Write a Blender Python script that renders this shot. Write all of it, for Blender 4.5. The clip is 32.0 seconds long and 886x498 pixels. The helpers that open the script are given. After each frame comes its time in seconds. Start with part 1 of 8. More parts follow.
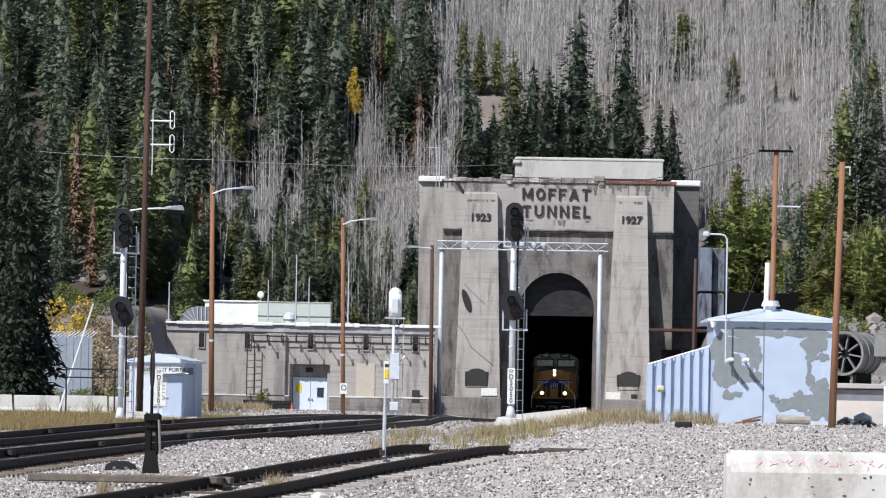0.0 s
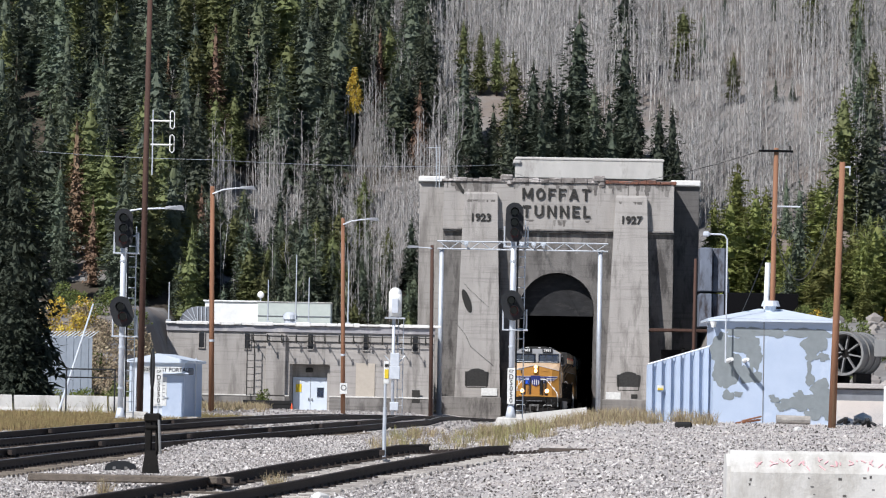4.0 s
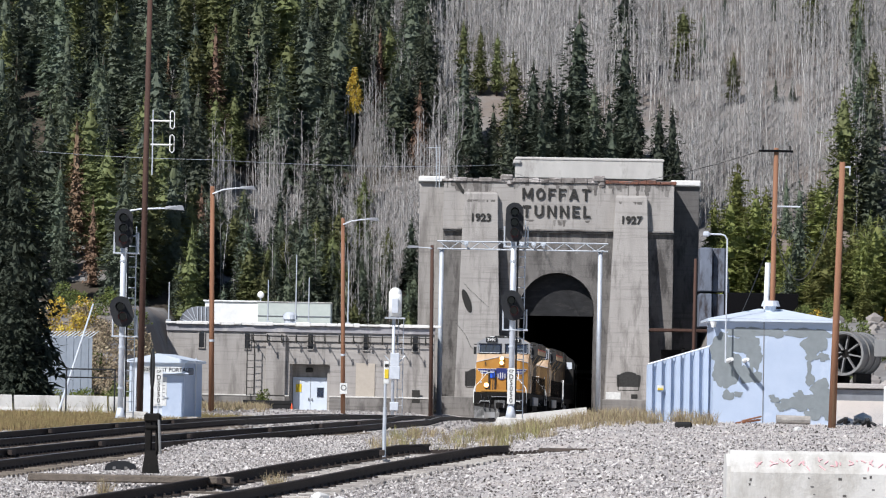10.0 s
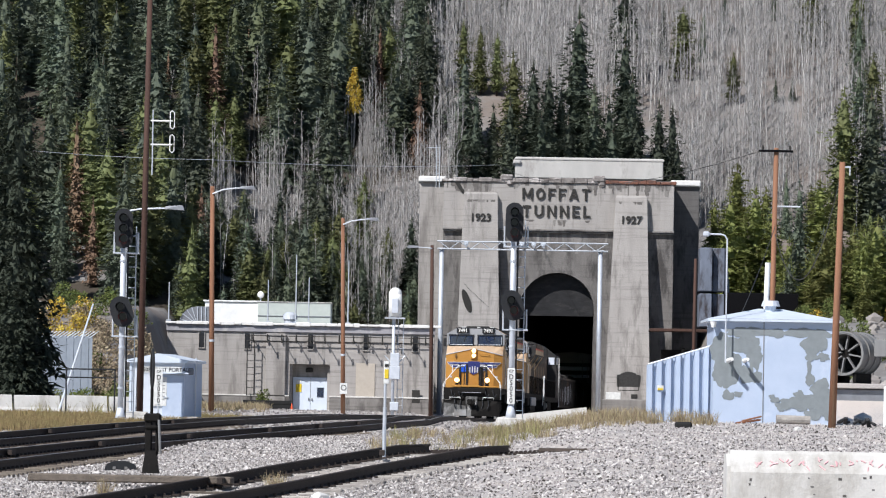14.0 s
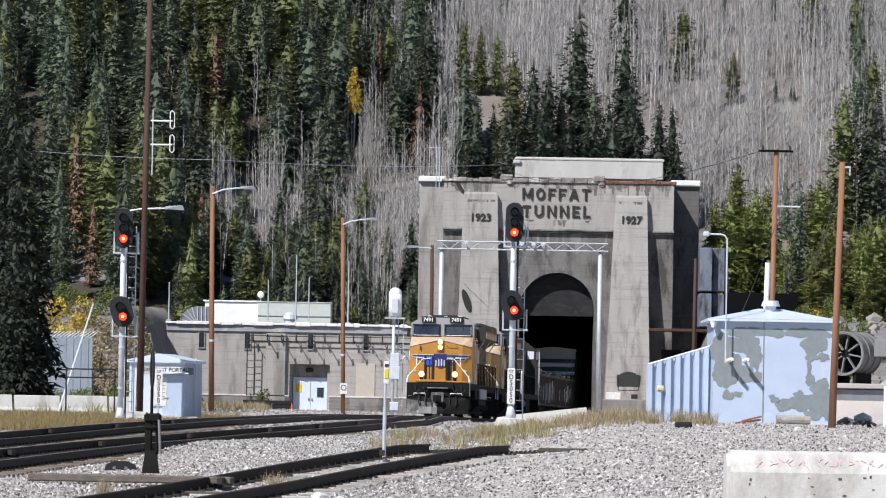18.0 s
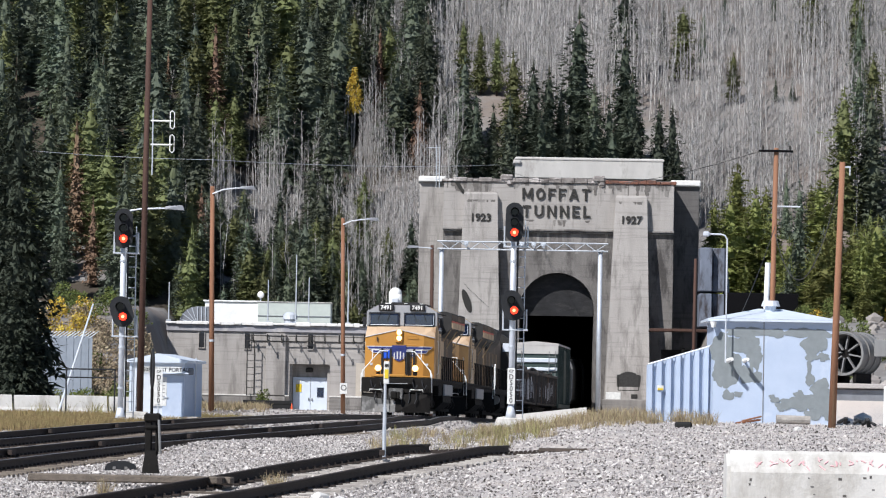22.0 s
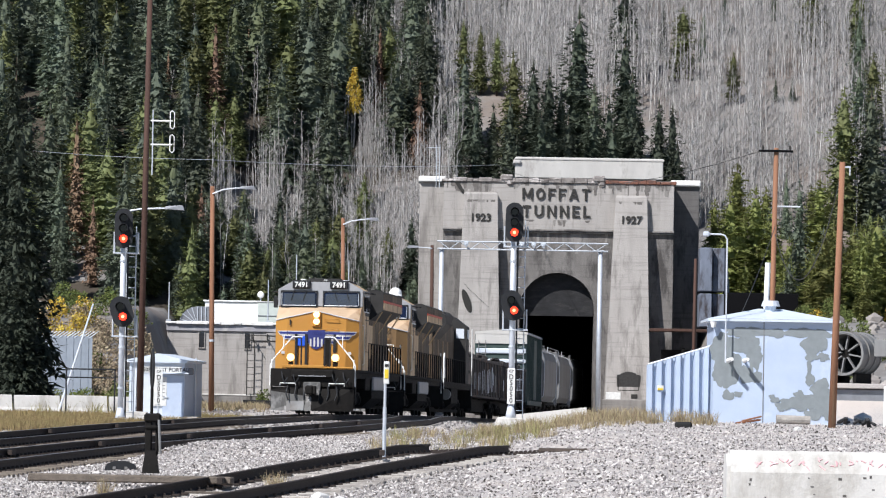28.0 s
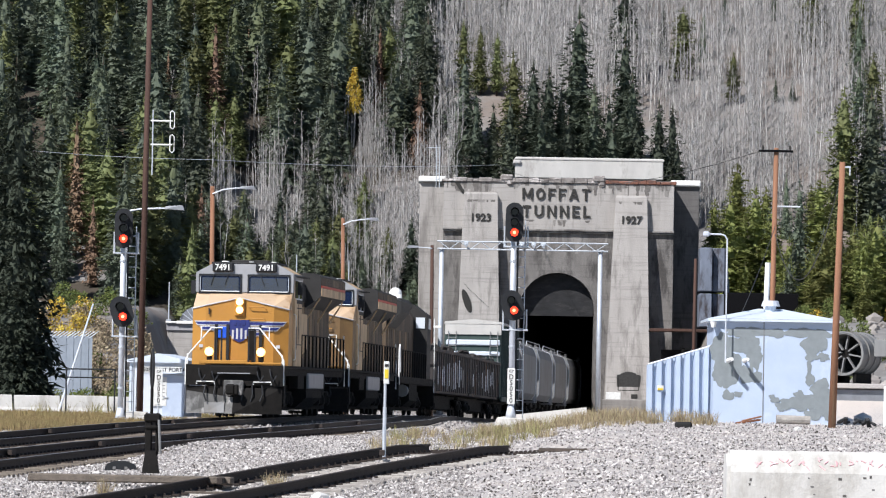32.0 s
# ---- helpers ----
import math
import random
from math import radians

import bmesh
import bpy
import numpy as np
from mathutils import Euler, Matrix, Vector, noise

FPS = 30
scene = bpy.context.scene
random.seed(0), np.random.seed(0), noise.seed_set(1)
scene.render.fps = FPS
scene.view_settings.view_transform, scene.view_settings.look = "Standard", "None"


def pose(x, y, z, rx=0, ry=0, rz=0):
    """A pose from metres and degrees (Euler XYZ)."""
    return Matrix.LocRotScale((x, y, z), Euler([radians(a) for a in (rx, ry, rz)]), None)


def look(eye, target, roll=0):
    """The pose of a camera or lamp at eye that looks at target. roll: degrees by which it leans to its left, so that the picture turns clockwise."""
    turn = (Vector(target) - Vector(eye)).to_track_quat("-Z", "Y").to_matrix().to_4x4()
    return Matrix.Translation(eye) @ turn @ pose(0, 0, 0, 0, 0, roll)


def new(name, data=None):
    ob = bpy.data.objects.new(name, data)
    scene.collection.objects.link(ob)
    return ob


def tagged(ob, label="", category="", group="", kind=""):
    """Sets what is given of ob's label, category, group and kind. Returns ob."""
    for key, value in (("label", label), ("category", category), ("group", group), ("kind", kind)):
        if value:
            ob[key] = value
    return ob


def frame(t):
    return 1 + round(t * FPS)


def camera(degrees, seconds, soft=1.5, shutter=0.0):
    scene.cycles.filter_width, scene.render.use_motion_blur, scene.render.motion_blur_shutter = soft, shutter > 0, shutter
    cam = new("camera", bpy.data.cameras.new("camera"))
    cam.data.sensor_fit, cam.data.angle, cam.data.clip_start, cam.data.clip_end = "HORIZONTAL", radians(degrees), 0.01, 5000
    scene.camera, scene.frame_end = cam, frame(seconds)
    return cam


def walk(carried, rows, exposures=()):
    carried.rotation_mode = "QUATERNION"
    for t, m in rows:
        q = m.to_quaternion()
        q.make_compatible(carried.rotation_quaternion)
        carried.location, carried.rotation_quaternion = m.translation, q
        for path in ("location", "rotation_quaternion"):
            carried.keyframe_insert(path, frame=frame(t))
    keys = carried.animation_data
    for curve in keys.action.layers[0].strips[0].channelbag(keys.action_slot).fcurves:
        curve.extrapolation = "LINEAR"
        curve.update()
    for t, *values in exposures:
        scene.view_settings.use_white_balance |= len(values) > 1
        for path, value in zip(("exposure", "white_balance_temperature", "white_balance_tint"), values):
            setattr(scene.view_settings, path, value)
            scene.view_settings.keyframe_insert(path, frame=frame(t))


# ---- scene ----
cam = camera(9.957, 32.0, soft=1.15)
EYE = (0.0, 0.0, 1.5)
VIEW = look(EYE, (0.0, 100.0, 4.8444), 1.0)
# the clip's camera opens up a little as the train comes on
walk(cam, [(0.0, VIEW), (32.0, VIEW)], [(0.0, 0.36), (18.0, 0.37), (22.0, 0.40), (25.0, 0.45), (28.0, 0.51), (32.0, 0.54)])

# ---- light: autumn midday sun from the south, clear sky ----
SUN_EL, SUN_AZ = 46.0, 38.0
world = bpy.data.worlds.new("sky")
scene.world = world
world.use_nodes = True
wn = world.node_tree.nodes
sky = wn.new("ShaderNodeTexSky")
sky.sky_type, sky.sun_disc = "NISHITA", False
sky.sun_elevation, sky.sun_rotation = radians(SUN_EL), radians(180 + SUN_AZ)
sky.altitude = 2800
world.node_tree.links.new(sky.outputs[0], wn["Background"].inputs[0])
wn["Background"].inputs[1].default_value = 0.08
sun_dir = Vector((-math.sin(radians(SUN_AZ)) * math.cos(radians(SUN_EL)),
                  -math.cos(radians(SUN_AZ)) * math.cos(radians(SUN_EL)), math.sin(radians(SUN_EL))))
sun = new("sun", bpy.data.lights.new("sun", "SUN"))
sun.data.energy, sun.data.angle, sun.data.color = 4.7, radians(0.53), (1.0, 0.985, 0.98)
sun.matrix_world = look(sun_dir * 300, (0, 0, 0))


# ---- materials ----
def mat(name, c1, c2=None, scale=3.0, rough=0.8, metal=0.0, bump=0.0, bscale=30.0, c3=None, scale3=0.5,
        amount3=0.5, streak=1.0, vary=0.0, glow=0.0, island=0.0, spec=0.3, courses=0.0, thin=0.0):
    m = bpy.data.materials.new(name)
    m.use_nodes = True
    nt = m.node_tree
    N, L = nt.nodes, nt.links
    b = N["Principled BSDF"]
    b.inputs["Roughness"].default_value, b.inputs["Metallic"].default_value = rough, metal
    b.inputs["Specular IOR Level"].default_value = spec
    c2 = c2 or tuple(v * 0.72 for v in c1)
    tc = N.new("ShaderNodeTexCoord")
    mp = N.new("ShaderNodeMapping")
    mp.inputs["Scale"].default_value = (1, 1, streak)
    L.new(tc.outputs["Object"], mp.inputs[0])

    def tex(sc, detail=6.0, r=0.62, mapped=True):
        n = N.new("ShaderNodeTexNoise")
        n.inputs["Scale"].default_value, n.inputs["Detail"].default_value = sc, detail
        n.inputs["Roughness"].default_value = r
        L.new(mp.outputs[0] if mapped else tc.outputs["Object"], n.inputs["Vector"])
        return n

    def ramp(src, lo, hi):
        r = N.new("ShaderNodeMapRange")
        r.inputs["From Min"].default_value, r.inputs["From Max"].default_value = lo, hi
        L.new(src, r.inputs["Value"])
        return r.outputs[0]

    def mix(f, a, c):
        x = N.new("ShaderNodeMix")
        x.data_type = "RGBA"
        if isinstance(f, float):
            x.inputs[0].default_value = f
        else:
            L.new(f, x.inputs[0])
        for k, v in ((6, a), (7, c)):
            if isinstance(v, tuple):
                x.inputs[k].default_value = (*v, 1)
            else:
                L.new(v, x.inputs[k])
        return x.outputs[2]

    col = mix(ramp(tex(scale).outputs[0], 0.3, 0.7), c1, c2)
    if c3:
        col = mix(ramp(tex(scale3, 8.0, 0.7).outputs[0], 0.62 - 0.3 * amount3, 0.72 - 0.25 * amount3), col, c3)
    if courses:
        ml = N.new("ShaderNodeMapping")
        ml.inputs["Scale"].default_value = (0.12, 0.12, 3.2)
        L.new(tc.outputs["Object"], ml.inputs[0])
        lay = N.new("ShaderNodeTexNoise")
        lay.inputs["Scale"].default_value, lay.inputs["Detail"].default_value = 1.6, 7.0
        lay.inputs["Roughness"].default_value = 0.75
        L.new(ml.outputs[0], lay.inputs["Vector"])
        col = mix(ramp(lay.outputs[0], 0.52, 0.82), col, tuple(v * (1 - courses) for v in c2))
    if vary or island:
        hsv = N.new("ShaderNodeHueSaturation")
        L.new(col, hsv.inputs["Color"])
        if island:
            src = N.new("ShaderNodeNewGeometry").outputs["Random Per Island"]
        else:
            src = N.new("ShaderNodeObjectInfo").outputs["Random"]
        v = max(vary, island)
        mr = N.new("ShaderNodeMapRange")
        mr.inputs["To Min"].default_value, mr.inputs["To Max"].default_value = 1 - v, 1 + v
        L.new(src, mr.inputs["Value"])
        L.new(mr.outputs[0], hsv.inputs["Value"])
        mh = N.new("ShaderNodeMapRange")
        mh.inputs["To Min"].default_value, mh.inputs["To Max"].default_value = 0.5 - 0.05 * v, 0.5 + 0.05 * v
        L.new(src, mh.inputs["Value"])
        L.new(mh.outputs[0], hsv.inputs["Hue"])
        col = hsv.outputs[0]
    L.new(col, b.inputs["Base Color"])
    if glow:
        b.inputs["Emission Color"].default_value = (*c1, 1)
        b.inputs["Emission Strength"].default_value = glow
    if thin:
        # light passing through needles and leaves
        tr = N.new("ShaderNodeBsdfTranslucent")
        ms = N.new("ShaderNodeMixShader")
        ms.inputs[0].default_value = thin
        L.new(col, tr.inputs["Color"])
        L.new(b.outputs[0], ms.inputs[1])
        L.new(tr.outputs[0], ms.inputs[2])
        L.new(ms.outputs[0], N["Material Output"].inputs["Surface"])
    if bump:
        bp = N.new("ShaderNodeBump")
        bp.inputs["Strength"].default_value, bp.inputs["Distance"].default_value = bump, 0.05
        L.new(tex(bscale, 5.0, 0.6, False).outputs[0], bp.inputs["Height"])
        L.new(bp.outputs[0], b.inputs["Normal"])
    return m


M = {}
M["concrete"] = mat("old_concrete", (0.385, 0.36, 0.338), (0.30, 0.28, 0.262), 1.3, 0.9, 0, 0.4, 9, (0.20, 0.185, 0.172), 0.9, 0.36, 0.16, courses=0.5)
M["concrete_dark"] = mat("stained_concrete", (0.25, 0.235, 0.22), (0.17, 0.158, 0.148), 1.6, 0.9, 0, 0.5, 9, (0.09, 0.083, 0.078), 1.0, 0.4, 0.25, courses=0.65)
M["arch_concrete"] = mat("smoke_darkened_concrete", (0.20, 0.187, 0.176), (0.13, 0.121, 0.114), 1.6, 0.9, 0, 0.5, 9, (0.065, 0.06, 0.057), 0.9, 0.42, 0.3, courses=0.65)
M["soot"] = mat("soot_stain", (0.11, 0.10, 0.093), (0.17, 0.155, 0.145), 5, 0.95, 0, 0.2, 12)
M["soot_light"] = mat("grey_stain", (0.20, 0.185, 0.172), (0.25, 0.235, 0.22), 5, 0.95, 0, 0.2, 12)
M["concrete_pale"] = mat("pale_concrete", (0.60, 0.585, 0.555), (0.50, 0.485, 0.46), 2.2, 0.9, 0, 0.25, 22, (0.38, 0.36, 0.33), 1.3, 0.3, 0.4)
M["coping"] = mat("stained_coping", (0.34, 0.31, 0.29), (0.07, 0.06, 0.056), 1.5, 0.9, 0, 0.7, 6, (0.55, 0.51, 0.49), 1.3, 0.4, 1.6)
M["coping_rust"] = mat("rusty_coping", (0.30, 0.125, 0.08), (0.06, 0.045, 0.042), 1.5, 0.9, 0, 0.7, 6, (0.32, 0.28, 0.26), 1.2, 0.25, 1.6)
M["cornice"] = mat("violet_grey_cornice_paint", (0.34, 0.33, 0.35), (0.25, 0.24, 0.255), 2.0, 0.85, 0, 0.3, 12, (0.45, 0.43, 0.42), 1.2, 0.3, 0.6)
M["parapet"] = mat("aged_parapet_concrete", (0.50, 0.485, 0.46), (0.42, 0.405, 0.385), 1.2, 0.9, 0, 0.3, 12, (0.33, 0.31, 0.29), 0.8, 0.25, 0.4)
M["whitewash"] = mat("white_coping_paint", (0.78, 0.77, 0.75), (0.62, 0.60, 0.57), 2.0, 0.8, 0, 0.3, 12)
# lining: besides soot, the darkness of the bore is put into this colour
M["lining"] = mat("sooty_dark_bore_lining", (0.06, 0.058, 0.056), (0.035, 0.034, 0.033), 0.8, 0.95, 0, 0.4, 5)
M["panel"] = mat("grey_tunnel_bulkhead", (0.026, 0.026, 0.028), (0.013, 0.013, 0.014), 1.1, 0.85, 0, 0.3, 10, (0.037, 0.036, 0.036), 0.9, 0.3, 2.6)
M["letter"] = mat("black_iron_letters", (0.035, 0.033, 0.03), None, 6, 0.7)
M["bronze"] = mat("dark_bronze_plaque", (0.06, 0.058, 0.055), (0.04, 0.038, 0.036), 8, 0.5, 0.4, 0.2, 40)
M["ballast"] = mat("grey_gravel_ground", (0.52, 0.485, 0.465), (0.31, 0.285, 0.27), 16.0, 0.95, 0, 1.0, 14, (0.49, 0.44, 0.405), 0.25, 0.5)
M["stone"] = mat("crushed_stone", (0.52, 0.485, 0.47), (0.36, 0.335, 0.32), 9, 0.9, 0, 0.2, 30, None, 1, 0, 1, 0, 0, 0.42)
M["bed_stone"] = mat("grey_ballast_stone", (0.36, 0.335, 0.32), (0.21, 0.195, 0.185), 9, 0.9, 0, 0.2, 30, None, 1, 0, 1, 0, 0, 0.5)
M["dark_stone"] = mat("dark_stone", (0.12, 0.105, 0.095), (0.06, 0.055, 0.05), 9, 0.9, 0, 0.2, 30, None, 1, 0, 1, 0, 0, 0.5)
M["tan_panel"] = mat("tan_board", (0.46, 0.41, 0.35), (0.40, 0.355, 0.30), 3, 0.85, 0, 0.1, 14)
M["hill"] = mat("hillside_duff", (0.24, 0.23, 0.222), (0.14, 0.13, 0.123), 0.6, 0.95, 0, 0.8, 3, (0.18, 0.15, 0.13), 0.08, 0.5)
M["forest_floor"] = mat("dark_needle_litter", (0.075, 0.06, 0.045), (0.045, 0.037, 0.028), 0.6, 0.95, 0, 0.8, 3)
M["rail_side"] = mat("dark_rail_steel", (0.055, 0.042, 0.036), (0.035, 0.028, 0.025), 5, 0.75, 0.2, 0.1, 30)
M["rail_top"] = mat("polished_rail_steel", (0.42, 0.41, 0.40), (0.33, 0.32, 0.31), 4, 0.33, 0.9)
M["tie"] = mat("weathered_tie", (0.17, 0.14, 0.115), (0.10, 0.085, 0.07), 6, 0.9, 0, 0.5, 25, None, 1, 0, 1, 0.3)
M["tie_grey"] = mat("silvered_old_tie", (0.36, 0.335, 0.31), (0.24, 0.22, 0.20), 6, 0.9, 0, 0.5, 25, None, 1, 0, 1, 0.3)
M["pole"] = mat("weathered_pole_wood", (0.30, 0.15, 0.088), (0.185, 0.09, 0.052), 5, 0.85, 0, 0.3, 30, (0.36, 0.24, 0.15), 2.0, 0.25, 0.06)
M["pole_dark"] = mat("creosoted_pole_wood", (0.085, 0.045, 0.033), (0.05, 0.028, 0.022), 5, 0.8, 0, 0.3, 30, None, 1, 0, 0.06)
M["galv"] = mat("galvanised_steel", (0.55, 0.58, 0.62), (0.46, 0.49, 0.53), 4, 0.5, 0.35, 0.08, 20)
M["silver"] = mat("aluminium_paint", (0.60, 0.63, 0.68), (0.50, 0.53, 0.58), 5, 0.5, 0.2, 0.05, 20)
M["grey_metal"] = mat("grey_duct_metal", (0.24, 0.25, 0.27), (0.17, 0.175, 0.19), 2, 0.55, 0.3, 0.1, 10)
M["white"] = mat("white_paint", (0.80, 0.80, 0.78), (0.70, 0.70, 0.68), 3, 0.6, 0, 0.05, 12)
M["roof_metal"] = mat("pale_blue_roof_metal", (0.62, 0.68, 0.76), (0.54, 0.60, 0.68), 2, 0.5, 0.1, 0.08, 8)
M["blue"] = mat("pale_blue_paint", (0.43, 0.50, 0.62), (0.38, 0.45, 0.57), 1.5, 0.6, 0, 0.12, 9, (0.48, 0.54, 0.64), 0.6, 0.3)
M["bare_grey"] = mat("grey_wall_under_paint", (0.225, 0.25, 0.26), (0.18, 0.20, 0.21), 4, 0.8, 0, 0.15, 12)
M["shed_white"] = mat("pale_shed_paint", (0.62, 0.66, 0.72), (0.55, 0.59, 0.65), 2, 0.55, 0.1, 0.08, 10)
M["door_blue"] = mat("faded_blue_door", (0.60, 0.66, 0.74), (0.54, 0.60, 0.68), 2, 0.6, 0, 0.05, 10)
M["black"] = mat("matt_black_paint", (0.018, 0.019, 0.022), (0.012, 0.013, 0.015), 6, 0.6, 0, 0.05, 20)
# grey for the plough half in sun and for the worn coupler pocket
M["lit_worn_steel"] = mat("sunlit_worn_steel", (0.13, 0.128, 0.125), (0.06, 0.058, 0.056), 2.5, 0.6, 0.2, 0.15, 14, (0.25, 0.245, 0.24), 1.4, 0.3, 0.5)
M["wing_white"] = mat("dusty_white_paint", (0.50, 0.50, 0.52), (0.42, 0.42, 0.44), 4, 0.6)
M["grime"] = mat("grimy_black_running_gear", (0.015, 0.0135, 0.0125), (0.008, 0.0075, 0.007), 5, 0.8, 0.0, 0.3, 15, spec=0.12)
# glass: the sky's reflection is put in as a blue tint
M["glass"] = mat("dark_cab_glass", (0.006, 0.013, 0.035), (0.012, 0.022, 0.055), 2, 0.06, 0, 0, 1, None, 1, 0, 1, 0, 0, 0, 0.9)
M["yellow"] = mat("armour_yellow_paint", (0.40, 0.195, 0.04), (0.35, 0.168, 0.034), 1.6, 0.42, 0, 0.05, 20, (0.40, 0.19, 0.05), 0.8, 0.15)
# duller yellow: soil on hood doors, painted shade on the second nose
M["yellow_shade_soil"] = mat("shaded_soiled_yellow", (0.21, 0.125, 0.05), (0.13, 0.08, 0.038), 1.6, 0.6, 0, 0.05, 20, (0.06, 0.042, 0.028), 0.9, 0.35, 0.4)
M["yellow_dirty"] = mat("dusty_armour_yellow", (0.56, 0.40, 0.24), (0.46, 0.325, 0.195), 1.6, 0.6, 0, 0.05, 20, (0.27, 0.20, 0.125), 0.8, 0.35, 0.5)
# nose top faces the sun: that brightness is put into a paler yellow
M["nose_top"] = mat("sunlit_yellow", (0.55, 0.40, 0.27), (0.48, 0.34, 0.22), 1.6, 0.6, 0, 0.05, 20, (0.34, 0.2, 0.10), 0.9, 0.25)
# hood brown holds both soot and the shade on the flank
M["hood"] = mat("sooty_shaded_hood", (0.10, 0.07, 0.045), (0.04, 0.03, 0.022), 1.4, 0.7, 0, 0.1, 15, (0.17, 0.125, 0.08), 0.9, 0.3, 0.4)
M["loco_grey"] = mat("harbour_mist_grey_paint", (0.30, 0.305, 0.32), (0.24, 0.245, 0.255), 2, 0.5, 0, 0.05, 20)
M["loco_roof"] = mat("sooty_grey_roof", (0.032, 0.030, 0.029), (0.016, 0.0155, 0.015), 1.5, 0.7, 0, 0.1, 15)
M["navy"] = mat("navy_blue_paint", (0.03, 0.04, 0.17), None, 4, 0.45)
M["bright_blue"] = mat("bright_blue_paint", (0.02, 0.10, 0.62), None, 4, 0.45)
M["red"] = mat("red_paint", (0.55, 0.06, 0.03), None, 4, 0.5)
M["lamp"] = mat("lit_headlight", (1.0, 0.86, 0.66), (1.0, 0.86, 0.66), 3, 0.3, 0, 0, 1, None, 1, 0, 1, 0, 14.0)
# glare round the lit lamps, made as a weakly glowing ring
M["lamp_halo"] = mat("headlight_glare_ring", (1.0, 0.55, 0.2), (1.0, 0.55, 0.2), 3, 0.3, 0, 0, 1, None, 1, 0, 1, 0, 1.3)
M["red_glow"] = mat("lit_red_signal_lens", (1.0, 0.035, 0.015), (1.0, 0.035, 0.015), 3, 0.3, 0, 0, 1, None, 1, 0, 1, 0, 3.0)
M["red_core"] = mat("lit_signal_lamp", (1.0, 0.30, 0.14), (1.0, 0.30, 0.14), 3, 0.3, 0, 0, 1, None, 1, 0, 1, 0, 3.2)
M["dark_lens"] = mat("unlit_signal_lens", (0.012, 0.012, 0.014), None, 4, 0.15)
M["gondola"] = mat("rusty_black_gondola", (0.05, 0.045, 0.045), (0.028, 0.026, 0.026), 2, 0.75, 0.1, 0.15, 12, (0.12, 0.075, 0.05), 0.9, 0.3, 0.4)
M["hopper"] = mat("grey_hopper_paint", (0.215, 0.215, 0.215), (0.165, 0.165, 0.165), 1.2, 0.65, 0, 0.08, 12, (0.15, 0.14, 0.13), 0.9, 0.35, 0.3)
M["boxcar"] = mat("dark_green_boxcar", (0.05, 0.075, 0.07), (0.035, 0.055, 0.05), 2, 0.65, 0, 0.08, 12, (0.12, 0.13, 0.12), 0.8, 0.25, 0.4)
M["scrap"] = mat("scrap_load", (0.075, 0.068, 0.064), (0.03, 0.028, 0.027), 6, 0.8, 0.3, 0.6, 12, None, 1, 0, 1, 0, 0, 0.5)
M["rust"] = mat("rusted_iron", (0.24, 0.10, 0.05), (0.12, 0.055, 0.035), 4, 0.85, 0.1, 0.3, 15)
M["rust_panel"] = mat("faded_blue_rusty_panel", (0.19, 0.215, 0.27), (0.12, 0.135, 0.17), 1.2, 0.8, 0.1, 0.2, 8, (0.05, 0.045, 0.05), 1.0, 0.4, 0.3)
M["orange"] = mat("safety_orange", (0.75, 0.10, 0.03), None, 4, 0.6)
M["sign_white"] = mat("sign_white", (0.75, 0.75, 0.73), None, 6, 0.5)
M["sign_yellow"] = mat("sign_yellow", (0.75, 0.55, 0.04), None, 6, 0.5)
M["pink"] = mat("faded_pink_spray", (0.62, 0.34, 0.36), (0.66, 0.45, 0.46), 8, 0.8)
M["tyre"] = mat("black_rubber", (0.02, 0.02, 0.02), None, 6, 0.85, 0, 0.2, 20)
M["bark"] = mat("conifer_bark", (0.10, 0.075, 0.055), (0.06, 0.045, 0.035), 5, 0.9, 0, 0.5, 14)
M["spruce"] = mat("spruce_needles", (0.145, 0.17, 0.125), (0.095, 0.118, 0.086), 1.6, 0.75, 0, 0, 1, (0.125, 0.145, 0.075), 0.13, 0.5, 1, 0.35, thin=0.3)
M["fir_dark"] = mat("dark_fir_needles", (0.075, 0.09, 0.064), (0.05, 0.062, 0.044), 1.6, 0.75, 0, 0, 1, (0.085, 0.105, 0.07), 0.13, 0.45, 1, 0.3, thin=0.25)
M["near_needles"] = mat("near_fir_needles", (0.042, 0.052, 0.034), (0.026, 0.034, 0.022), 0.8, 0.75, 0, 0, 1, None, 1, 0, 1, 0.2)
M["pine"] = mat("lodgepole_needles", (0.175, 0.19, 0.078), (0.11, 0.125, 0.052), 1.6, 0.75, 0, 0, 1, (0.135, 0.14, 0.058), 0.13, 0.5, 1, 0.3, thin=0.3)
M["dead"] = mat("dead_conifer", (0.19, 0.115, 0.075), (0.13, 0.085, 0.06), 0.8, 0.85, 0, 0, 1, None, 1, 0, 1, 0.3)
M["aspen"] = mat("bare_aspen_bark", (0.53, 0.51, 0.50), (0.37, 0.355, 0.345), 3, 0.85, 0, 0, 1, None, 1, 0, 1, 0, 0, 0.35)
M["twig"] = mat("bare_aspen_twigs", (0.35, 0.33, 0.315), (0.25, 0.235, 0.222), 3, 0.85, 0, 0, 1, None, 1, 0, 1, 0, 0, 0.3)
M["gold_leaf"] = mat("autumn_leaves", (0.52, 0.36, 0.05), (0.36, 0.25, 0.04), 2, 0.7, 0, 0, 1, None, 1, 0, 1, 0, 0, 0.3)
M["shrub"] = mat("autumn_shrub", (0.34, 0.27, 0.19), (0.24, 0.19, 0.12), 2, 0.8, 0, 0, 1, None, 1, 0, 1, 0, 0, 0.35)
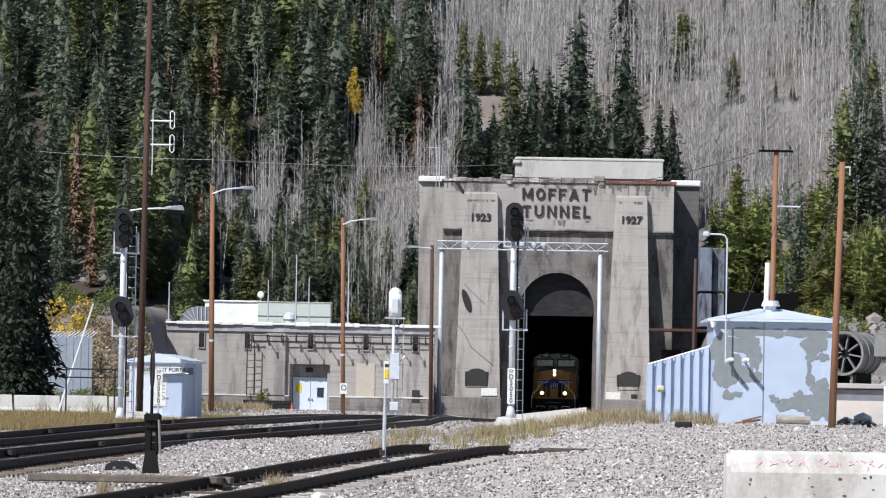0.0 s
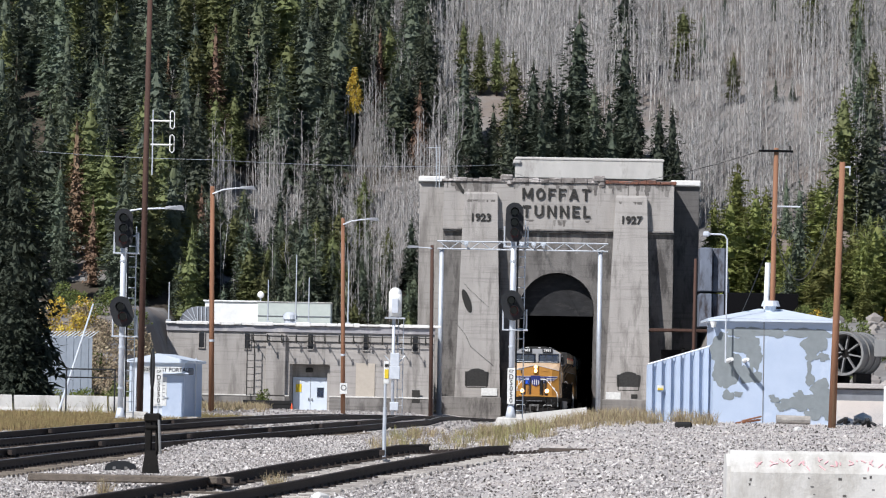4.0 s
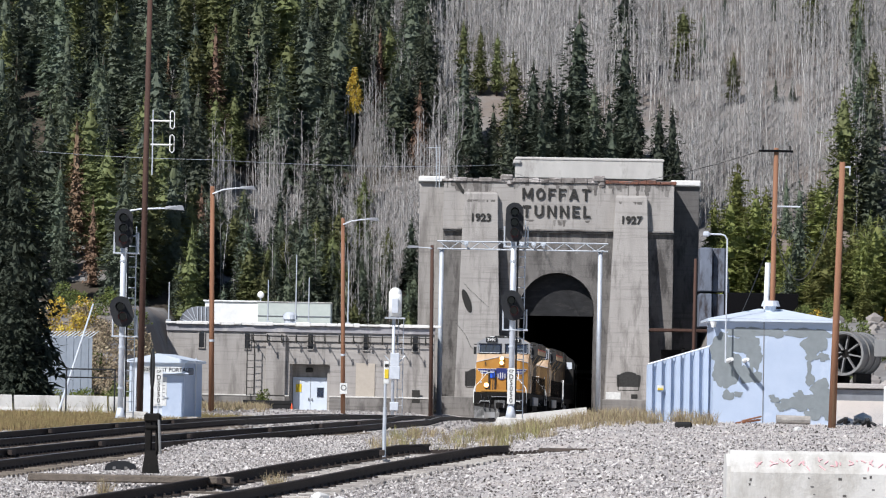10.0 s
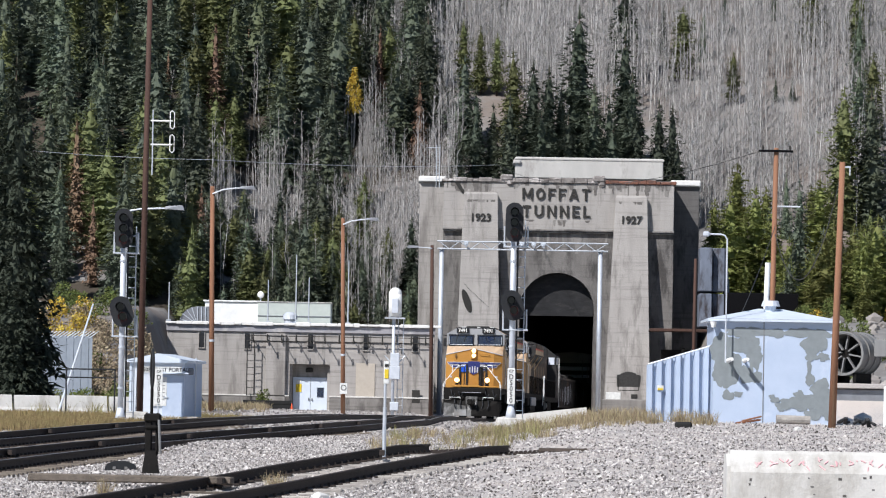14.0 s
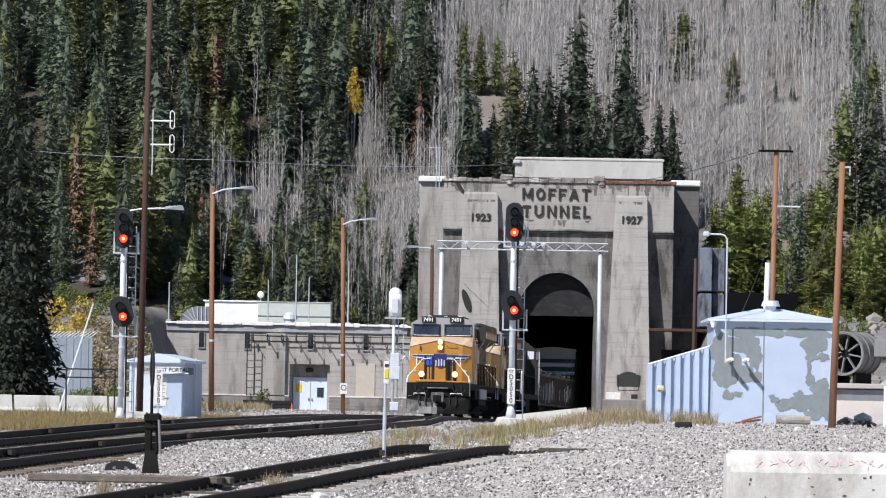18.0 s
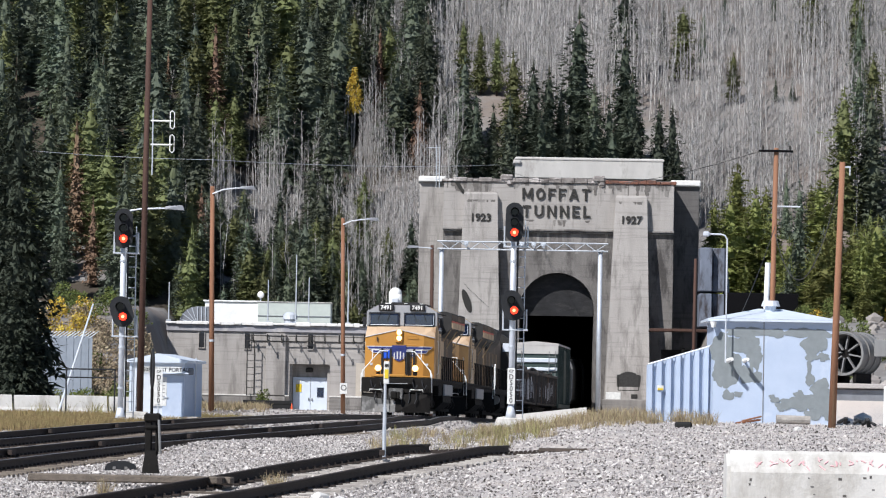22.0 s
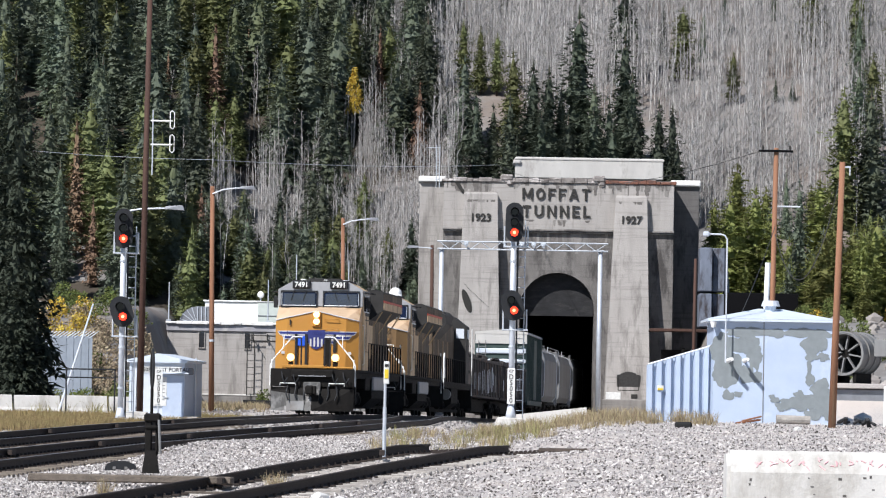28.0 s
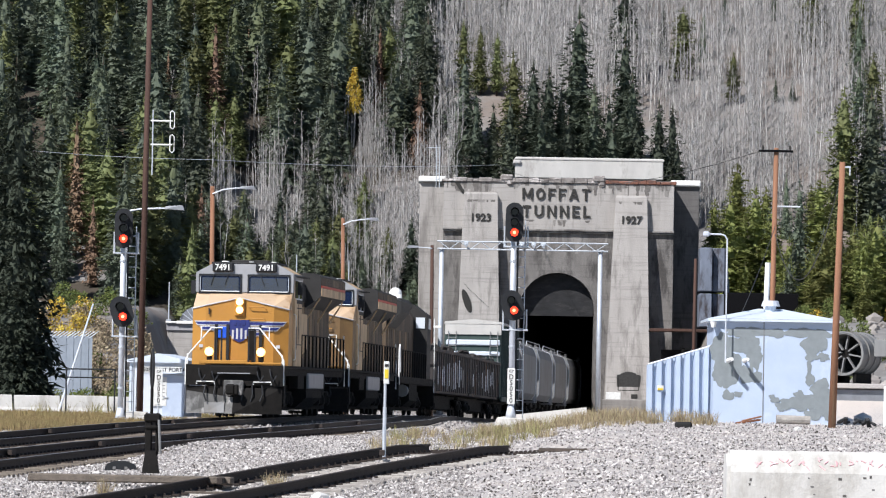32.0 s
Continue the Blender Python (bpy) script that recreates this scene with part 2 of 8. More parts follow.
M["green_shrub"] = mat("green_shrub", (0.12, 0.14, 0.035), (0.08, 0.105, 0.03), 2, 0.8, 0, 0, 1, None, 1, 0, 1, 0, 0, 0.35)
M["dry_grass"] = mat("dry_grass", (0.34, 0.27, 0.165), (0.21, 0.165, 0.10), 3, 0.8, 0, 0, 1, None, 1, 0, 1, 0, 0, 0.45)
M["meadow_grass"] = mat("brown_meadow_grass", (0.25, 0.18, 0.085), (0.17, 0.125, 0.06), 1.2, 0.85, 0, 0, 1, (0.17, 0.15, 0.065), 0.3, 0.4, 1, 0, 0, 0.45)
# pine needles made brighter for the sun on the bank
M["bank_pine"] = mat("sunlit_pine_needles", (0.25, 0.265, 0.085), (0.16, 0.18, 0.06), 1.6, 0.75, 0, 0, 1, (0.2, 0.2, 0.07), 0.2, 0.5, 1, 0.3, thin=0.35)
# right wing only: the portal's shadow and stains put into the colour
M["wing_shade"] = mat("shade_dark_concrete", (0.135, 0.128, 0.125), (0.09, 0.085, 0.083), 1.4, 0.9, 0, 0.4, 9, (0.06, 0.056, 0.054), 1.1, 0.36, 0.3, courses=0.5)
M["sheet_blue"] = mat("blue_grey_sheet", (0.30, 0.335, 0.385), (0.24, 0.27, 0.31), 1.5, 0.6, 0.1, 0.1, 10)
M["pale_green"] = mat("pale_green_sheet_metal", (0.52, 0.56, 0.52), (0.45, 0.49, 0.455), 2, 0.6, 0.05, 0.08, 10)
M["green_grass"] = mat("yellow_green_grass", (0.27, 0.235, 0.115), (0.19, 0.175, 0.075), 3, 0.8, 0, 0, 1, None, 1, 0, 1, 0, 0, 0.4)
M["rock"] = mat("grey_rock", (0.33, 0.30, 0.275), (0.22, 0.20, 0.185), 1.5, 0.9, 0, 0.8, 4, None, 1, 0, 1, 0.2)
M["pale_rock"] = mat("pale_limestone", (0.68, 0.67, 0.65), (0.55, 0.54, 0.52), 4, 0.9, 0, 0.5, 12)
# near black: the plenum's open shade as colour, and the pole's crossarm
M["void"] = mat("deep_black", (0.005, 0.005, 0.006), None, 5, 0.9, spec=0.1)
M["cable"] = mat("cable", (0.05, 0.05, 0.05), None, 6, 0.6)


# ---- shape helpers ----
def box(bm, cx, cy, cz, sx, sy, sz, bevel=0.0, m=None):
    """A box round its centre, with softened edges."""
    r = bmesh.ops.create_cube(bm, size=1.0)["verts"]
    for v in r:
        v.co = Vector((cx + v.co.x * sx, cy + v.co.y * sy, cz + v.co.z * sz))
        if m:
            v.co = m @ v.co
    if bevel:
        es = {e for v in r for e in v.link_edges}
        bmesh.ops.bevel(bm, geom=list(es), offset=bevel, segments=1, affect="EDGES", profile=0.7)
    return r


def rod(bm, a, b, r0, r1=None, n=10):
    """A round bar from a to b, capped."""
    a, b = Vector(a), Vector(b)
    r1 = r0 if r1 is None else r1
    q = (b - a).to_track_quat("Z", "Y")
    rings = []
    for p, r in ((a, r0), (b, r1)):
        rings.append([bm.verts.new(p + q @ Vector((r * math.cos(k * math.tau / n), r * math.sin(k * math.tau / n), 0))) for k in range(n)])
    for k in range(n):
        bm.faces.new((rings[0][k], rings[0][(k + 1) % n], rings[1][(k + 1) % n], rings[1][k]))
    bm.faces.new(rings[0][::-1]), bm.faces.new(rings[1])


def pipe(bm, pts, r, n=8):
    """A round tube bent along the points, in one piece."""
    pts = [Vector(p) for p in pts]
    rings = []
    for i, p in enumerate(pts):
        w = (pts[min(i + 1, len(pts) - 1)] - pts[max(i - 1, 0)])
        q = w.to_track_quat("Z", "Y")
        rings.append([bm.verts.new(p + q @ Vector((r * math.cos(k * math.tau / n), r * math.sin(k * math.tau / n), 0))) for k in range(n)])
    for a, b in zip(rings, rings[1:]):
        for k in range(n):
            bm.faces.new((a[k], a[(k + 1) % n], b[(k + 1) % n], b[k]))
    bm.faces.new(rings[0][::-1]), bm.faces.new(rings[-1])


def prism(bm, pts, d0, d1, axis="y"):
    """An outline of (u, z) pushed from d0 to d1 along y (u is x) or along x (u is y)."""
    put = (lambda u, d, z: (u, d, z)) if axis == "y" else (lambda u, d, z: (d, u, z))
    f = [bm.verts.new(put(u, d0, z)) for u, z in pts]
    g = [bm.verts.new(put(u, d1, z)) for u, z in pts]
    k = len(pts)
    for i in range(k):
        bm.faces.new((f[i], f[(i + 1) % k], g[(i + 1) % k], g[i]))
    bm.faces.new(f[::-1]), bm.faces.new(g)


def hexa(bm, lo, hi):
    """A block between four low corners and four high corners, both counter-clockwise."""
    a, b = [bm.verts.new(p) for p in lo], [bm.verts.new(p) for p in hi]
    for i in range(4):
        bm.faces.new((a[i], a[(i + 1) % 4], b[(i + 1) % 4], b[i]))
    bm.faces.new(a[::-1]), bm.faces.new(b)


def mesh_of(name, bm, material, smooth=False):
    me = bpy.data.meshes.new(name)
    bmesh.ops.recalc_face_normals(bm, faces=bm.faces)
    bm.to_mesh(me)
    bm.free()
    me.materials.append(M[material])
    if smooth:
        me.polygons.foreach_set("use_smooth", [True] * len(me.polygons))
    return me


def part(name, bm, material, parent, label="", smooth=False, m=None):
    ob = new(name, mesh_of(name, bm, material, smooth) if isinstance(bm, bmesh.types.BMesh) else bm)
    ob.parent = parent
    if m:
        ob.matrix_basis = m
    if label:
        ob["label"] = label
    return ob


def boxes(*rows, bevel=0.0):
    bm = bmesh.new()
    for r in rows:
        box(bm, *r, bevel=bevel)
    return bm


def rods(*rows, n=10):
    bm = bmesh.new()
    for a, b, *r in rows:
        rod(bm, a, b, *(r or [0.03]), n=n)
    return bm


def thing(name, at, label, category, group="", kind="", rz=0.0):
    e = new(name)
    e.matrix_basis = pose(*at, 0, 0, rz)
    e.empty_display_size = 0.3
    return tagged(e, label, category, group, kind)


def lettering(name, text, size, depth, material, parent, m, width=1.0, bold=0.0):
    """Raised letters of the built-in font as a mesh, facing -y."""
    cu = bpy.data.curves.new(name, "FONT")
    cu.body, cu.size, cu.extrude, cu.offset, cu.align_x = text, size, depth, bold, "CENTER"
    cu.resolution_u = 3
    tmp = bpy.data.objects.new(name, cu)
    me = bpy.data.meshes.new_from_object(tmp)
    bpy.data.objects.remove(tmp)
    me.transform(m @ pose(0, 0, 0, 90, 0, 0) @ Matrix.Diagonal((width, 1, 1, 1)))
    me.materials.clear()
    me.materials.append(M[material])
    ob = new(name, me)
    ob.parent = parent
    return ob


STROKES = {"M": (0.92, ((0.1, 0, 0.1, 1), (0.82, 0, 0.82, 1), (0.1, 1, 0.46, 0.2), (0.82, 1, 0.46, 0.2))), "F": (0.66, ((0.1, 0, 0.1, 1), (0.1, 0.9, 0.64, 0.9), (0.1, 0.5, 0.56, 0.5))),
           "A": (0.86, ((0.1, 0, 0.43, 1), (0.76, 0, 0.43, 1), (0.2, 0.3, 0.66, 0.3))), "T": (0.72, ((0.36, 0, 0.36, 1), (0.02, 0.9, 0.70, 0.9))),
           "N": (0.80, ((0.1, 0, 0.1, 1), (0.70, 0, 0.70, 1), (0.1, 1, 0.70, 0))), "E": (0.66, ((0.1, 0, 0.1, 1), (0.1, 0.9, 0.64, 0.9), (0.1, 0.5, 0.56, 0.5), (0.1, 0.1, 0.64, 0.1))), "L": (0.64, ((0.1, 0, 0.1, 1), (0.1, 0.1, 0.62, 0.1)))}


def block_letters(name, text, height, total, depth, parent, x, y, z):
    """Cast block letters, each a part, spread over a width; x is the middle, z the foot, y the wall."""
    wide = [STROKES[c][0] if c in STROKES else 0.84 for c in text]
    gap = (total / height - sum(wide)) / (len(text) - 1)
    u, t = x - total / 2, 0.18
    for c, w in zip(text, wide):
        bm = bmesh.new()
        rows = list(STROKES[c][1]) if c in STROKES else []
        if c in "OU":
            for k in range(16):
                a, b = [math.tau * j / 16 for j in (k, k + 1)]
                if c == "U" and math.sin((a + b) / 2) > 0:
                    continue
                cz = 0.5 if c == "O" else 0.38
                pts = [(0.42 + rx * math.cos(q), cz + rz * math.sin(q)) for q, rx, rz in ((a, 0.4, 0.5 if c == "O" else 0.38), (b, 0.4, 0.5 if c == "O" else 0.38), (b, 0.2, 0.31 if c == "O" else 0.19), (a, 0.2, 0.31 if c == "O" else 0.19))]
                prism(bm, [(u + px * height, z + pz * height) for px, pz in pts], y - depth, y + 0.01)
            if c == "U":
                rows = [(0.12, 0.38, 0.12, 1), (0.72, 0.38, 0.72, 1)]
        for k, (x0, z0, x1, z1) in enumerate(rows):
            if x0 == x1:
                pts = [(x0 - t / 2, z0), (x0 + t / 2, z0), (x0 + t / 2, z1), (x0 - t / 2, z1)]
            elif z0 == z1:
                pts = [(x0, z0 - t * 0.42), (x1, z0 - t * 0.42), (x1, z0 + t * 0.42), (x0, z0 + t * 0.42)]
            else:
                pts = [(x0 - t * 0.55, z0), (x0 + t * 0.55, z0), (x1 + t * 0.55, z1), (x1 - t * 0.55, z1)]
            prism(bm, [(u + px * height, z + pz * height) for px, pz in pts], y - depth - 0.003 * k, y + 0.01)
        part(name, bm, "letter", parent)
        u += (w + gap) * height


def mesh_np(name, V, Fc, material):
    """A mesh from arrays of vertices and of equal-sided faces."""
    V, Fc = np.asarray(V, np.float32), np.asarray(Fc, np.int32)
    me = bpy.data.meshes.new(name)
    k = Fc.shape[1]
    me.vertices.add(len(V))
    me.vertices.foreach_set("co", V.ravel())
    me.loops.add(Fc.size)
    me.loops.foreach_set("vertex_index", Fc.ravel())
    me.polygons.add(len(Fc))
    me.polygons.foreach_set("loop_start", np.arange(0, Fc.size, k, dtype=np.int32))
    me.materials.append(M[material])
    me.update(calc_edges=True)
    return me


def stamp(shapes, rows):
    """Joins turned and scaled copies of shapes; rows of (shape, x, y, z, scale, fatness, turn)."""
    Vs, Fs, k = [], [], 0
    for i, x, y, z, s, fat, a in rows:
        V, Fc = shapes[i]
        ca, sa = math.cos(a) * s * fat, math.sin(a) * s * fat
        Vs.append(np.stack([x + V[:, 0] * ca - V[:, 1] * sa, y + V[:, 0] * sa + V[:, 1] * ca, z + V[:, 2] * s], 1))
        Fs.append(Fc + k)
        k += len(V)
    return np.concatenate(Vs), np.concatenate(Fs)


def sheet(name, verts, faces, material, smooth=False):
    me = bpy.data.meshes.new(name)
    me.from_pydata(verts, [], faces)
    me.materials.append(M[material])
    if smooth:
        me.polygons.foreach_set("use_smooth", [True] * len(me.polygons))
    me.update()
    return me



# ---- the tracks' lines: distance, sideways, rail height ----
def along(rows, d):
    """Smooth value(s) at distance d from rows of (d, ...)."""
    if d <= rows[0][0]:
        return list(rows[0][1:])
    for a, b in zip(rows, rows[1:]):
        if d <= b[0]:
            f = (d - a[0]) / (b[0] - a[0])
            return [p + (q - p) * f for p, q in zip(a[1:], b[1:])]
    return list(rows[-1][1:])


def main_line(d):
    return -17.56 + 0.0717 * d, along([(60, 0.45), (90, 0.76), (110, 0.96), (130, 1.20), (150, 1.38), (162, 1.45), (181, 1.58), (200, 1.63), (242, 1.63), (281, 1.54), (299, 1.47), (317, 1.44), (342, 1.41), (700, 1.7)], d)[0]


SECOND = [(50, 4.0), (75, 3.7), (90, 3.45), (105, 3.3), (120, 3.8), (133, 4.5), (149, 4.7), (165, 4.6), (200, 2.9), (240, 0.4)]   # how far it lies beside the main line
SPUR = [(45, -9.4, -0.35), (60, -6.2, 0.05), (76, -3.1, 0.50), (84, -1.55, 0.78), (92, 0.0, 1.02), (106, 2.5, 1.08)]


def second_line(d):
    x, z = main_line(d)
    return x + along(SECOND, d)[0], z


def spur_line(d):
    return along(SPUR, d)


def smooth(a, b, x):
    t = min(1.0, max(0.0, (x - a) / (b - a)))
    return t * t * (3 - 2 * t)


def bedded(x, d, z, spur):
    """The ground with the ballast beds of the tracks laid on it."""
    beds = []
    for (tx, tz), reach, sink in ((main_line(d), True, 0.235), (second_line(d), d < 240, 0.235), (spur_line(d), spur, 0.215)):
        if reach:
            beds.append((abs(x - tx), tz - sink, tx))
            if beds[-1][0] > 1.35:
                z = max(z, tz - sink - (beds[-1][0] - 1.35) * 0.6)
    if spur and beds[1][2] < x < beds[2][2]:
        gap = beds[2][2] - beds[1][2]
        f = min(1.0, max(0.0, (x - beds[1][2] - 1.3) / max(0.4, gap - 2.2)))
        return beds[1][1] + (beds[2][1] - beds[1][1]) * f
    if d < 235 and beds[0][2] < x < beds[1][2]:
        return min(beds[0][1], beds[1][1]) - 0.05 * smooth(1.2, 1.6, min(beds[0][0], beds[1][0]))
    near = min(beds)
    return near[1] if near[0] <= 1.35 else z


def ground_z(x, d):
    """Height of the ground: gravel yard, track beds, the bank by the blue shed and the mountain."""
    mx, mz = main_line(d)
    mid = along([(-50, -0.1), (40, 0.0), (60, 0.1), (75, 0.25), (92, 0.78), (110, 0.92), (130, 1.02), (160, 1.12), (200, 1.25), (260, 1.32), (340, 1.42)], d)[0]
    left = along([(60, 0.3), (110, 0.8), (150, 1.05), (184, 1.24), (215, 1.40), (240, 1.78), (340, 1.85)], d)[0]
    right = along([(-50, 0.0), (40, 0.15), (60, 0.3), (75, 0.55), (90, 0.9), (110, 1.25), (128, 1.53), (150, 1.58), (340, 1.6)], d)[0]
    side = x / max(d, 30.0) * 9000.0
    z = mid + (right - mid) * smooth(40, 330, side)
    z += (left - z) * smooth(-3.5, -7.5, x - mx)
    if d < 318:
        z += noise.noise(Vector((x * 0.45, d * 0.3, 3))) * 0.035
    with_spur = smooth(107, 94, d)
    if with_spur > 0:
        z = bedded(x, d, z, True) * with_spur + bedded(x, d, z, False) * (1 - with_spur)
    else:
        z = bedded(x, d, z, False)
    if 250 < d <= 338:
        z += 6.4 * smooth(-15.5, -18.5, x) * smooth(258, 318, d)
    elif d > 338:
        z += max(0.0, 6.4 * smooth(-15.5, -18.5, x) - 6.4 * smooth(338, 354, d))
    if d > 285:
        back = smooth(352, 358, d)
        back += (smooth(338, 354, d) - back) * smooth(-0.5, -3.5, x)
        z += 6.4 * max(smooth(15.5, 19.0, x) * smooth(292, 324, d), back)
    if d > 318:
        rise = max(0.0, d - (350.0 - 14 * smooth(0, -25, x)))
        up = rise * 0.36 * min(1.0, 0.3 + rise / 60)
        up += 3.0 * smooth(-13, 2, x) * smooth(352, 363, d)
        up += (noise.noise(Vector((x * 0.05, d * 0.05, 0))) * 1.6) * smooth(0, 20, rise)
        z += up
    if x > 18:
        z += 2.0 * smooth(18.3, 19.2, x) * smooth(249, 251, d) * smooth(330, 290, d)
    return z


def make_ground():
    xs = sorted({*[round(-34 + 0.7 * k, 2) for k in range(98) if not -12 < -34 + 0.7 * k < 9], *[round(-12 + 0.35 * k, 2) for k in range(60)], *[-1500, -900, -500, -300, -200, -140, -100, -75, -60, -50, -42, 38, 44, 52, 62, 75, 100, 140, 200, 300, 500, 900, 1500]})
    ds = [-1500, -600, -200, -80, -20, 10, 30, 40, 48, 54, 60] + [round(64 + 0.65 * k, 2) for k in range(111)] + list(range(137, 351, 3)) + \
        [351.5, 352.5, 354, 356, 358, 361, 364, 367] + list(range(370, 560, 5)) + [570, 600, 650, 720, 800, 950, 1200, 1500]
    verts = [(x, d, ground_z(x, d)) for d in ds for x in xs]
    n, faces = len(xs), []
    for j in range(len(ds) - 1):
        for i in range(n - 1):
            cx, cd = (xs[i] + xs[i + 1]) / 2, (ds[j] + ds[j + 1]) / 2
            if 350.5 < cd < 372 and 4.0 < cx < 12.6:
                continue
            faces.append((j * n + i, j * n + i + 1, (j + 1) * n + i + 1, (j + 1) * n + i))
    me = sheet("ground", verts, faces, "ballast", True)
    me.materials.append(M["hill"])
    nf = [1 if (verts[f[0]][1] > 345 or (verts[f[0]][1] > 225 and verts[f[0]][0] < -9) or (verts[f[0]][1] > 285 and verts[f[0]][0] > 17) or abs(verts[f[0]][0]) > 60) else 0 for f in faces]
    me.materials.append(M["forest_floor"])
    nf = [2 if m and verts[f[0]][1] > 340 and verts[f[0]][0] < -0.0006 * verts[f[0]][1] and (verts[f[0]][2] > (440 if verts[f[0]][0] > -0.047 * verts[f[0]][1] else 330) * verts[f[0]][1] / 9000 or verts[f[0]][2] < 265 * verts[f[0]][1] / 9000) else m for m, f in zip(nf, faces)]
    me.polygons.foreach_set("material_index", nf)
    tagged(new("ground", me), "grey gravel yard rising into a brown forested mountainside", "ground", kind="structure")


make_ground()


# ---- tracks ----
def rail_mesh(name, line, off, d0, d1, step=4.0):
    """A rail with foot, web and head swept along a line."""
    prof = [(-0.07, -0.18), (0.07, -0.18), (0.07, -0.165), (0.012, -0.14), (0.012, -0.045), (0.036, -0.035), (0.036, -0.003), (0.03, 0.0), (-0.03, 0.0), (-0.036, -0.003), (-0.036, -0.035), (-0.012, -0.045), (-0.012, -0.14), (-0.07, -0.165)]
    n = max(2, int((d1 - d0) / step))
    verts, faces, k = [], [], len(prof)
    for i in range(n + 1):
        d = d0 + (d1 - d0) * i / n
        x, z = line(d)
        x2, _ = line(d + 0.5)
        s = Vector((0.5, -(x2 - x), 0)).normalized()
        c = Vector((x, d, z)) + s * off
        verts += [(c + s * u + Vector((0, 0, w)))[:] for u, w in prof]
        if i:
            b, a = i * k, (i - 1) * k
            faces += [(a + j, a + (j + 1) % k, b + (j + 1) % k, b + j) for j in range(k)]
    me = sheet(name, verts, faces, "rail_side")
    me.materials.append(M["rail_top"])
    me.polygons.foreach_set("material_index", [1 if (f % k) in (6, 7, 8) else 0 for f in range(len(faces))])
    return me


def make_track(label, line, d0, d1, tie_mat, bar_reach, shiny=True):
    t = thing("railway_track", (0, 0, 0), label, "railway track", "tracks of the yard", "structure")
    for s in (-1, 1):
        me = rail_mesh("rail", line, s * 0.7525, d0, d1, 3.0)
        if not shiny:
            me.polygons.foreach_set("material_index", [0] * len(me.polygons))
        part("rail", me, None, t)
    bm = bmesh.new()
    box(bm, 0, 0, 0, 2.6, 0.23, 0.18, 0.015)
    me = mesh_of("tie", bm, tie_mat)
    d = d0 + 0.3
    while d < bar_reach:
        x, z = line(d)
        x2, _ = line(d + 0.5)
        part("tie", me, None, t, m=pose(x, d, z - 0.262 + random.uniform(-0.015, 0.01), 0, 0, -math.degrees(math.atan2(x2 - x, 0.5)) + random.uniform(-1.5, 1.5)))
        d += 0.53
    bm = bmesh.new()
    d = d0 + 0.3
    while d < bar_reach:
        x, z = line(d)
        for s in (-1, 1):
            box(bm, x + s * 0.7525, d, z - 0.165, 0.36, 0.18, 0.03)
            box(bm, x + s * 0.68, d + 0.03, z - 0.14, 0.05, 0.05, 0.05)
            box(bm, x + s * 0.83, d - 0.03, z - 0.14, 0.05, 0.05, 0.05)
        d += 0.53
    part("tie_plates", bm, "rail_side", t, "rusty tie plates and spikes")
    bm = bmesh.new()
    d = d0 + 5.0
    while d < min(d1, 160):
        x, z = line(d)
        for s in (-1, 1):
            box(bm, x + s * 0.7525, d + s * 1.5, z - 0.09, 0.09, 0.9, 0.10, 0.01)
        d += 11.9
    part("joint_bars", bm, "rail_side", t, "bolted joint bars")
    return t


make_track("main line track with polished rails on dark timber ties in ballast", main_line, 60, 420, "tie", 150)
make_track("second track with polished rails joining the main line", second_line, 56, 238, "tie", 140)
make_track("rusty spur track on silvered timber ties sunk in gravel", spur_line, 50, 95, "tie_grey", 104, False)



# ---- tunnel portal ----
PY = 349      # plane of the arch wall
AX = 7.875   # middle of the arch
AR = 2.56       # half width of the arch
AZ = 11.678 - AR   # springing height
BASE = 1.25


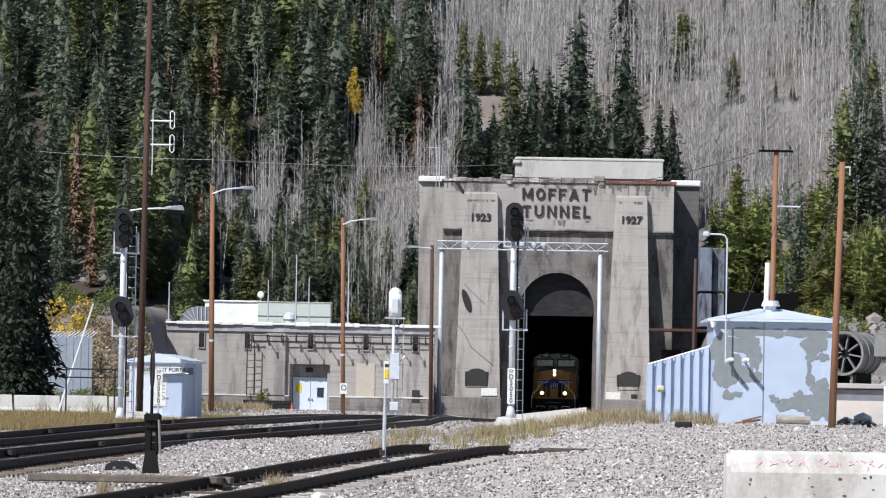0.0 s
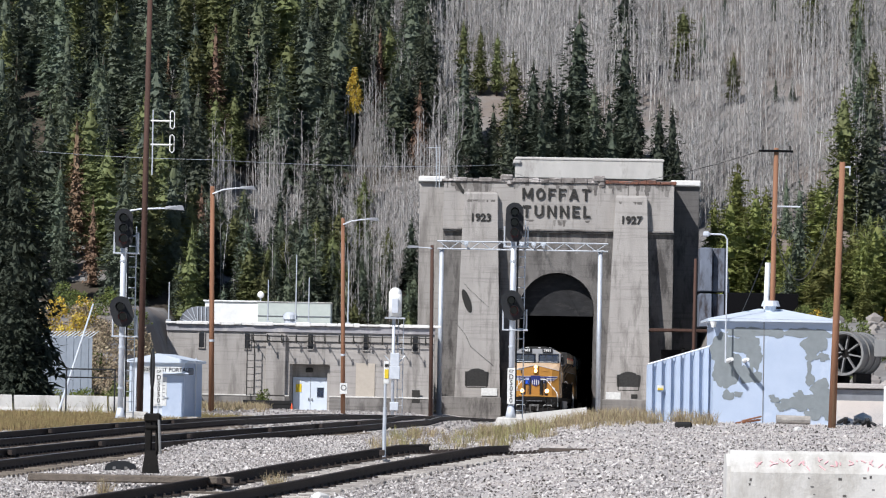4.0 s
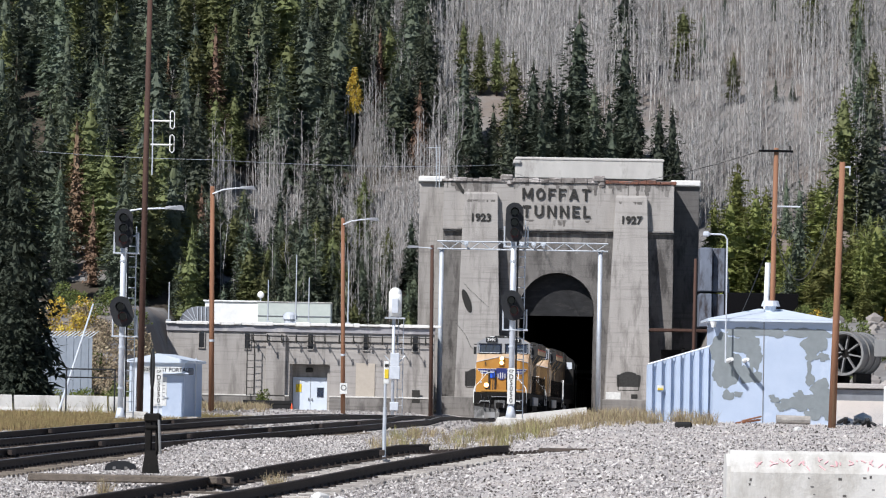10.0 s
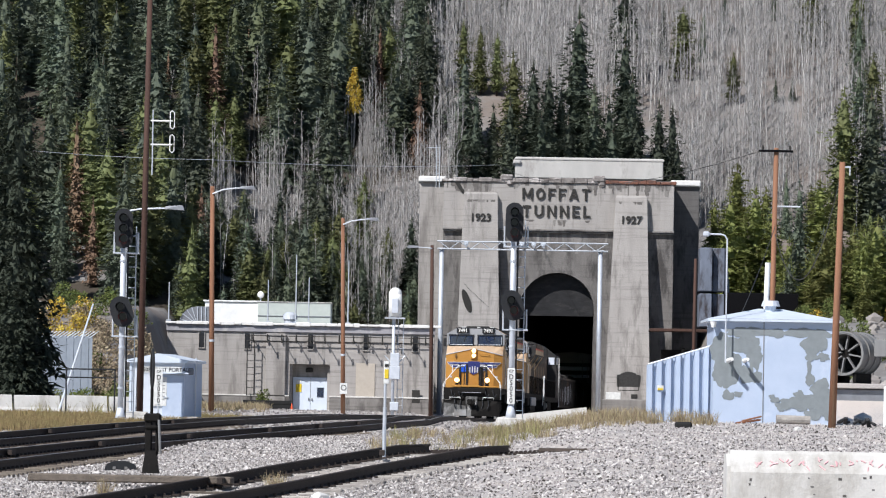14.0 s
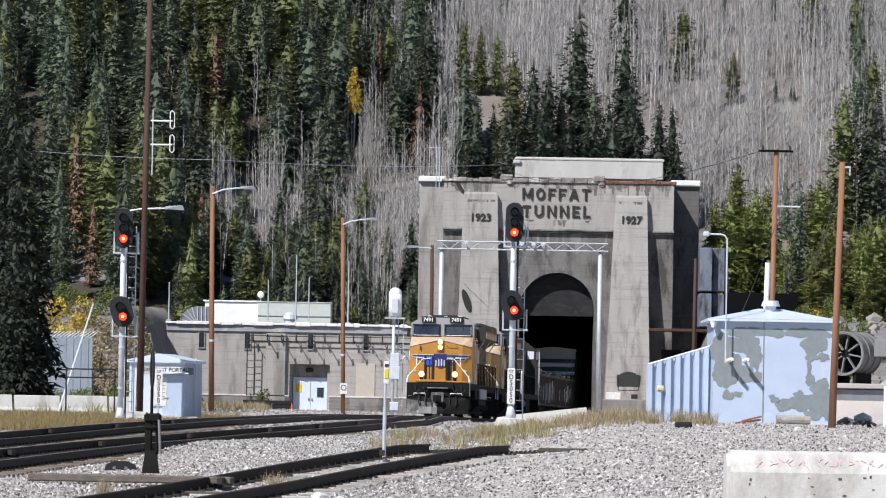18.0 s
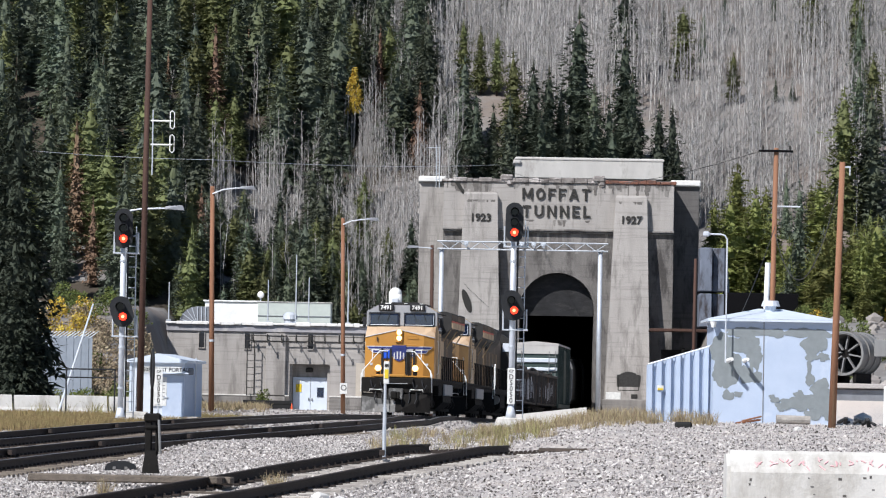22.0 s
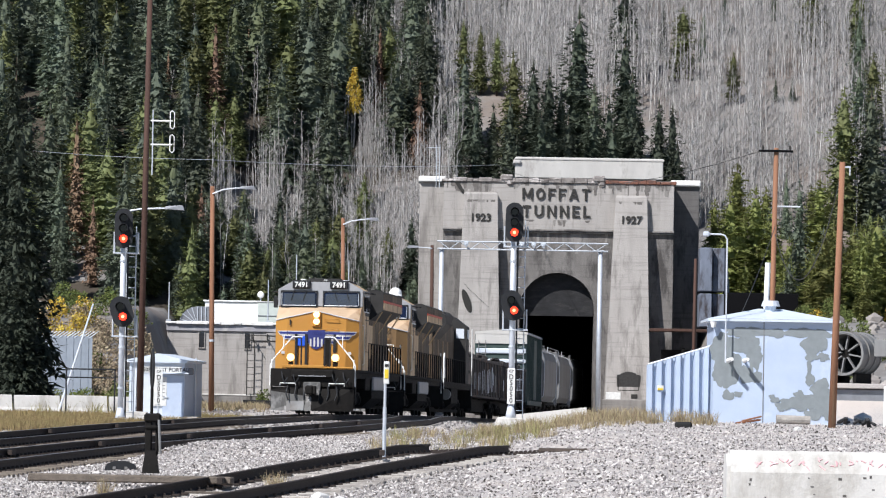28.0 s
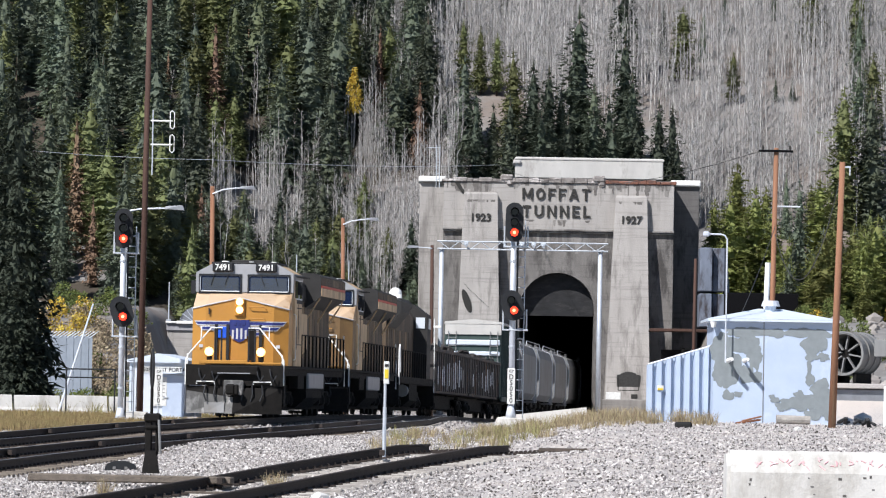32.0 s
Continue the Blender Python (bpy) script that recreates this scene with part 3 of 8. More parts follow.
def make_portal():
    t = thing("tunnel_portal", (0, 0, 0), "weathered grey concrete railway tunnel portal with raised black lettering", "tunnel portal", kind="structure")
    xl, xr = -0.009, 15.81
    top = 18.085
    # arch wall with its opening
    n = 24
    arc = [(AX + AR * math.cos(math.pi - math.pi * k / n), AZ + AR * math.sin(math.pi * k / n)) for k in range(n + 1)]
    bm = bmesh.new()
    prism(bm, [(xl, BASE), (AX - AR, BASE), (AX - AR, AZ), (AX - AR, top), (xl, top)], PY, PY + 2.4)
    prism(bm, [(AX + AR, BASE), (xr, BASE), (xr, top), (AX + AR, top), (AX + AR, AZ)], PY, PY + 2.4)
    for (u0, z0), (u1, z1) in zip(arc, arc[1:]):
        prism(bm, [(u0, z0), (u1, z1), (u1, top), (u0, top)], PY, PY + 2.4)
    bmesh.ops.remove_doubles(bm, verts=bm.verts, dist=0.001)
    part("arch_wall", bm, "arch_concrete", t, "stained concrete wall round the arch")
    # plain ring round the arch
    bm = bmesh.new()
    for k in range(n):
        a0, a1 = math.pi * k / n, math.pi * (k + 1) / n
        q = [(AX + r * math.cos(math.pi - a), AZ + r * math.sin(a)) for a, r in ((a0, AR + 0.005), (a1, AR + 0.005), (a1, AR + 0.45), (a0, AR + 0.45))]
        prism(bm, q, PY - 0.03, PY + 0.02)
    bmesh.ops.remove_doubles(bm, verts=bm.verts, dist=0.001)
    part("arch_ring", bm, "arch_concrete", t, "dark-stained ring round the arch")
    # frieze with the name, over the pilasters
    ztop, zbot = 17.835, 14.553
    bm = bmesh.new()
    box(bm, (xl + xr) / 2, PY - 0.11, (ztop + zbot) / 2, xr - xl, 0.22, ztop - zbot, 0.03)
    part("frieze", bm, "concrete", t)
    # moulding: the shadow of its underside is in the dark concrete
    bm = bmesh.new()
    box(bm, (xl + xr) / 2, PY - 0.16, zbot + 0.03, xr - xl + 0.08, 0.36, 0.16, 0.04)
    box(bm, (xl + xr) / 2, PY - 0.12, zbot - 0.11, xr - xl + 0.03, 0.26, 0.10, 0.03)
    part("moulding", bm, "concrete_dark", t, "crumbling moulding, its underside's shadow put in as dark concrete")
    # coping, broken in steps
    rng = random.Random(4)
    x = xl - 0.15
    while x < xr + 0.15:
        w = rng.uniform(0.25, 1.0)
        h = 0.27 + rng.uniform(-0.09, 0.07) + (0.10 if 4.195 < x < 10.756 else 0)
        bm = bmesh.new()
        box(bm, min(x + w / 2, xr), PY + 0.15, ztop + h / 2 - 0.02, w - 0.005, 1.0 + rng.uniform(-0.05, 0.05), h, 0.05)
        part("coping_stone", bm, "coping_rust" if x > 10.9 else "coping", t, "rust-stained crumbling coping stone")
        x += w
    for px in (10.641, 4.31):
        bm = bmesh.new()
        box(bm, px, PY - 0.05, ztop + 0.30, 0.9, 0.8, 0.46, 0.12)
        box(bm, px + 0.2, PY - 0.10, ztop + 0.02, 0.45, 0.6, 0.5, 0.12)
        part("coping_block", bm, "coping", t)
    # parapet block behind
    bm = bmesh.new()
    x0, x1, z0, z1 = 4.908, 15.126, 18.265, 19.715
    box(bm, (x0 + x1) / 2, 352.5, (z0 + z1) / 2, x1 - x0, 3, z1 - z0, 0.05)
    box(bm, (x0 + x1) / 2, 352.5, z1 - 0.12, x1 - x0 + 0.12, 3.1, 0.16, 0.03)
    box(bm, x0 + 0.1, 352.4, z1 - 0.35, 0.5, 3.2, 0.25, 0.05)
    part("parapet", bm, "parapet", t, "pale concrete parapet block")
    # battered pilasters
    for lo0, lo1, hi0, hi1, zt in ((0.906, 4.105, 1.363, 3.678, 17.126),
                                   (11.118, 14.317, 11.781, 13.942, 17.037)):
        bm = bmesh.new()
        deep = 1.8 if lo0 < AX else 2.5
        hexa(bm, [(lo0, PY - deep, BASE), (lo1, PY - deep, BASE), (lo1, PY + 0.02, BASE), (lo0, PY + 0.02, BASE)],
             [(hi0, PY - 0.62, zt - 0.15), (hi1, PY - 0.62, zt - 0.15), (hi1, PY + 0.02, zt - 0.15), (hi0, PY + 0.02, zt - 0.15)])
        hexa(bm, [(hi0, PY - 0.62, zt - 0.15), (hi1, PY - 0.62, zt - 0.15), (hi1, PY + 0.02, zt - 0.15), (hi0, PY + 0.02, zt - 0.15)],
             [(hi0 + 0.07, PY - 0.54, zt), (hi1 - 0.12, PY - 0.54, zt), (hi1 - 0.12, PY, zt), (hi0 + 0.07, PY, zt)])
        part("pilaster", bm, "concrete", t)
        bm = bmesh.new()
        zp = 3.048
        box(bm, (lo0 + lo1) / 2 - (0.45 if lo0 < AX else 0.0), PY - deep / 2 - 0.07, (BASE + zp) / 2, lo1 - lo0 + (1.0 if lo0 < AX else 0.16), deep + 0.16, zp - BASE, 0.05)
        part("plinth", bm, "concrete_dark", t, "damp stained concrete plinth")
    # set-back wings
    for x0, x1, zt in ((-1.676, 0.045, 17.917), (15.735, 17.691, 17.914)):
        bm = bmesh.new()
        box(bm, (x0 + x1) / 2, 353.6, (zt + BASE) / 2, x1 - x0, 3.6, zt - BASE, 0.04)
        # the right wing's shadow is deepened by its dark concrete
        part("wing_wall", bm, "concrete" if x0 < AX else "wing_shade", t)
        bm = bmesh.new()
        box(bm, (x0 + x1) / 2, 353.5, zt + 0.17, x1 - x0 + 0.16, 4.0, 0.42, 0.08)
        part("wing_coping", bm, "whitewash", t, "white-painted coping")
    # lettering
    zf = PY - 0.22
    block_letters("name_letter", "MOFFAT", 0.80, 4.66, 0.10, t, 7.70, zf, 16.66)
    block_letters("name_letter", "TUNNEL", 0.80, 4.68, 0.10, t, 7.74, zf, 15.48)
    lettering("year_left", "1923", 0.74, 0.05, "letter", t, Matrix.Translation((2.547, PY - 0.76, 15.108)), 1.0, 0.020)
    lettering("year_right", "1927", 0.74, 0.05, "letter", t, Matrix.Translation((12.852, PY - 0.84, 15.095)), 1.0, 0.020)
    # soot and water stains below the coping, the moulding and the letters
    def drips(x0, x1, z, y, n, long, seed, thick=0.12):
        r = random.Random(seed)
        for k in range(n):
            a = r.uniform(x0, x1)
            w, h = r.uniform(0.1, 0.55), long * r.uniform(0.3, 1.0) ** 1.5
            m = 7
            left = [(a - w * r.uniform(0.3, 0.6) * (1 - 0.5 * j / m), z - h * j / m) for j in range(m + 1)]
            right = [(a + w * r.uniform(0.3, 0.6) * (1 - 0.5 * j / m), z - h * j / m) for j in range(m, -1, -1)]
            bm = bmesh.new()
            prism(bm, left + right, y - 0.004 - 0.0008 * k, y + 0.004)
            part("water_stain", bm, "soot" if r.random() < 0.6 else "soot_light", t, "dark water stain")

    fy = PY - 0.22
    drips(xl + 0.2, 4.016, ztop + 0.02, fy, 26, 1.1, 31)
    drips(9.997, xr - 0.2, ztop + 0.02, fy, 34, 0.9, 32)
    drips(4.594, 10.19, ztop + 0.02, fy, 12, 0.5, 33)
    drips(4.461, 11.211, zbot - 0.17, PY, 20, 1.5, 34)
    drips(5.592, 10.028, 15.288, fy, 7, 0.5, 35)
    drips(1.636, 3.488, 16.586, PY - 0.655, 7, 1.0, 36)
    drips(11.977, 13.675, 16.612, PY - 0.67, 4, 0.5, 37)
    # broken concrete hanging under the coping's corner
    bm = bmesh.new()
    prism(bm, [(0.769, 17.715), (1.077, 17.72), (1.396, 17.185), (1.36, 16.991), (1.047, 17.256)], fy - 0.12, fy)
    part("broken_edge", bm, "letter", t, "black broken edge under the coping")
    # plaques
    for px, pz, fy in ((2.447, 4.276, PY), (12.799, 4.226, PY - 0.57)):
        bm = bmesh.new()
        prism(bm, [(px - 0.78, pz - 0.62), (px + 0.78, pz - 0.62), (px + 0.80, pz + 0.50), (px + 0.55, pz + 0.53), (px + 0.48, pz + 0.62), (px + 0.14, pz + 0.72), (px - 0.14, pz + 0.72), (px - 0.48, pz + 0.62), (px - 0.55, pz + 0.53), (px - 0.80, pz + 0.50)], fy - 1.61, fy - 1.4)
        pl = part("plaque", bm, "bronze", t, "dark bronze commemorative plaque")
        part("plaque_border", boxes((px, fy - 1.63, pz - 0.55, 1.4, 0.03, 0.05), (px - 0.7, fy - 1.63, pz - 0.1, 0.05, 0.03, 0.9), (px + 0.7, fy - 1.63, pz - 0.1, 0.05, 0.03, 0.9)), "letter", pl)
    for px, pz, w, h, fy in ((3.329, 3.406, 1.1, 0.52, PY), (11.773, 3.283, 1.0, 0.5, PY - 0.6)):
        part("notice_board", boxes((px, fy - 1.68, pz, w, 0.10, h), bevel=0.01), "sign_white", t, "white notice board")
    part("vent_grille", boxes((13.2, PY - 2.28, 3.27, 0.42, 0.06, 0.3), bevel=0.01), "letter", t)
    # tunnel lining and raised door inside
    ln = bmesh.new()
    outl = [(AX - AR, BASE - 0.3)] + [(u, z) for u, z in arc] + [(AX + AR, BASE - 0.3)]
    rings = []
    for d in (PY + 2.4, PY + 20, PY + 80, PY + 190, PY + 290):
        sh = (d - PY) * 0.0717
        rings.append([ln.verts.new((u + sh * (d > PY + 3), d, z + (d - PY) * 0.0022)) for u, z in outl])
    for a, b in zip(rings, rings[1:]):
        for i in range(len(outl)):
            ln.faces.new((a[i], a[(i + 1) % len(outl)], b[(i + 1) % len(outl)], b[i]))
    ln.faces.new(rings[-1])
    part("tunnel_lining", ln, "lining", t, "concrete tunnel lining, soot and the bore's darkness in its colour")
    bm = bmesh.new()
    zb = 8.732
    half = [(AX + (AR - 0.02) * math.cos(math.pi - math.pi * k / n), AZ + (AR - 0.02) * math.sin(math.pi * k / n)) for k in range(n + 1)]
    keep = [(u, max(z, zb)) for u, z in half]
    prism(bm, [(AX - AR + 0.02, zb)] + [q for q in keep if q[1] > zb] + [(AX + AR - 0.02, zb)], PY + 0.85, PY + 1.1)
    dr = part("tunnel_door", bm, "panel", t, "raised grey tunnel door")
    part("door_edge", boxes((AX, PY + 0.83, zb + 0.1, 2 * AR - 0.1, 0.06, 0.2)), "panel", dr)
    # mast on the roof corner, oval cast shadow as a dark disc, loose cable
    bm = bmesh.new()
    ax, az = -0.551, 17.988
    for u, q in ((0.0, 2.4), (0.22, 2.4)):
        rod(bm, (ax + u, 350.0, az - 0.6), (ax + u, 350.0, az + q), 0.03, None, 6)
    for k in range(5):
        rod(bm, (ax, 350.0, az + 0.4 * k), (ax + 0.22, 350.0, az + 0.4 * k), 0.02, None, 5)
    rod(bm, (ax - 0.6, 350.0, az + 2.2), (ax + 0.3, 350.0, az + 2.2), 0.025, None, 5)
    part("ladder_mast", bm, "galv", t, "thin galvanised ladder mast on the roof edge")
    bm = bmesh.new()
    ox, oz = 1.685, 9.603
    prism(bm, [(0.24 * math.cos(a * math.tau / 18), 0.85 * math.sin(a * math.tau / 18)) for a in range(18)], -0.02, 0.02)
    bm.transform(Matrix.Translation((ox, PY - 1.28, oz)) @ pose(0, 0, 0, 3, -19, 0))
    part("oval_plate", bm, "letter", t, "dark oval disc for a shadow cast on the pilaster")
    bm = bmesh.new()
    pipe(bm, [(0.95, PY - 1.32, 8.1), (1.6, PY - 1.4, 7.35), (2.0, PY - 1.45, 6.5), (2.9, PY - 1.5, 5.75), (3.6, PY - 1.55, 5.2)], 0.012, 5)
    pipe(bm, [(1.45, PY - 1.2, 10.9), (1.75, PY - 1.22, 10.5), (3.2, PY - 1.3, 9.2)], 0.010, 5)
    part("loose_cable", bm, "cable", t)
    return t


make_portal()


# ---- portal lamp gantry ----
def make_gantry():
    gy = 334.0
    xa, xb = -0.083, 10.344
    za, z0 = 12.61, 1.45
    t = thing("lattice_gantry", (xa, gy, z0), "galvanised lattice gantry on two steel posts before the portal", "gantry")
    h, w = za - z0, xb - xa
    for x in (0.0, w):
        p = part("post", rods(((x, 0, 0), (x, 0, h + 0.1), 0.17, 0.15), n=14), "galv", t, smooth=True)
        part("base_plate", boxes((x, 0, 0.03, 0.6, 0.6, 0.06), bevel=0.01), "galv", p)
        part("cap", boxes((x, 0, h + 0.12, 0.42, 0.42, 0.05), bevel=0.01), "galv", p)
    for yy in (-0.25, 0.25):
        for zz in (0.08, 0.58):
            part("chord", rods(((-0.3, yy, h + zz), (w + 0.5, yy, h + zz), 0.045), n=6), "galv", t)
    n = 16
    s = (w + 0.6) / n
    for k in range(n):
        x = -0.2 + k * s
        for yy in (-0.25, 0.25):
            zz = (0.08, 0.58) if k % 2 else (0.58, 0.08)
            part("brace", rods(((x, yy, h + zz[0]), (x + s, yy, h + zz[1]), 0.025), n=5), "galv", t)
    for k in (2, 7.2, 8.3, 9.2):
        x = k * s * 1.02 + 0.2
        q = part("bracket", boxes((x, -0.3, h + 0.45, 0.3, 0.12, 0.2), bevel=0.03), "galv", t)
        part("sensor", rods(((x, -0.36, h + 0.36), (x, -0.55, h + 0.3), 0.1), n=8), "galv", q)


make_gantry()


# ---- ventilation control building beside the portal ----
def make_building():
    y = 320.0
    x0, x1 = -17.257, -0.445
    zt, zb = 7.201, 1.55
    t = thing("control_building", (0, 0, 0), "low grey concrete building with flat roof and blue door", "building")
    dx0, dx1, dz = -9.511, -6.988, 4.801
    pil0, pil1 = -9.9, -9.686
    bm = bmesh.new()
    # front wall in three pieces round the door recess
    for a, b, c, d in ((x0, dx0, zb, zt), (dx1, x1, zb, zt), (dx0, dx1, dz, zt)):
        box(bm, (a + b) / 2, y + 0.2, (c + d) / 2, b - a, 0.4, d - c)
    part("front_wall", bm, "concrete", t)
    part("side_wall", boxes((x0 + 0.2, y + 8.2, (zb + zt) / 2, 0.4, 15.6, zt - zb)), "concrete", t)
    part("side_wall", boxes((x1 - 0.2, y + 8.2, (zb + zt) / 2, 0.4, 15.6, zt - zb)), "concrete", t)
    part("back_wall", boxes(((x0 + x1) / 2, y + 16.2, (zb + zt) / 2, x1 - x0, 0.4, zt - zb)), "concrete", t)
    part("roof", boxes(((x0 + x1) / 2, y + 8.2, zt - 0.15, x1 - x0 - 0.8, 15.6, 0.3)), "concrete_dark", t)
    rng = random.Random(9)
    x = x0 - 0.1
    while x < x1:
        w = rng.uniform(0.3, 1.1)
        bm = bmesh.new()
        box(bm, x + w / 2, y + 0.1 + rng.uniform(-0.05, 0.05), zt + 0.09, w - 0.01, 0.75, 0.2 + rng.uniform(-0.08, 0.08), 0.03)
        part("coping_stone", bm, "whitewash", t, "whitened concrete coping")
        x += w
    part("cornice", boxes(((x0 + x1) / 2, y - 0.06, zt - 0.22, x1 - x0 + 0.1, 0.12, 0.42), bevel=0.03), "cornice", t)
    # raised bay round the door
    part("door_pier", boxes((-10.397, y - 0.14, (zb + zt) / 2 - 0.25, 1.244, 0.28, zt - zb - 0.5), bevel=0.03), "concrete", t)
    part("plinth", boxes(((x0 + dx0) / 2, y - 0.12, (zb + 2.755) / 2, dx0 - x0, 0.24, 2.755 - zb), bevel=0.02), "concrete_dark", t)
    part("plinth", boxes(((dx1 + x1) / 2, y - 0.12, (zb + 2.751) / 2, x1 - dx1, 0.24, 2.751 - zb), bevel=0.02), "concrete_dark", t)
    part("plinth_cap", boxes(((x0 + dx0) / 2, y - 0.14, 2.791, dx0 - x0, 0.28, 0.1), bevel=0.02), "concrete_pale", t)
    part("plinth_cap", boxes(((dx1 + x1) / 2, y - 0.14, 2.787, x1 - dx1, 0.28, 0.1), bevel=0.02), "concrete_pale", t)
    # slit windows
    for wx, wz in ((-15.079, 6.211), (-12.198, 6.19), (-8.216, 6.224), (-4.731, 6.214), (-1.638, 6.196)):
        w = part("window", boxes((wx, y - 0.01, wz, 0.34, 0.06, 0.92)), "black", t, "narrow dark slit window")
        part("window_frame", boxes((wx - 0.19, y - 0.03, wz, 0.05, 0.1, 1.0), (wx + 0.19, y - 0.03, wz, 0.05, 0.1, 1.0), (wx, y - 0.03, wz - 0.5, 0.44, 0.12, 0.06)), "concrete", w)
    part("blank_panel", boxes((-4.741, y - 0.02, 3.761, 1.2, 0.05, 2.3), bevel=0.01), "tan_panel", t, "tan panel closing an old opening")
    part("low_hatch", boxes((-1.544, y - 0.25, 2.892, 0.5, 0.04, 0.8), bevel=0.01), "letter", t)
    # door recess, transom and double door
    dtop = 3.984
    part("door_reveal", boxes((dx0 + 0.08, y + 0.7, (zb + dz) / 2, 0.16, 0.6, dz - zb), (dx1 - 0.08, y + 0.7, (zb + dz) / 2, 0.16, 0.6, dz - zb), ((dx0 + dx1) / 2, y + 0.98, (dz + dtop) / 2, dx1 - dx0 - 0.3, 0.08, dz - dtop)), "concrete", t)
    mid = (dx0 + dx1) / 2 + 0.05
    for s in (-1, 1):
        d = part("door", boxes((mid + s * 0.56, y + 0.85, (zb + dtop) / 2, 1.1, 0.07, dtop - zb), bevel=0.01), "door_blue", t, "pale blue steel door leaf")
        part("handle", boxes((mid + s * 0.1, y + 0.79, zb + 1.05, 0.05, 0.06, 0.16)), "letter", d)
        if s > 0:
            part("door_window", boxes((mid + 0.62, y + 0.80, zb + 1.5, 0.42, 0.03, 0.6)), "glass", d)
        else:
            part("warning_sign", boxes((mid - 0.75, y + 0.80, zb + 1.75, 0.36, 0.02, 0.5)), "sign_yellow", d, "yellow warning sign")
            part("white_sign", boxes((mid - 0.75, y + 0.80, zb + 2.15, 0.3, 0.02, 0.25)), "sign_white", d)
    part("door_lamp", boxes(((dx0 + dx1) / 2 - 0.05, y + 0.86, 4.446, 0.45, 0.25, 0.3), bevel=0.06), "letter", t)
    part("door_jamb", boxes((mid + 1.17, y + 0.8, (zb + dtop) / 2, 0.1, 0.12, dtop - zb)), "white", t)
    return t


make_building()


def make_roof_units():
    zr = 7.201
    # white penthouse
    t = thing("roof_penthouse", (0, 0, zr), "white-roofed sheet metal plant room on the flat roof", "plant room")
    a, b = -15.223, -11.746
    h = 8.796 - zr
    part("body", boxes(((a + b) / 2, 329, h / 2, b - a, 5, h), bevel=0.03), "white", t)
    part("cap", boxes(((a + b) / 2, 329, h + 0.04, b - a + 0.2, 5.2, 0.1), bevel=0.02), "white", t)
    t = thing("air_handler", (0, 0, zr), "long grey metal air handling unit on the roof", "ventilation unit")
    a, b = -11.779, -7.084
    h = 8.77 - zr
    part("casing", boxes(((a + b) / 2, 327, h / 2 + 0.12, b - a, 3.4, h - 0.2), bevel=0.05), "pale_green", t)
    part("skid", boxes(((a + b) / 2, 326.5, 0.06, b - a - 0.3, 2.6, 0.12)), "letter", t)
    part("lid", boxes(((a + b) / 2, 327, h + 0.03, b - a + 0.12, 3.5, 0.06), bevel=0.02), "concrete_pale", t)
    part("panel_seam", boxes(((a + b) / 2, 325.28, h * 0.45, b - a, 0.04, 0.05), bevel=0.0), "grey_metal", t)
    # curved ribbed duct
    t = thing("ribbed_duct", (0, 0, zr), "ribbed grey sheet metal duct curving down to the roof", "duct")
    xa, xb, r = -16.649, -14.711, 1.165
    for k in range(5):
        a0, a1 = math.pi / 2 * k / 5, math.pi / 2 * (k + 1) / 5
        c = [(xa + r - (r) * math.cos(a), r * math.sin(a)) for a in (a0, a1)]
        bm = bmesh.new()
        prism(bm, [(xa + r, 0), (c[0][0], c[0][1]), (c[1][0], c[1][1])], 322.2, 324.2)
        part("duct_segment", bm, "grey_metal", t)
        part("rib", rods(((c[1][0], 322.18, c[1][1]), (xa + r, 322.18, 0.02), 0.03), n=5), "galv", t)
    for k in range(3):
        x = xa + r + k * (xb - xa - r) / 3
        part("duct_segment", boxes((x + (xb - xa - r) / 6, 323.2, r / 2, (xb - xa - r) / 3 - 0.02, 2.0, r)), "grey_metal", t)
        part("rib", boxes((x, 322.17, r / 2, 0.06, 0.06, r)), "galv", t)
    # mushroom vent
    t = thing("roof_vent", (-9.621, 322.5, zr), "pale metal mushroom roof vent", "roof vent")
    part("neck", rods(((0, 0, 0), (0, 0, 0.55), 0.38), n=16), "silver", t, smooth=False)
    part("hood", rods(((0, 0, 0.45), (0, 0, 0.75), 0.48, 0.44), ((0, 0, 0.75), (0, 0, 0.9), 0.44, 0.2), n=16), "silver", t)
    t = thing("dish_antenna", (-11.648, 326.5, 8.828), "small white dish antenna on a short mast", "antenna")
    part("mast", rods(((0, 0, 0), (0, 0, 0.6), 0.04)), "galv", t)
    bm = bmesh.new()
    bmesh.ops.create_uvsphere(bm, u_segments=12, v_segments=6, radius=0.22, matrix=Matrix.Translation((0, -0.1, 0.45)) @ Matrix.Diagonal((1, 0.35, 1, 1)))
    part("dish", bm, "white", t, smooth=True)
    for x, z1 in ((-9.227, 11.714), (-8.413, 10.296), (-5.928, 11.413), (-17.247, 9.855), (-10.987, 10.107)):
        t = thing("whip_antenna", (x, 321.2, zr), "thin grey radio mast on the roof edge", "antenna", "roof antennas")
        part("mast", rods(((0, 0, 0), (0, 0, z1 - zr), 0.05, 0.03), n=6), "galv", t)
        part("bracket", boxes((0, 0, 0.25, 0.3, 0.1, 0.08)), "galv", t)
    # cable rack with insulators in front of the wall
    t = thing("cable_rack", (0, 319.7, 0), "dark cable rack with insulators along the building's front", "cable rack")
    xa, xb = -12.269, -0.538
    za, zb2 = 6.216, 6.175
    part("rail", rods(((xa, 0, za), (xb, 0, za - 0.0), 0.035), n=6), "letter", t)
    part("rail", rods(((xa, 0, za + 0.33), (xb, 0, za + 0.33), 0.03), n=6), "letter", t)
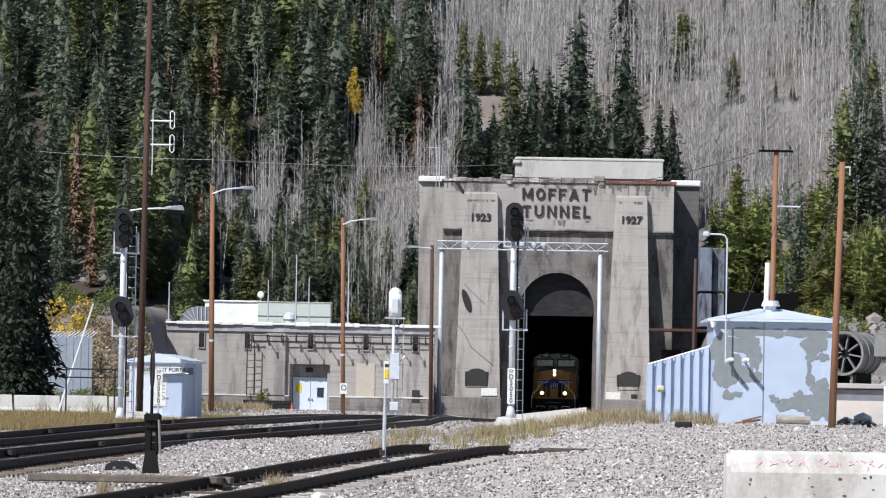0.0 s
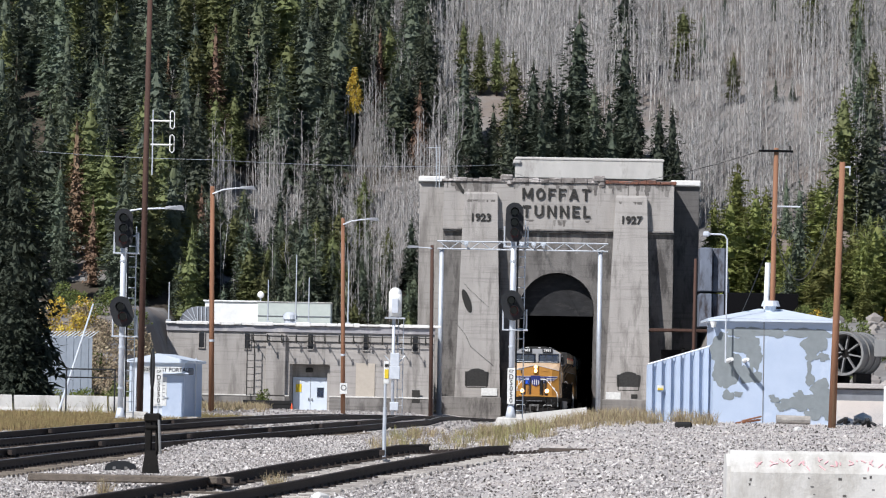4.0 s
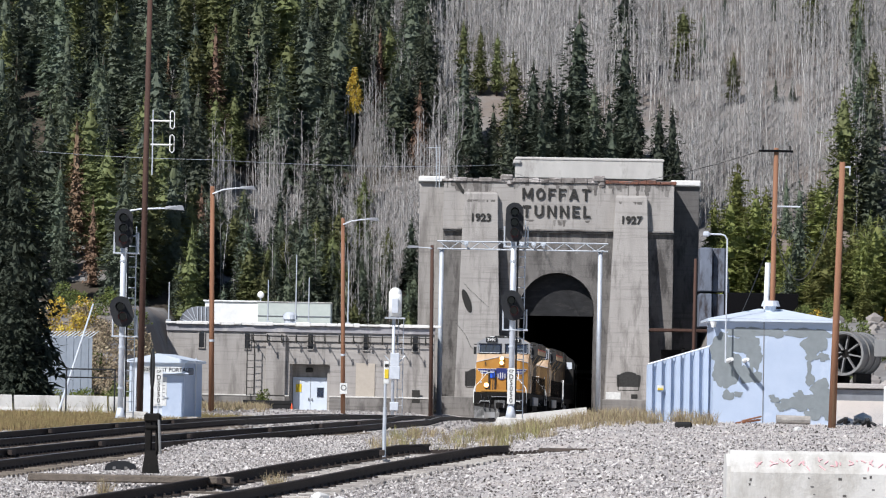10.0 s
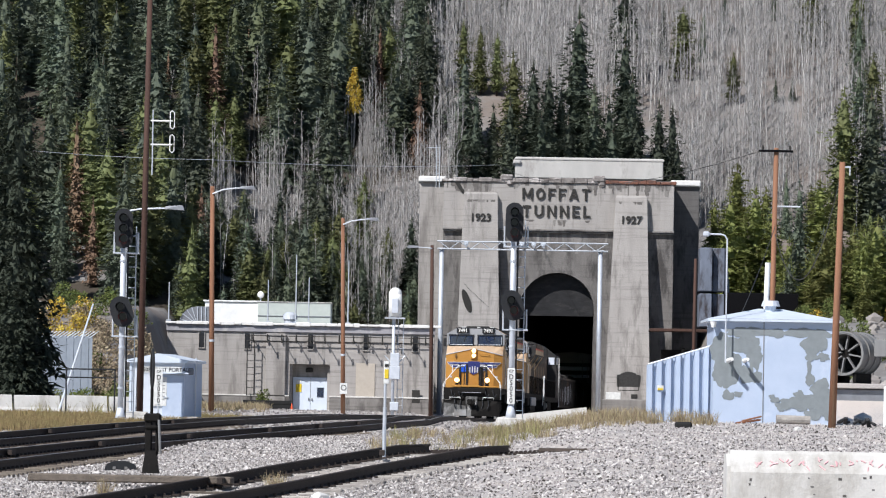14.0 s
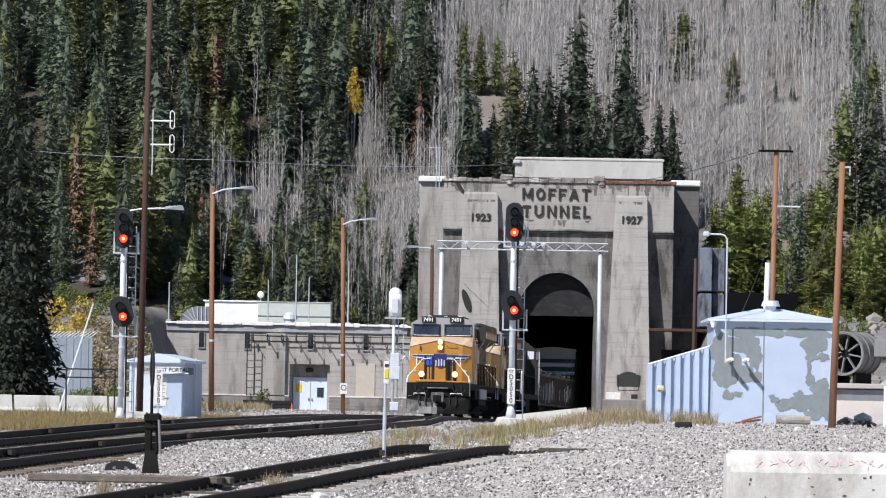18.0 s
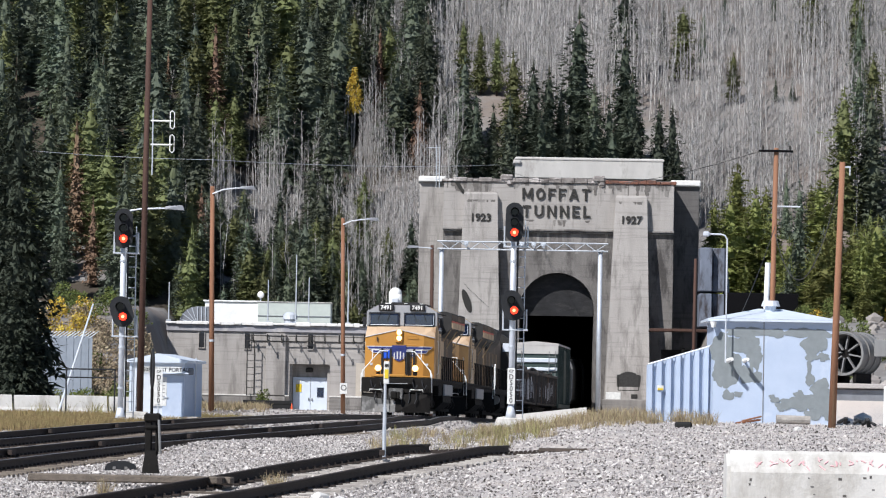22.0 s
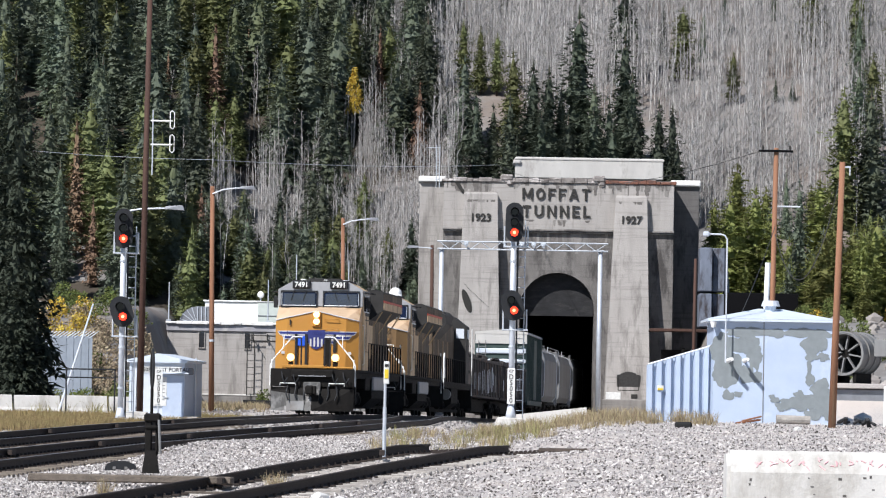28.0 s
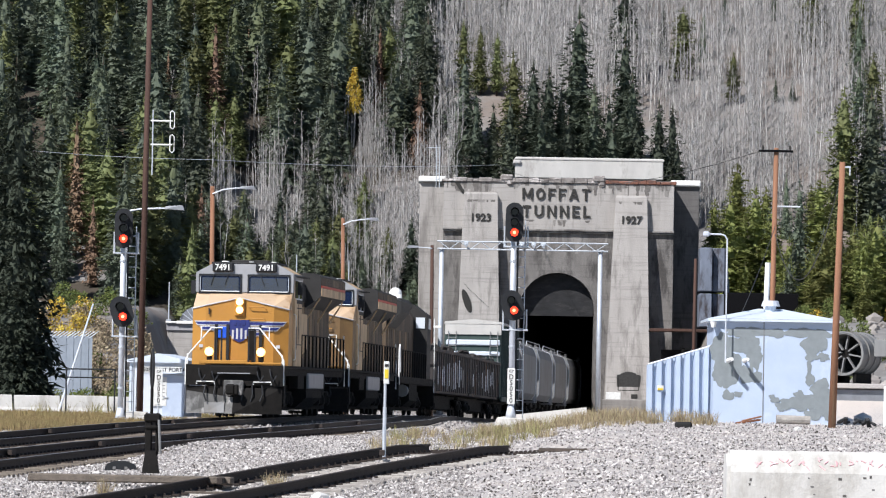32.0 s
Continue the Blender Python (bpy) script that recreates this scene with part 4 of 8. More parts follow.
    for k in range(13):
        x = xa + (xb - xa) * (k + 0.5) / 13
        part("insulator", rods(((x, -0.1, za - 0.12), (x, -0.1, za + 0.45), 0.055, 0.02), n=7), "letter", t)
        part("arm", rods(((x, 0.3, za + 0.1), (x, -0.85, za + 0.17), 0.03), n=5), "letter", t)
        part("end_insulator", rods(((x, -0.82, za + 0.05), (x, -0.82, za + 0.42), 0.06, 0.03), n=7), "letter", t)
    # ladder down to the ground
    t = thing("wall_ladder", (0, 319.4, 0), "dark steel ladder fixed to the wall", "ladder")
    for x in (-12.18, -11.719):
        part("stile", rods(((x, 0, 2.778), (x, 0, 6.218), 0.035), n=6), "letter", t)
    for k in range(8):
        z = 2.849 + k * 0.42
        part("rung", rods(((-12.18, 0, z), (-11.719, 0, z), 0.022), n=5), "letter", t)


make_roof_units()



# ---- trees ----
def conifer_arrays(seed, height, width, boughs, sprays, droop=0.25, bare=0.05, size=0.5, round_top=0.0, ragged=0.3):
    """Boughs wound round the stem, each with drooping fans of needles; round_top: from a cone (0) to an egg (1)."""
    rng = np.random.RandomState(seed)
    k = np.arange(boughs)
    u = (k + rng.rand(boughs)) / boughs
    f = np.where(rng.rand(boughs) < 0.75, 1 - np.sqrt(1 - u), u)
    a = k * 2.39996 + rng.normal(0, 0.35, boughs)
    cone = (1 - f) ** 0.82 * 0.97 + 0.03
    egg = np.sqrt(np.clip(1 - (np.clip(f - 0.25, 0, 1) / 0.76) ** 2, 0, 1)) * (0.55 + 0.45 * np.clip(f / 0.3, 0, 1))
    knots = rng.uniform(1 - ragged, 1 + 0.3 * ragged, 15)
    lobes = 1 + 0.22 * ragged * np.sin(2 * a + rng.rand() * 6) + 0.3 * ragged * np.sin(3 * a + f * 9 + rng.rand() * 6)
    ln = width * (cone * (1 - round_top) + egg * round_top) * np.interp(f, np.linspace(0, 1, 15), knots) * lobes * rng.uniform(1 - 0.9 * ragged, 1.08, boughs)
    z0 = height * (bare + (0.985 - bare) * f)
    q = np.sqrt((np.arange(sprays)[None] + rng.rand(boughs, sprays)) / sprays)
    q = 0.42 + 0.6 * q
    up = (0.42 * f + 0.06)[:, None]
    L = ln[:, None]
    P = np.stack([np.cos(a)[:, None] * L * q, np.sin(a)[:, None] * L * q, z0[:, None] + L * (up * q - droop * q * q * 1.5)], -1).reshape(-1, 3)
    P += rng.normal(0, 0.022 * height * 0.5, P.shape) * np.clip(1.05 - np.repeat(f, sprays), 0.1, 1)[:, None]
    n = len(P)
    aa = np.repeat(a, sprays) + rng.normal(0, 0.75, n)
    pitch = rng.uniform(-1.0, 0.1, n) + np.repeat(f, sprays) * 0.5 + 0.35 * round_top
    s = size * rng.uniform(0.6, 1.3, n) * (0.5 + 0.7 * np.clip(1 - np.repeat(f, sprays), 0, 1))
    tris = []
    for turn in (-0.45, 0.4):
        w = aa + turn + rng.normal(0, 0.2, n)
        D = np.stack([np.cos(w) * np.cos(pitch), np.sin(w) * np.cos(pitch), np.sin(pitch)], 1)
        S = np.stack([-np.sin(w), np.cos(w), rng.uniform(-0.4, 0.4, n)], 1)
        tris.append(np.stack([P - S * (s * 0.23)[:, None], P + S * (s * 0.23)[:, None], P + D * s[:, None]], 1))
    # shaggy skirts of inner boughs that fill the crown
    lv = 20
    for i in range(18):
        g = i / lv
        shape = ((1 - g) ** 0.82 * 0.97 + 0.03) * (1 - round_top) + round_top * math.sqrt(max(0.0, 1 - (max(0.0, g - 0.25) / 0.76) ** 2)) * (0.55 + 0.45 * min(1.0, g / 0.3))
        r = width * shape * np.interp(g, np.linspace(0, 1, 15), knots) * (0.68 - 0.22 * g)
        gap = height * (0.985 - bare) / lv
        m = 10
        w = np.arange(m) * math.tau / m + rng.rand() * 6
        ro = r * rng.uniform(0.7, 1.2, m)
        lo = np.stack([np.cos(w) * ro, np.sin(w) * ro, height * bare + i * gap - droop * ro * 0.6 + rng.uniform(-0.45, 0.3, m) * gap], 1)
        ri = r * rng.uniform(0.3, 0.55, m)
        hi = np.stack([np.cos(w + 0.28) * ri, np.sin(w + 0.28) * ri, height * bare + (i + 1.25 + rng.uniform(-0.3, 0.3, m)) * gap], 1)
        tris.append(np.concatenate([np.stack([lo, np.roll(lo, -1, 0), hi], 1), np.stack([hi, np.roll(lo, -1, 0), np.roll(hi, -1, 0)], 1)]))
    tip = height * 0.012
    tris.append(np.array([[(-tip, 0, height * 0.93), (tip, 0, height * 0.93), (0, 0, height * 1.02)], [(0, -tip, height * 0.93), (0, tip, height * 0.93), (0, 0, height * 1.02)]]))
    V = np.concatenate(tris).reshape(-1, 3).astype(np.float32)
    return V, np.arange(len(V), dtype=np.int32).reshape(-1, 3)


def conifer_mesh(name, needles, *shape):
    return mesh_np(name, *conifer_arrays(*shape), needles)


def trunk_mesh(name, height, r, material="bark"):
    bm = bmesh.new()
    rod(bm, (0, 0, -0.8), (0, 0, height * 0.5), r, r * 0.6, 7)
    rod(bm, (0, 0, height * 0.5), (0, 0, height * 0.98), r * 0.6, 0.02, 6)
    return mesh_of(name, bm, material, True)


CROWNS = {
    "spruce": [conifer_mesh("crown", "spruce", 10 + k, 10.0, w, 370, 5, dr, 0.02, 0.44, 0.12, 0.34) for k, (w, dr) in enumerate(((2.3, 0.3), (2.0, 0.36), (2.6, 0.26), (2.1, 0.32)))],
    "fir_dark": [conifer_mesh("crown", "fir_dark", 20 + k, 10.0, w, 370, 5, dr, 0.02, 0.42, 0.08, 0.34) for k, (w, dr) in enumerate(((2.1, 0.32), (1.8, 0.38), (2.0, 0.34)))],
    "pine": [conifer_mesh("crown", "pine", 30 + k, 10.0, w, 370, 5, 0.12, 0.05, 0.44, rt, 0.5) for k, (w, rt) in enumerate(((2.1, 0.6), (2.4, 0.45), (1.9, 0.7)))],
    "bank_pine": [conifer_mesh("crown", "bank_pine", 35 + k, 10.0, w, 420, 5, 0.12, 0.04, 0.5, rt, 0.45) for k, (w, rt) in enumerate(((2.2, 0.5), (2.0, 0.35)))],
    "dead": [conifer_mesh("crown", "dead", 40 + k, 10.0, 1.5, 190, 4, 0.2, 0.08, 0.42, 0.2, 0.5) for k in range(2)],
    "near_fir": [conifer_mesh("crown", "near_needles", 50 + k, 10.0, 2.4, 620, 8, 0.36, 0.02, 0.42, 0.1, 0.4) for k in range(2)],
}
TRUNK = trunk_mesh("trunk", 10.0, 0.17)
LABELS = {"near_fir": "large dark fir with heavy drooping boughs beside the line", "spruce": "blue-green spruce with drooping boughs on the mountainside", "fir_dark": "dark narrow fir with dense drooping boughs",
          "bank_pine": "olive pine on the bank, sunlight put into its brighter green", "pine": "olive-green lodgepole pine with tufted needles", "dead": "rust-brown dead conifer standing among green trees"}
tree_rng = random.Random(77)


def make_tree(kind, x, d, h, fat=1.0, z=None):
    t = thing("conifer_tree", (x, d, ground_z(x, d) - 0.1 if z is None else z), LABELS[kind], "tree", "conifers on the mountain")
    me = tree_rng.choice(CROWNS[kind])
    s = h / 10.0
    m = Matrix.Rotation(tree_rng.random() * 6.28, 4, "Z") @ Matrix.Diagonal((s * fat, s * fat, s, 1))
    part("trunk", TRUNK, None, t, m=m)
    part("crown", me, None, t, m=m)


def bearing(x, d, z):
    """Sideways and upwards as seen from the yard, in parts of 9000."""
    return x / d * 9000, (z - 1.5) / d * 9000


def evergreens(side, up):
    """How thick the evergreens stand where a tree's foot shows at this bearing."""
    if side < -420:
        return 1.0
    if side < -20 and up < 262:
        return 0.9
    if side < -180:
        return 1.0 if up > 400 else 0.16
    if side < -90:
        return 0.85 if up > 475 else 0.22
    if side < -10:
        return 0.95 if up > 470 else 0.3
    if side < 125:
        return 0.08 if up > 530 else 0.85
    if side < 450:
        return 0.02
    if side > 620 and up < 380:
        return 0.9
    if side > 700:
        return 0.16
    return 0.02


SINGLE = []


def plant_forest():
    rng = random.Random(5)
    woods = {"spruce": [], "fir_dark": [], "pine": []}
    shapes = {"spruce": [conifer_arrays(60 + k, 10.0, w, 245, 4, 0.3, 0.03, 0.52, 0.12, 0.36) for k, w in enumerate((2.3, 2.0, 2.6))],
              "pine": [conifer_arrays(90 + k, 10.0, w, 245, 4, 0.12, 0.05, 0.52, rt, 0.5) for k, (w, rt) in enumerate(((2.1, 0.6), (2.4, 0.45)))],
              "fir_dark": [conifer_arrays(70 + k, 10.0, w, 245, 4, 0.34, 0.03, 0.50, 0.08, 0.36) for k, w in enumerate((2.1, 1.8))]}
    count, d = 0, 342.0
    while d < 500:
        x = -0.093 * d
        while x < 0.093 * d:
            xx, dd = x + rng.uniform(-1.2, 1.2), d + rng.uniform(-2.0, 2.0)
            x += 3.15
            z = ground_z(xx, dd)
            side, up = bearing(xx, dd, z)
            if 0 < xx < 17 and dd < 373 or -3 < xx <= 0 and dd < 362 or z < 3.0 or (xx > 17 and dd < 352):
                continue
            if rng.random() > evergreens(side, up):
                continue
            r = rng.random()
            if side > 450:
                kind = "pine" if r < 0.7 else "spruce"
            else:
                kind = "spruce" if r < 0.5 else ("fir_dark" if r < 0.69 else ("pine" if r < 0.95 else "dead"))
            h = rng.uniform(6.6, 11.5) * (0.85 if kind == "dead" else 1.0) * (0.5 if side > 450 and up < 340 else 1.0)
            if -420 < side < -20 and up < 330:
                h *= 0.65
            count += 1
            fat = rng.uniform(0.85, 1.2)
            if kind in shapes and (dd > 405 or count % 3 == 0):
                woods[kind].append((rng.randrange(len(shapes[kind])), xx, dd, z - 0.2, h / 10, fat, rng.random() * 6.28))
            else:
                make_tree(kind, xx, dd, h, fat)
        d += 5.0
    for kind, rows in woods.items():
        tagged(new("far_woods", mesh_np("far_woods", *stamp(shapes[kind], rows), kind)), "dense green conifer woods covering the mountainside", "woods", kind="stuff")

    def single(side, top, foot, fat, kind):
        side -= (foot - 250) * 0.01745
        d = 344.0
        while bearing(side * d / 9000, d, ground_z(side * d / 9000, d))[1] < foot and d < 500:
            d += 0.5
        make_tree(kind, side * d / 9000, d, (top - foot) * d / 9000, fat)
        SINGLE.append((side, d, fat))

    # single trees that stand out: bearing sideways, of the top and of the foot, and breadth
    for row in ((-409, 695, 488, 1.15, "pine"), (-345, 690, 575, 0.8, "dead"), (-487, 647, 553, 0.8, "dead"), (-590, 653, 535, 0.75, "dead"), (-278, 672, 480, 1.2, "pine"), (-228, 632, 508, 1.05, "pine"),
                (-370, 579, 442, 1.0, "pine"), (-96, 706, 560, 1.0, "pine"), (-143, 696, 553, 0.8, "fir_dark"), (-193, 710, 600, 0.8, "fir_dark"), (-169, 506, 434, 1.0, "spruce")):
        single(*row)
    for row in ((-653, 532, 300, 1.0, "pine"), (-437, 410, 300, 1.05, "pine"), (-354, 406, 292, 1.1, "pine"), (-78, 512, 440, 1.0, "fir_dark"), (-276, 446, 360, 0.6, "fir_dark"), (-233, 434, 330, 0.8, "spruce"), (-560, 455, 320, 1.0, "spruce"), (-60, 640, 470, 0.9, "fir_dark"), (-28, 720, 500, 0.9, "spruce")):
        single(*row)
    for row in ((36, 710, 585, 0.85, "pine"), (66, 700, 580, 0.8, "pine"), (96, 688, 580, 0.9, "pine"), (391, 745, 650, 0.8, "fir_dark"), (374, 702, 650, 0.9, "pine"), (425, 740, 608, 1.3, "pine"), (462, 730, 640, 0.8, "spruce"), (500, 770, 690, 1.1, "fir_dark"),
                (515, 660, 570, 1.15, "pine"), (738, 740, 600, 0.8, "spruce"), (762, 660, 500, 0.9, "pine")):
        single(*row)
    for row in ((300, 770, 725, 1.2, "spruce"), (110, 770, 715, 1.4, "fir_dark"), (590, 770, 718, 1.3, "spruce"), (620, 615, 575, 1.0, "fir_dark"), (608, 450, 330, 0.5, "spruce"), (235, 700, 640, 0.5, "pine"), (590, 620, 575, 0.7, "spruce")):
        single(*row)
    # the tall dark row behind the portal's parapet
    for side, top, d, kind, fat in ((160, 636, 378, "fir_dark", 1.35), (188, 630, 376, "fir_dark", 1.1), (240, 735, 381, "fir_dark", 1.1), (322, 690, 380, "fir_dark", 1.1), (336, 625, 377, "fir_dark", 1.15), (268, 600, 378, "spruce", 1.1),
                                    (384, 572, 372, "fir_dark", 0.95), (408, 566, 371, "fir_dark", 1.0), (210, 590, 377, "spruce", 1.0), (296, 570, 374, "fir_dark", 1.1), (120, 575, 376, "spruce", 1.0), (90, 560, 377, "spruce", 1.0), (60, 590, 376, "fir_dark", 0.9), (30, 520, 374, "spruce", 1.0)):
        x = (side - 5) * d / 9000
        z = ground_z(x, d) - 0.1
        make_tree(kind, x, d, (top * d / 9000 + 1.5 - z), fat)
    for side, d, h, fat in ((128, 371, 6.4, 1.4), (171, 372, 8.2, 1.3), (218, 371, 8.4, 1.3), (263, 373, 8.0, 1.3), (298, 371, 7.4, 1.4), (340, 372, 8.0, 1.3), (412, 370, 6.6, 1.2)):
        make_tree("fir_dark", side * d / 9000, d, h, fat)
    bank = random.Random(19)
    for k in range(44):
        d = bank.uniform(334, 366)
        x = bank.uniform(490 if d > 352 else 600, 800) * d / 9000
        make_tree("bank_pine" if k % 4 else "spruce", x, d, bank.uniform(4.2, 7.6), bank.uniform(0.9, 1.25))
    # dark young spruces along the foot of the slope behind the building
    for k in range(110):
        d = bank.uniform(338, 362)
        x = bank.uniform(-470, -34) * d / 9000
        make_tree(bank.choice(("spruce", "spruce", "fir_dark", "pine")), x, d, bank.uniform(3.0, 5.2), bank.uniform(0.95, 1.3))
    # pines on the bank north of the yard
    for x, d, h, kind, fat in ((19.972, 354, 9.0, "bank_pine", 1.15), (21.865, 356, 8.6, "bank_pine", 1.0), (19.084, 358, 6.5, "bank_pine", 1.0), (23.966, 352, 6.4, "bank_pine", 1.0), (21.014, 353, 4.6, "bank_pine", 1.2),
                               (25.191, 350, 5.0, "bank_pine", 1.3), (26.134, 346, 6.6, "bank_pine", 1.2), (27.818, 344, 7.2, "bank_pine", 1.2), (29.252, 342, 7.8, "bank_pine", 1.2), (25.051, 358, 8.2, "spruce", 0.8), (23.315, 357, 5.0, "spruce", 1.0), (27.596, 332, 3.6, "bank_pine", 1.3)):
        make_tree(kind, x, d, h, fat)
    # big spruce close by the line
    make_tree("near_fir", -18.946, 224, 16.0, 0.66)
    make_tree("near_fir", -20.753, 228, 16.6, 0.9)
    make_tree("near_fir", -18.6, 221, 8.2, 0.85)


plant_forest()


def aspen_arrays(seed):
    """One leafless aspen: a thin pale trunk, and its rising twigs apart."""
    rng = np.random.RandomState(seed)
    h = 7.0
    lean = np.array([rng.normal(0, 0.04), rng.normal(0, 0.04), 1.0]) * h
    mid = lean * 0.5 + np.array([rng.normal(0, 0.14), rng.normal(0, 0.12), 0])
    r = rng.uniform(0.020, 0.052)
    ring = np.array([(math.cos(j * 2.094 + 0.5), math.sin(j * 2.094 + 0.5), 0) for j in range(3)])
    T = np.concatenate([np.array([0, 0, -0.3]) + ring * r, mid + ring * r * 0.75, lean + ring * 0.008])
    F = np.array([(k + j, k + (j + 1) % 3, k + 3 + (j + 1) % 3, k + 3 + j) for k in (0, 3) for j in range(3)], np.int32)
    n = 17
    f = rng.uniform(0.2, 0.98, n)[:, None]
    p = np.where(f < 0.5, mid * (f / 0.5), mid + (lean - mid) * ((f - 0.5) / 0.5))
    a, ln = rng.rand(n) * 6.283, rng.uniform(0.5, 1.5, n) * (1.2 - f[:, 0] * 0.7)
    q = p + np.stack([np.cos(a) * 0.5, np.sin(a) * 0.5, rng.uniform(0.5, 1.0, n)], 1) * ln[:, None]
    g = p + (q - p) * rng.uniform(0.25, 0.8, (n, 1))
    b = rng.rand(n) * 6.283
    e = g + np.stack([np.cos(b) * 0.4, np.sin(b) * 0.4, rng.uniform(0.3, 0.9, n)], 1) * ln[:, None] * 0.6
    A, B = np.concatenate([p, g]), np.concatenate([q, e])
    w = rng.rand(2 * n) * 6.283
    S = np.stack([np.cos(w), np.sin(w), 0 * w], 1) * np.where(np.arange(2 * n) < n, 0.030, 0.021)[:, None]
    W = np.stack([A - S, A + S, B], 1).reshape(-1, 3)
    return (T.astype(np.float32), F), (W.astype(np.float32), np.arange(len(W), dtype=np.int32).reshape(-1, 3))


def bare_aspens():
    """Leafless aspen stand over the mountain's northern side."""
    rng = random.Random(12)
    kinds = [aspen_arrays(200 + k) for k in range(18)]
    rows = []
    while len(rows) < 12500:
        d = rng.uniform(348, 496)
        x = rng.uniform(-0.055, 0.094) * d
        z = ground_z(x, d)
        if 1 < x < 17.5 and d < 388 or -3 < x <= 1 and d < 358 or z < 3.0:
            continue
        side, up = bearing(x, d, z)
        if evergreens(side, up) > 0.3 and rng.random() < (0.3 if -180 < side < 125 else 0.93):
            continue
        if side > 450 and up < 330:
            continue
        if any(abs(side - s) < 20 * f and -3 < e - d < 6 for s, e, f in SINGLE):
            continue
        rows.append((rng.randrange(18), x, d, z - 0.2, rng.uniform(0.5, 1.08) * (0.85 if side < -20 else 1.0), rng.uniform(0.8, 1.2), rng.random() * 6.28))
    t = thing("aspen_stand", (0, 0, 0), "stand of bare grey aspens with thin branches", "woods", kind="stuff")
    part("trunks", mesh_np("trunks", *stamp([k[0] for k in kinds], rows), "aspen"), None, t)
    part("branches", mesh_np("branches", *stamp([k[1] for k in kinds], rows), "twig"), None, t)


bare_aspens()


def leaf_heap(name, spots, material, seed, label, per=430, size=0.075):
    """Low shrubs or leafy crowns: clouds of small leaves on a few stems; spots of (x, y, z, radius, height)."""
    rng = random.Random(seed)
    V, Fc = [], []
    for x, y, z, r, h in spots:
        for _ in range(int(per * r * h) + 30):
            a, f = rng.random() * 6.283, rng.random()
            q = r * math.sqrt(rng.random()) * (1.0 - 0.55 * f)
            c = Vector((x + q * math.cos(a), y + q * math.sin(a), z + h * f * rng.uniform(0.8, 1.1)))
            n = Vector((rng.gauss(0, 1), rng.gauss(0, 1), rng.gauss(0, 1))).normalized()
            e = n.orthogonal().normalized() * size * rng.uniform(0.6, 1.3)
            g = n.cross(e)
            k = len(V)
            V += [(c + e)[:], (c + g * 0.6)[:], (c - e)[:], (c - g * 0.6)[:]]
            Fc.append((k, k + 1, k + 2, k + 3))
        for _ in range(7):
            a = rng.random() * 6.283
            p, q = Vector((x, y, z - 0.1)), Vector((x + r * 0.6 * math.cos(a), y + r * 0.6 * math.sin(a), z + h * 0.8))
            k = len(V)
            V += [(p + Vector((0.02, 0, 0)))[:], (p - Vector((0.02, 0, 0)))[:], q[:]]
            Fc.append((k, k + 1, k + 2))
    return tagged(new(name, sheet(name, V, Fc, material)), label, "shrubs", kind="stuff")


def strewn(seed, n, x0, x1, d0, d1, r, h):
    rng = random.Random(seed)
    out = []
    for _ in range(n):
        d = rng.uniform(d0, d1)
        x = rng.uniform(x0, x1) * d / 9000
        out.append((x, d, ground_z(x, d) - 0.05, rng.uniform(*r), rng.uniform(*h)))
    return out


GX, GD = -6.95, 386.0
gold = thing("golden_aspen", (0, 0, 0), "tall aspen with a golden crown still in leaf", "tree")
part("trunk", rods(((GX, GD, ground_z(GX, GD) - 0.3), (GX + 0.15, GD, 26.6), 0.09, 0.04), n=7), "aspen", gold)
crown = leaf_heap("crown", [(GX + 0.25 * math.sin(k * 2.1), GD, 24.6 + 0.7 * k, 0.75 - 0.1 * k, 1.3) for k in range(4)], "gold_leaf", 21, "golden yellow autumn leaves")
for key in ("category", "kind"):
    del crown[key]
crown.parent = gold
leaf_heap("autumn_shrubs", strewn(1, 55, -720, -490, 262, 300, (0.5, 1.2), (0.7, 1.7)), "shrub", 2, "reddish brown autumn shrubs below the woods")
leaf_heap("yellow_shrubs", strewn(3, 12, -730, -620, 285, 306, (0.6, 1.2), (0.7, 1.5)) + strewn(4, 9, -380, -60, 336.6, 338, (0.5, 1.1), (1.8, 3.4)) + strewn(8, 4, 620, 800, 330, 345, (0.5, 1.0), (0.9, 1.8)), "gold_leaf", 5, "golden yellow autumn shrubs behind the building")
leaf_heap("green_shrubs", strewn(6, 34, -730, -490, 250, 318, (0.5, 1.0), (0.6, 1.5)) + [(-11.105, 318.6, 1.6, 0.8, 1.5)] + strewn(16, 16, 640, 800, 296, 335, (0.5, 1.2), (0.6, 1.6)), "green_shrub", 7, "olive green shrubs by the building")



# ---- the train: local x sideways, y backwards, z up from the rail ----
SPEED, NOSE0 = 6.195, 354.7
WHEELS, CARS = [], []


def wheelset(parent, y, r, keyed):
    bm = bmesh.new()
    for s in (-1, 1):
        rod(bm, (s * 0.68, 0, 0), (s * 0.80, 0, 0), r, r * 0.985, 20)
        rod(bm, (s * 0.66, 0, 0), (s * 0.69, 0, 0), r + 0.025, r + 0.025, 20)
        for k in range(4):
            a = k * math.pi / 2
            box(bm, s * 0.81, 0.26 * math.cos(a), 0.26 * math.sin(a), 0.03, 0.09, 0.09, 0.01)
    rod(bm, (-0.68, 0, 0), (0.68, 0, 0), 0.09, 0.09, 8)
    w = part("wheelset", bm, "grime", parent, "dark steel wheels on their axle", m=pose(0, y, r))
    if keyed:
        WHEELS.append((w, y, r))
    return w


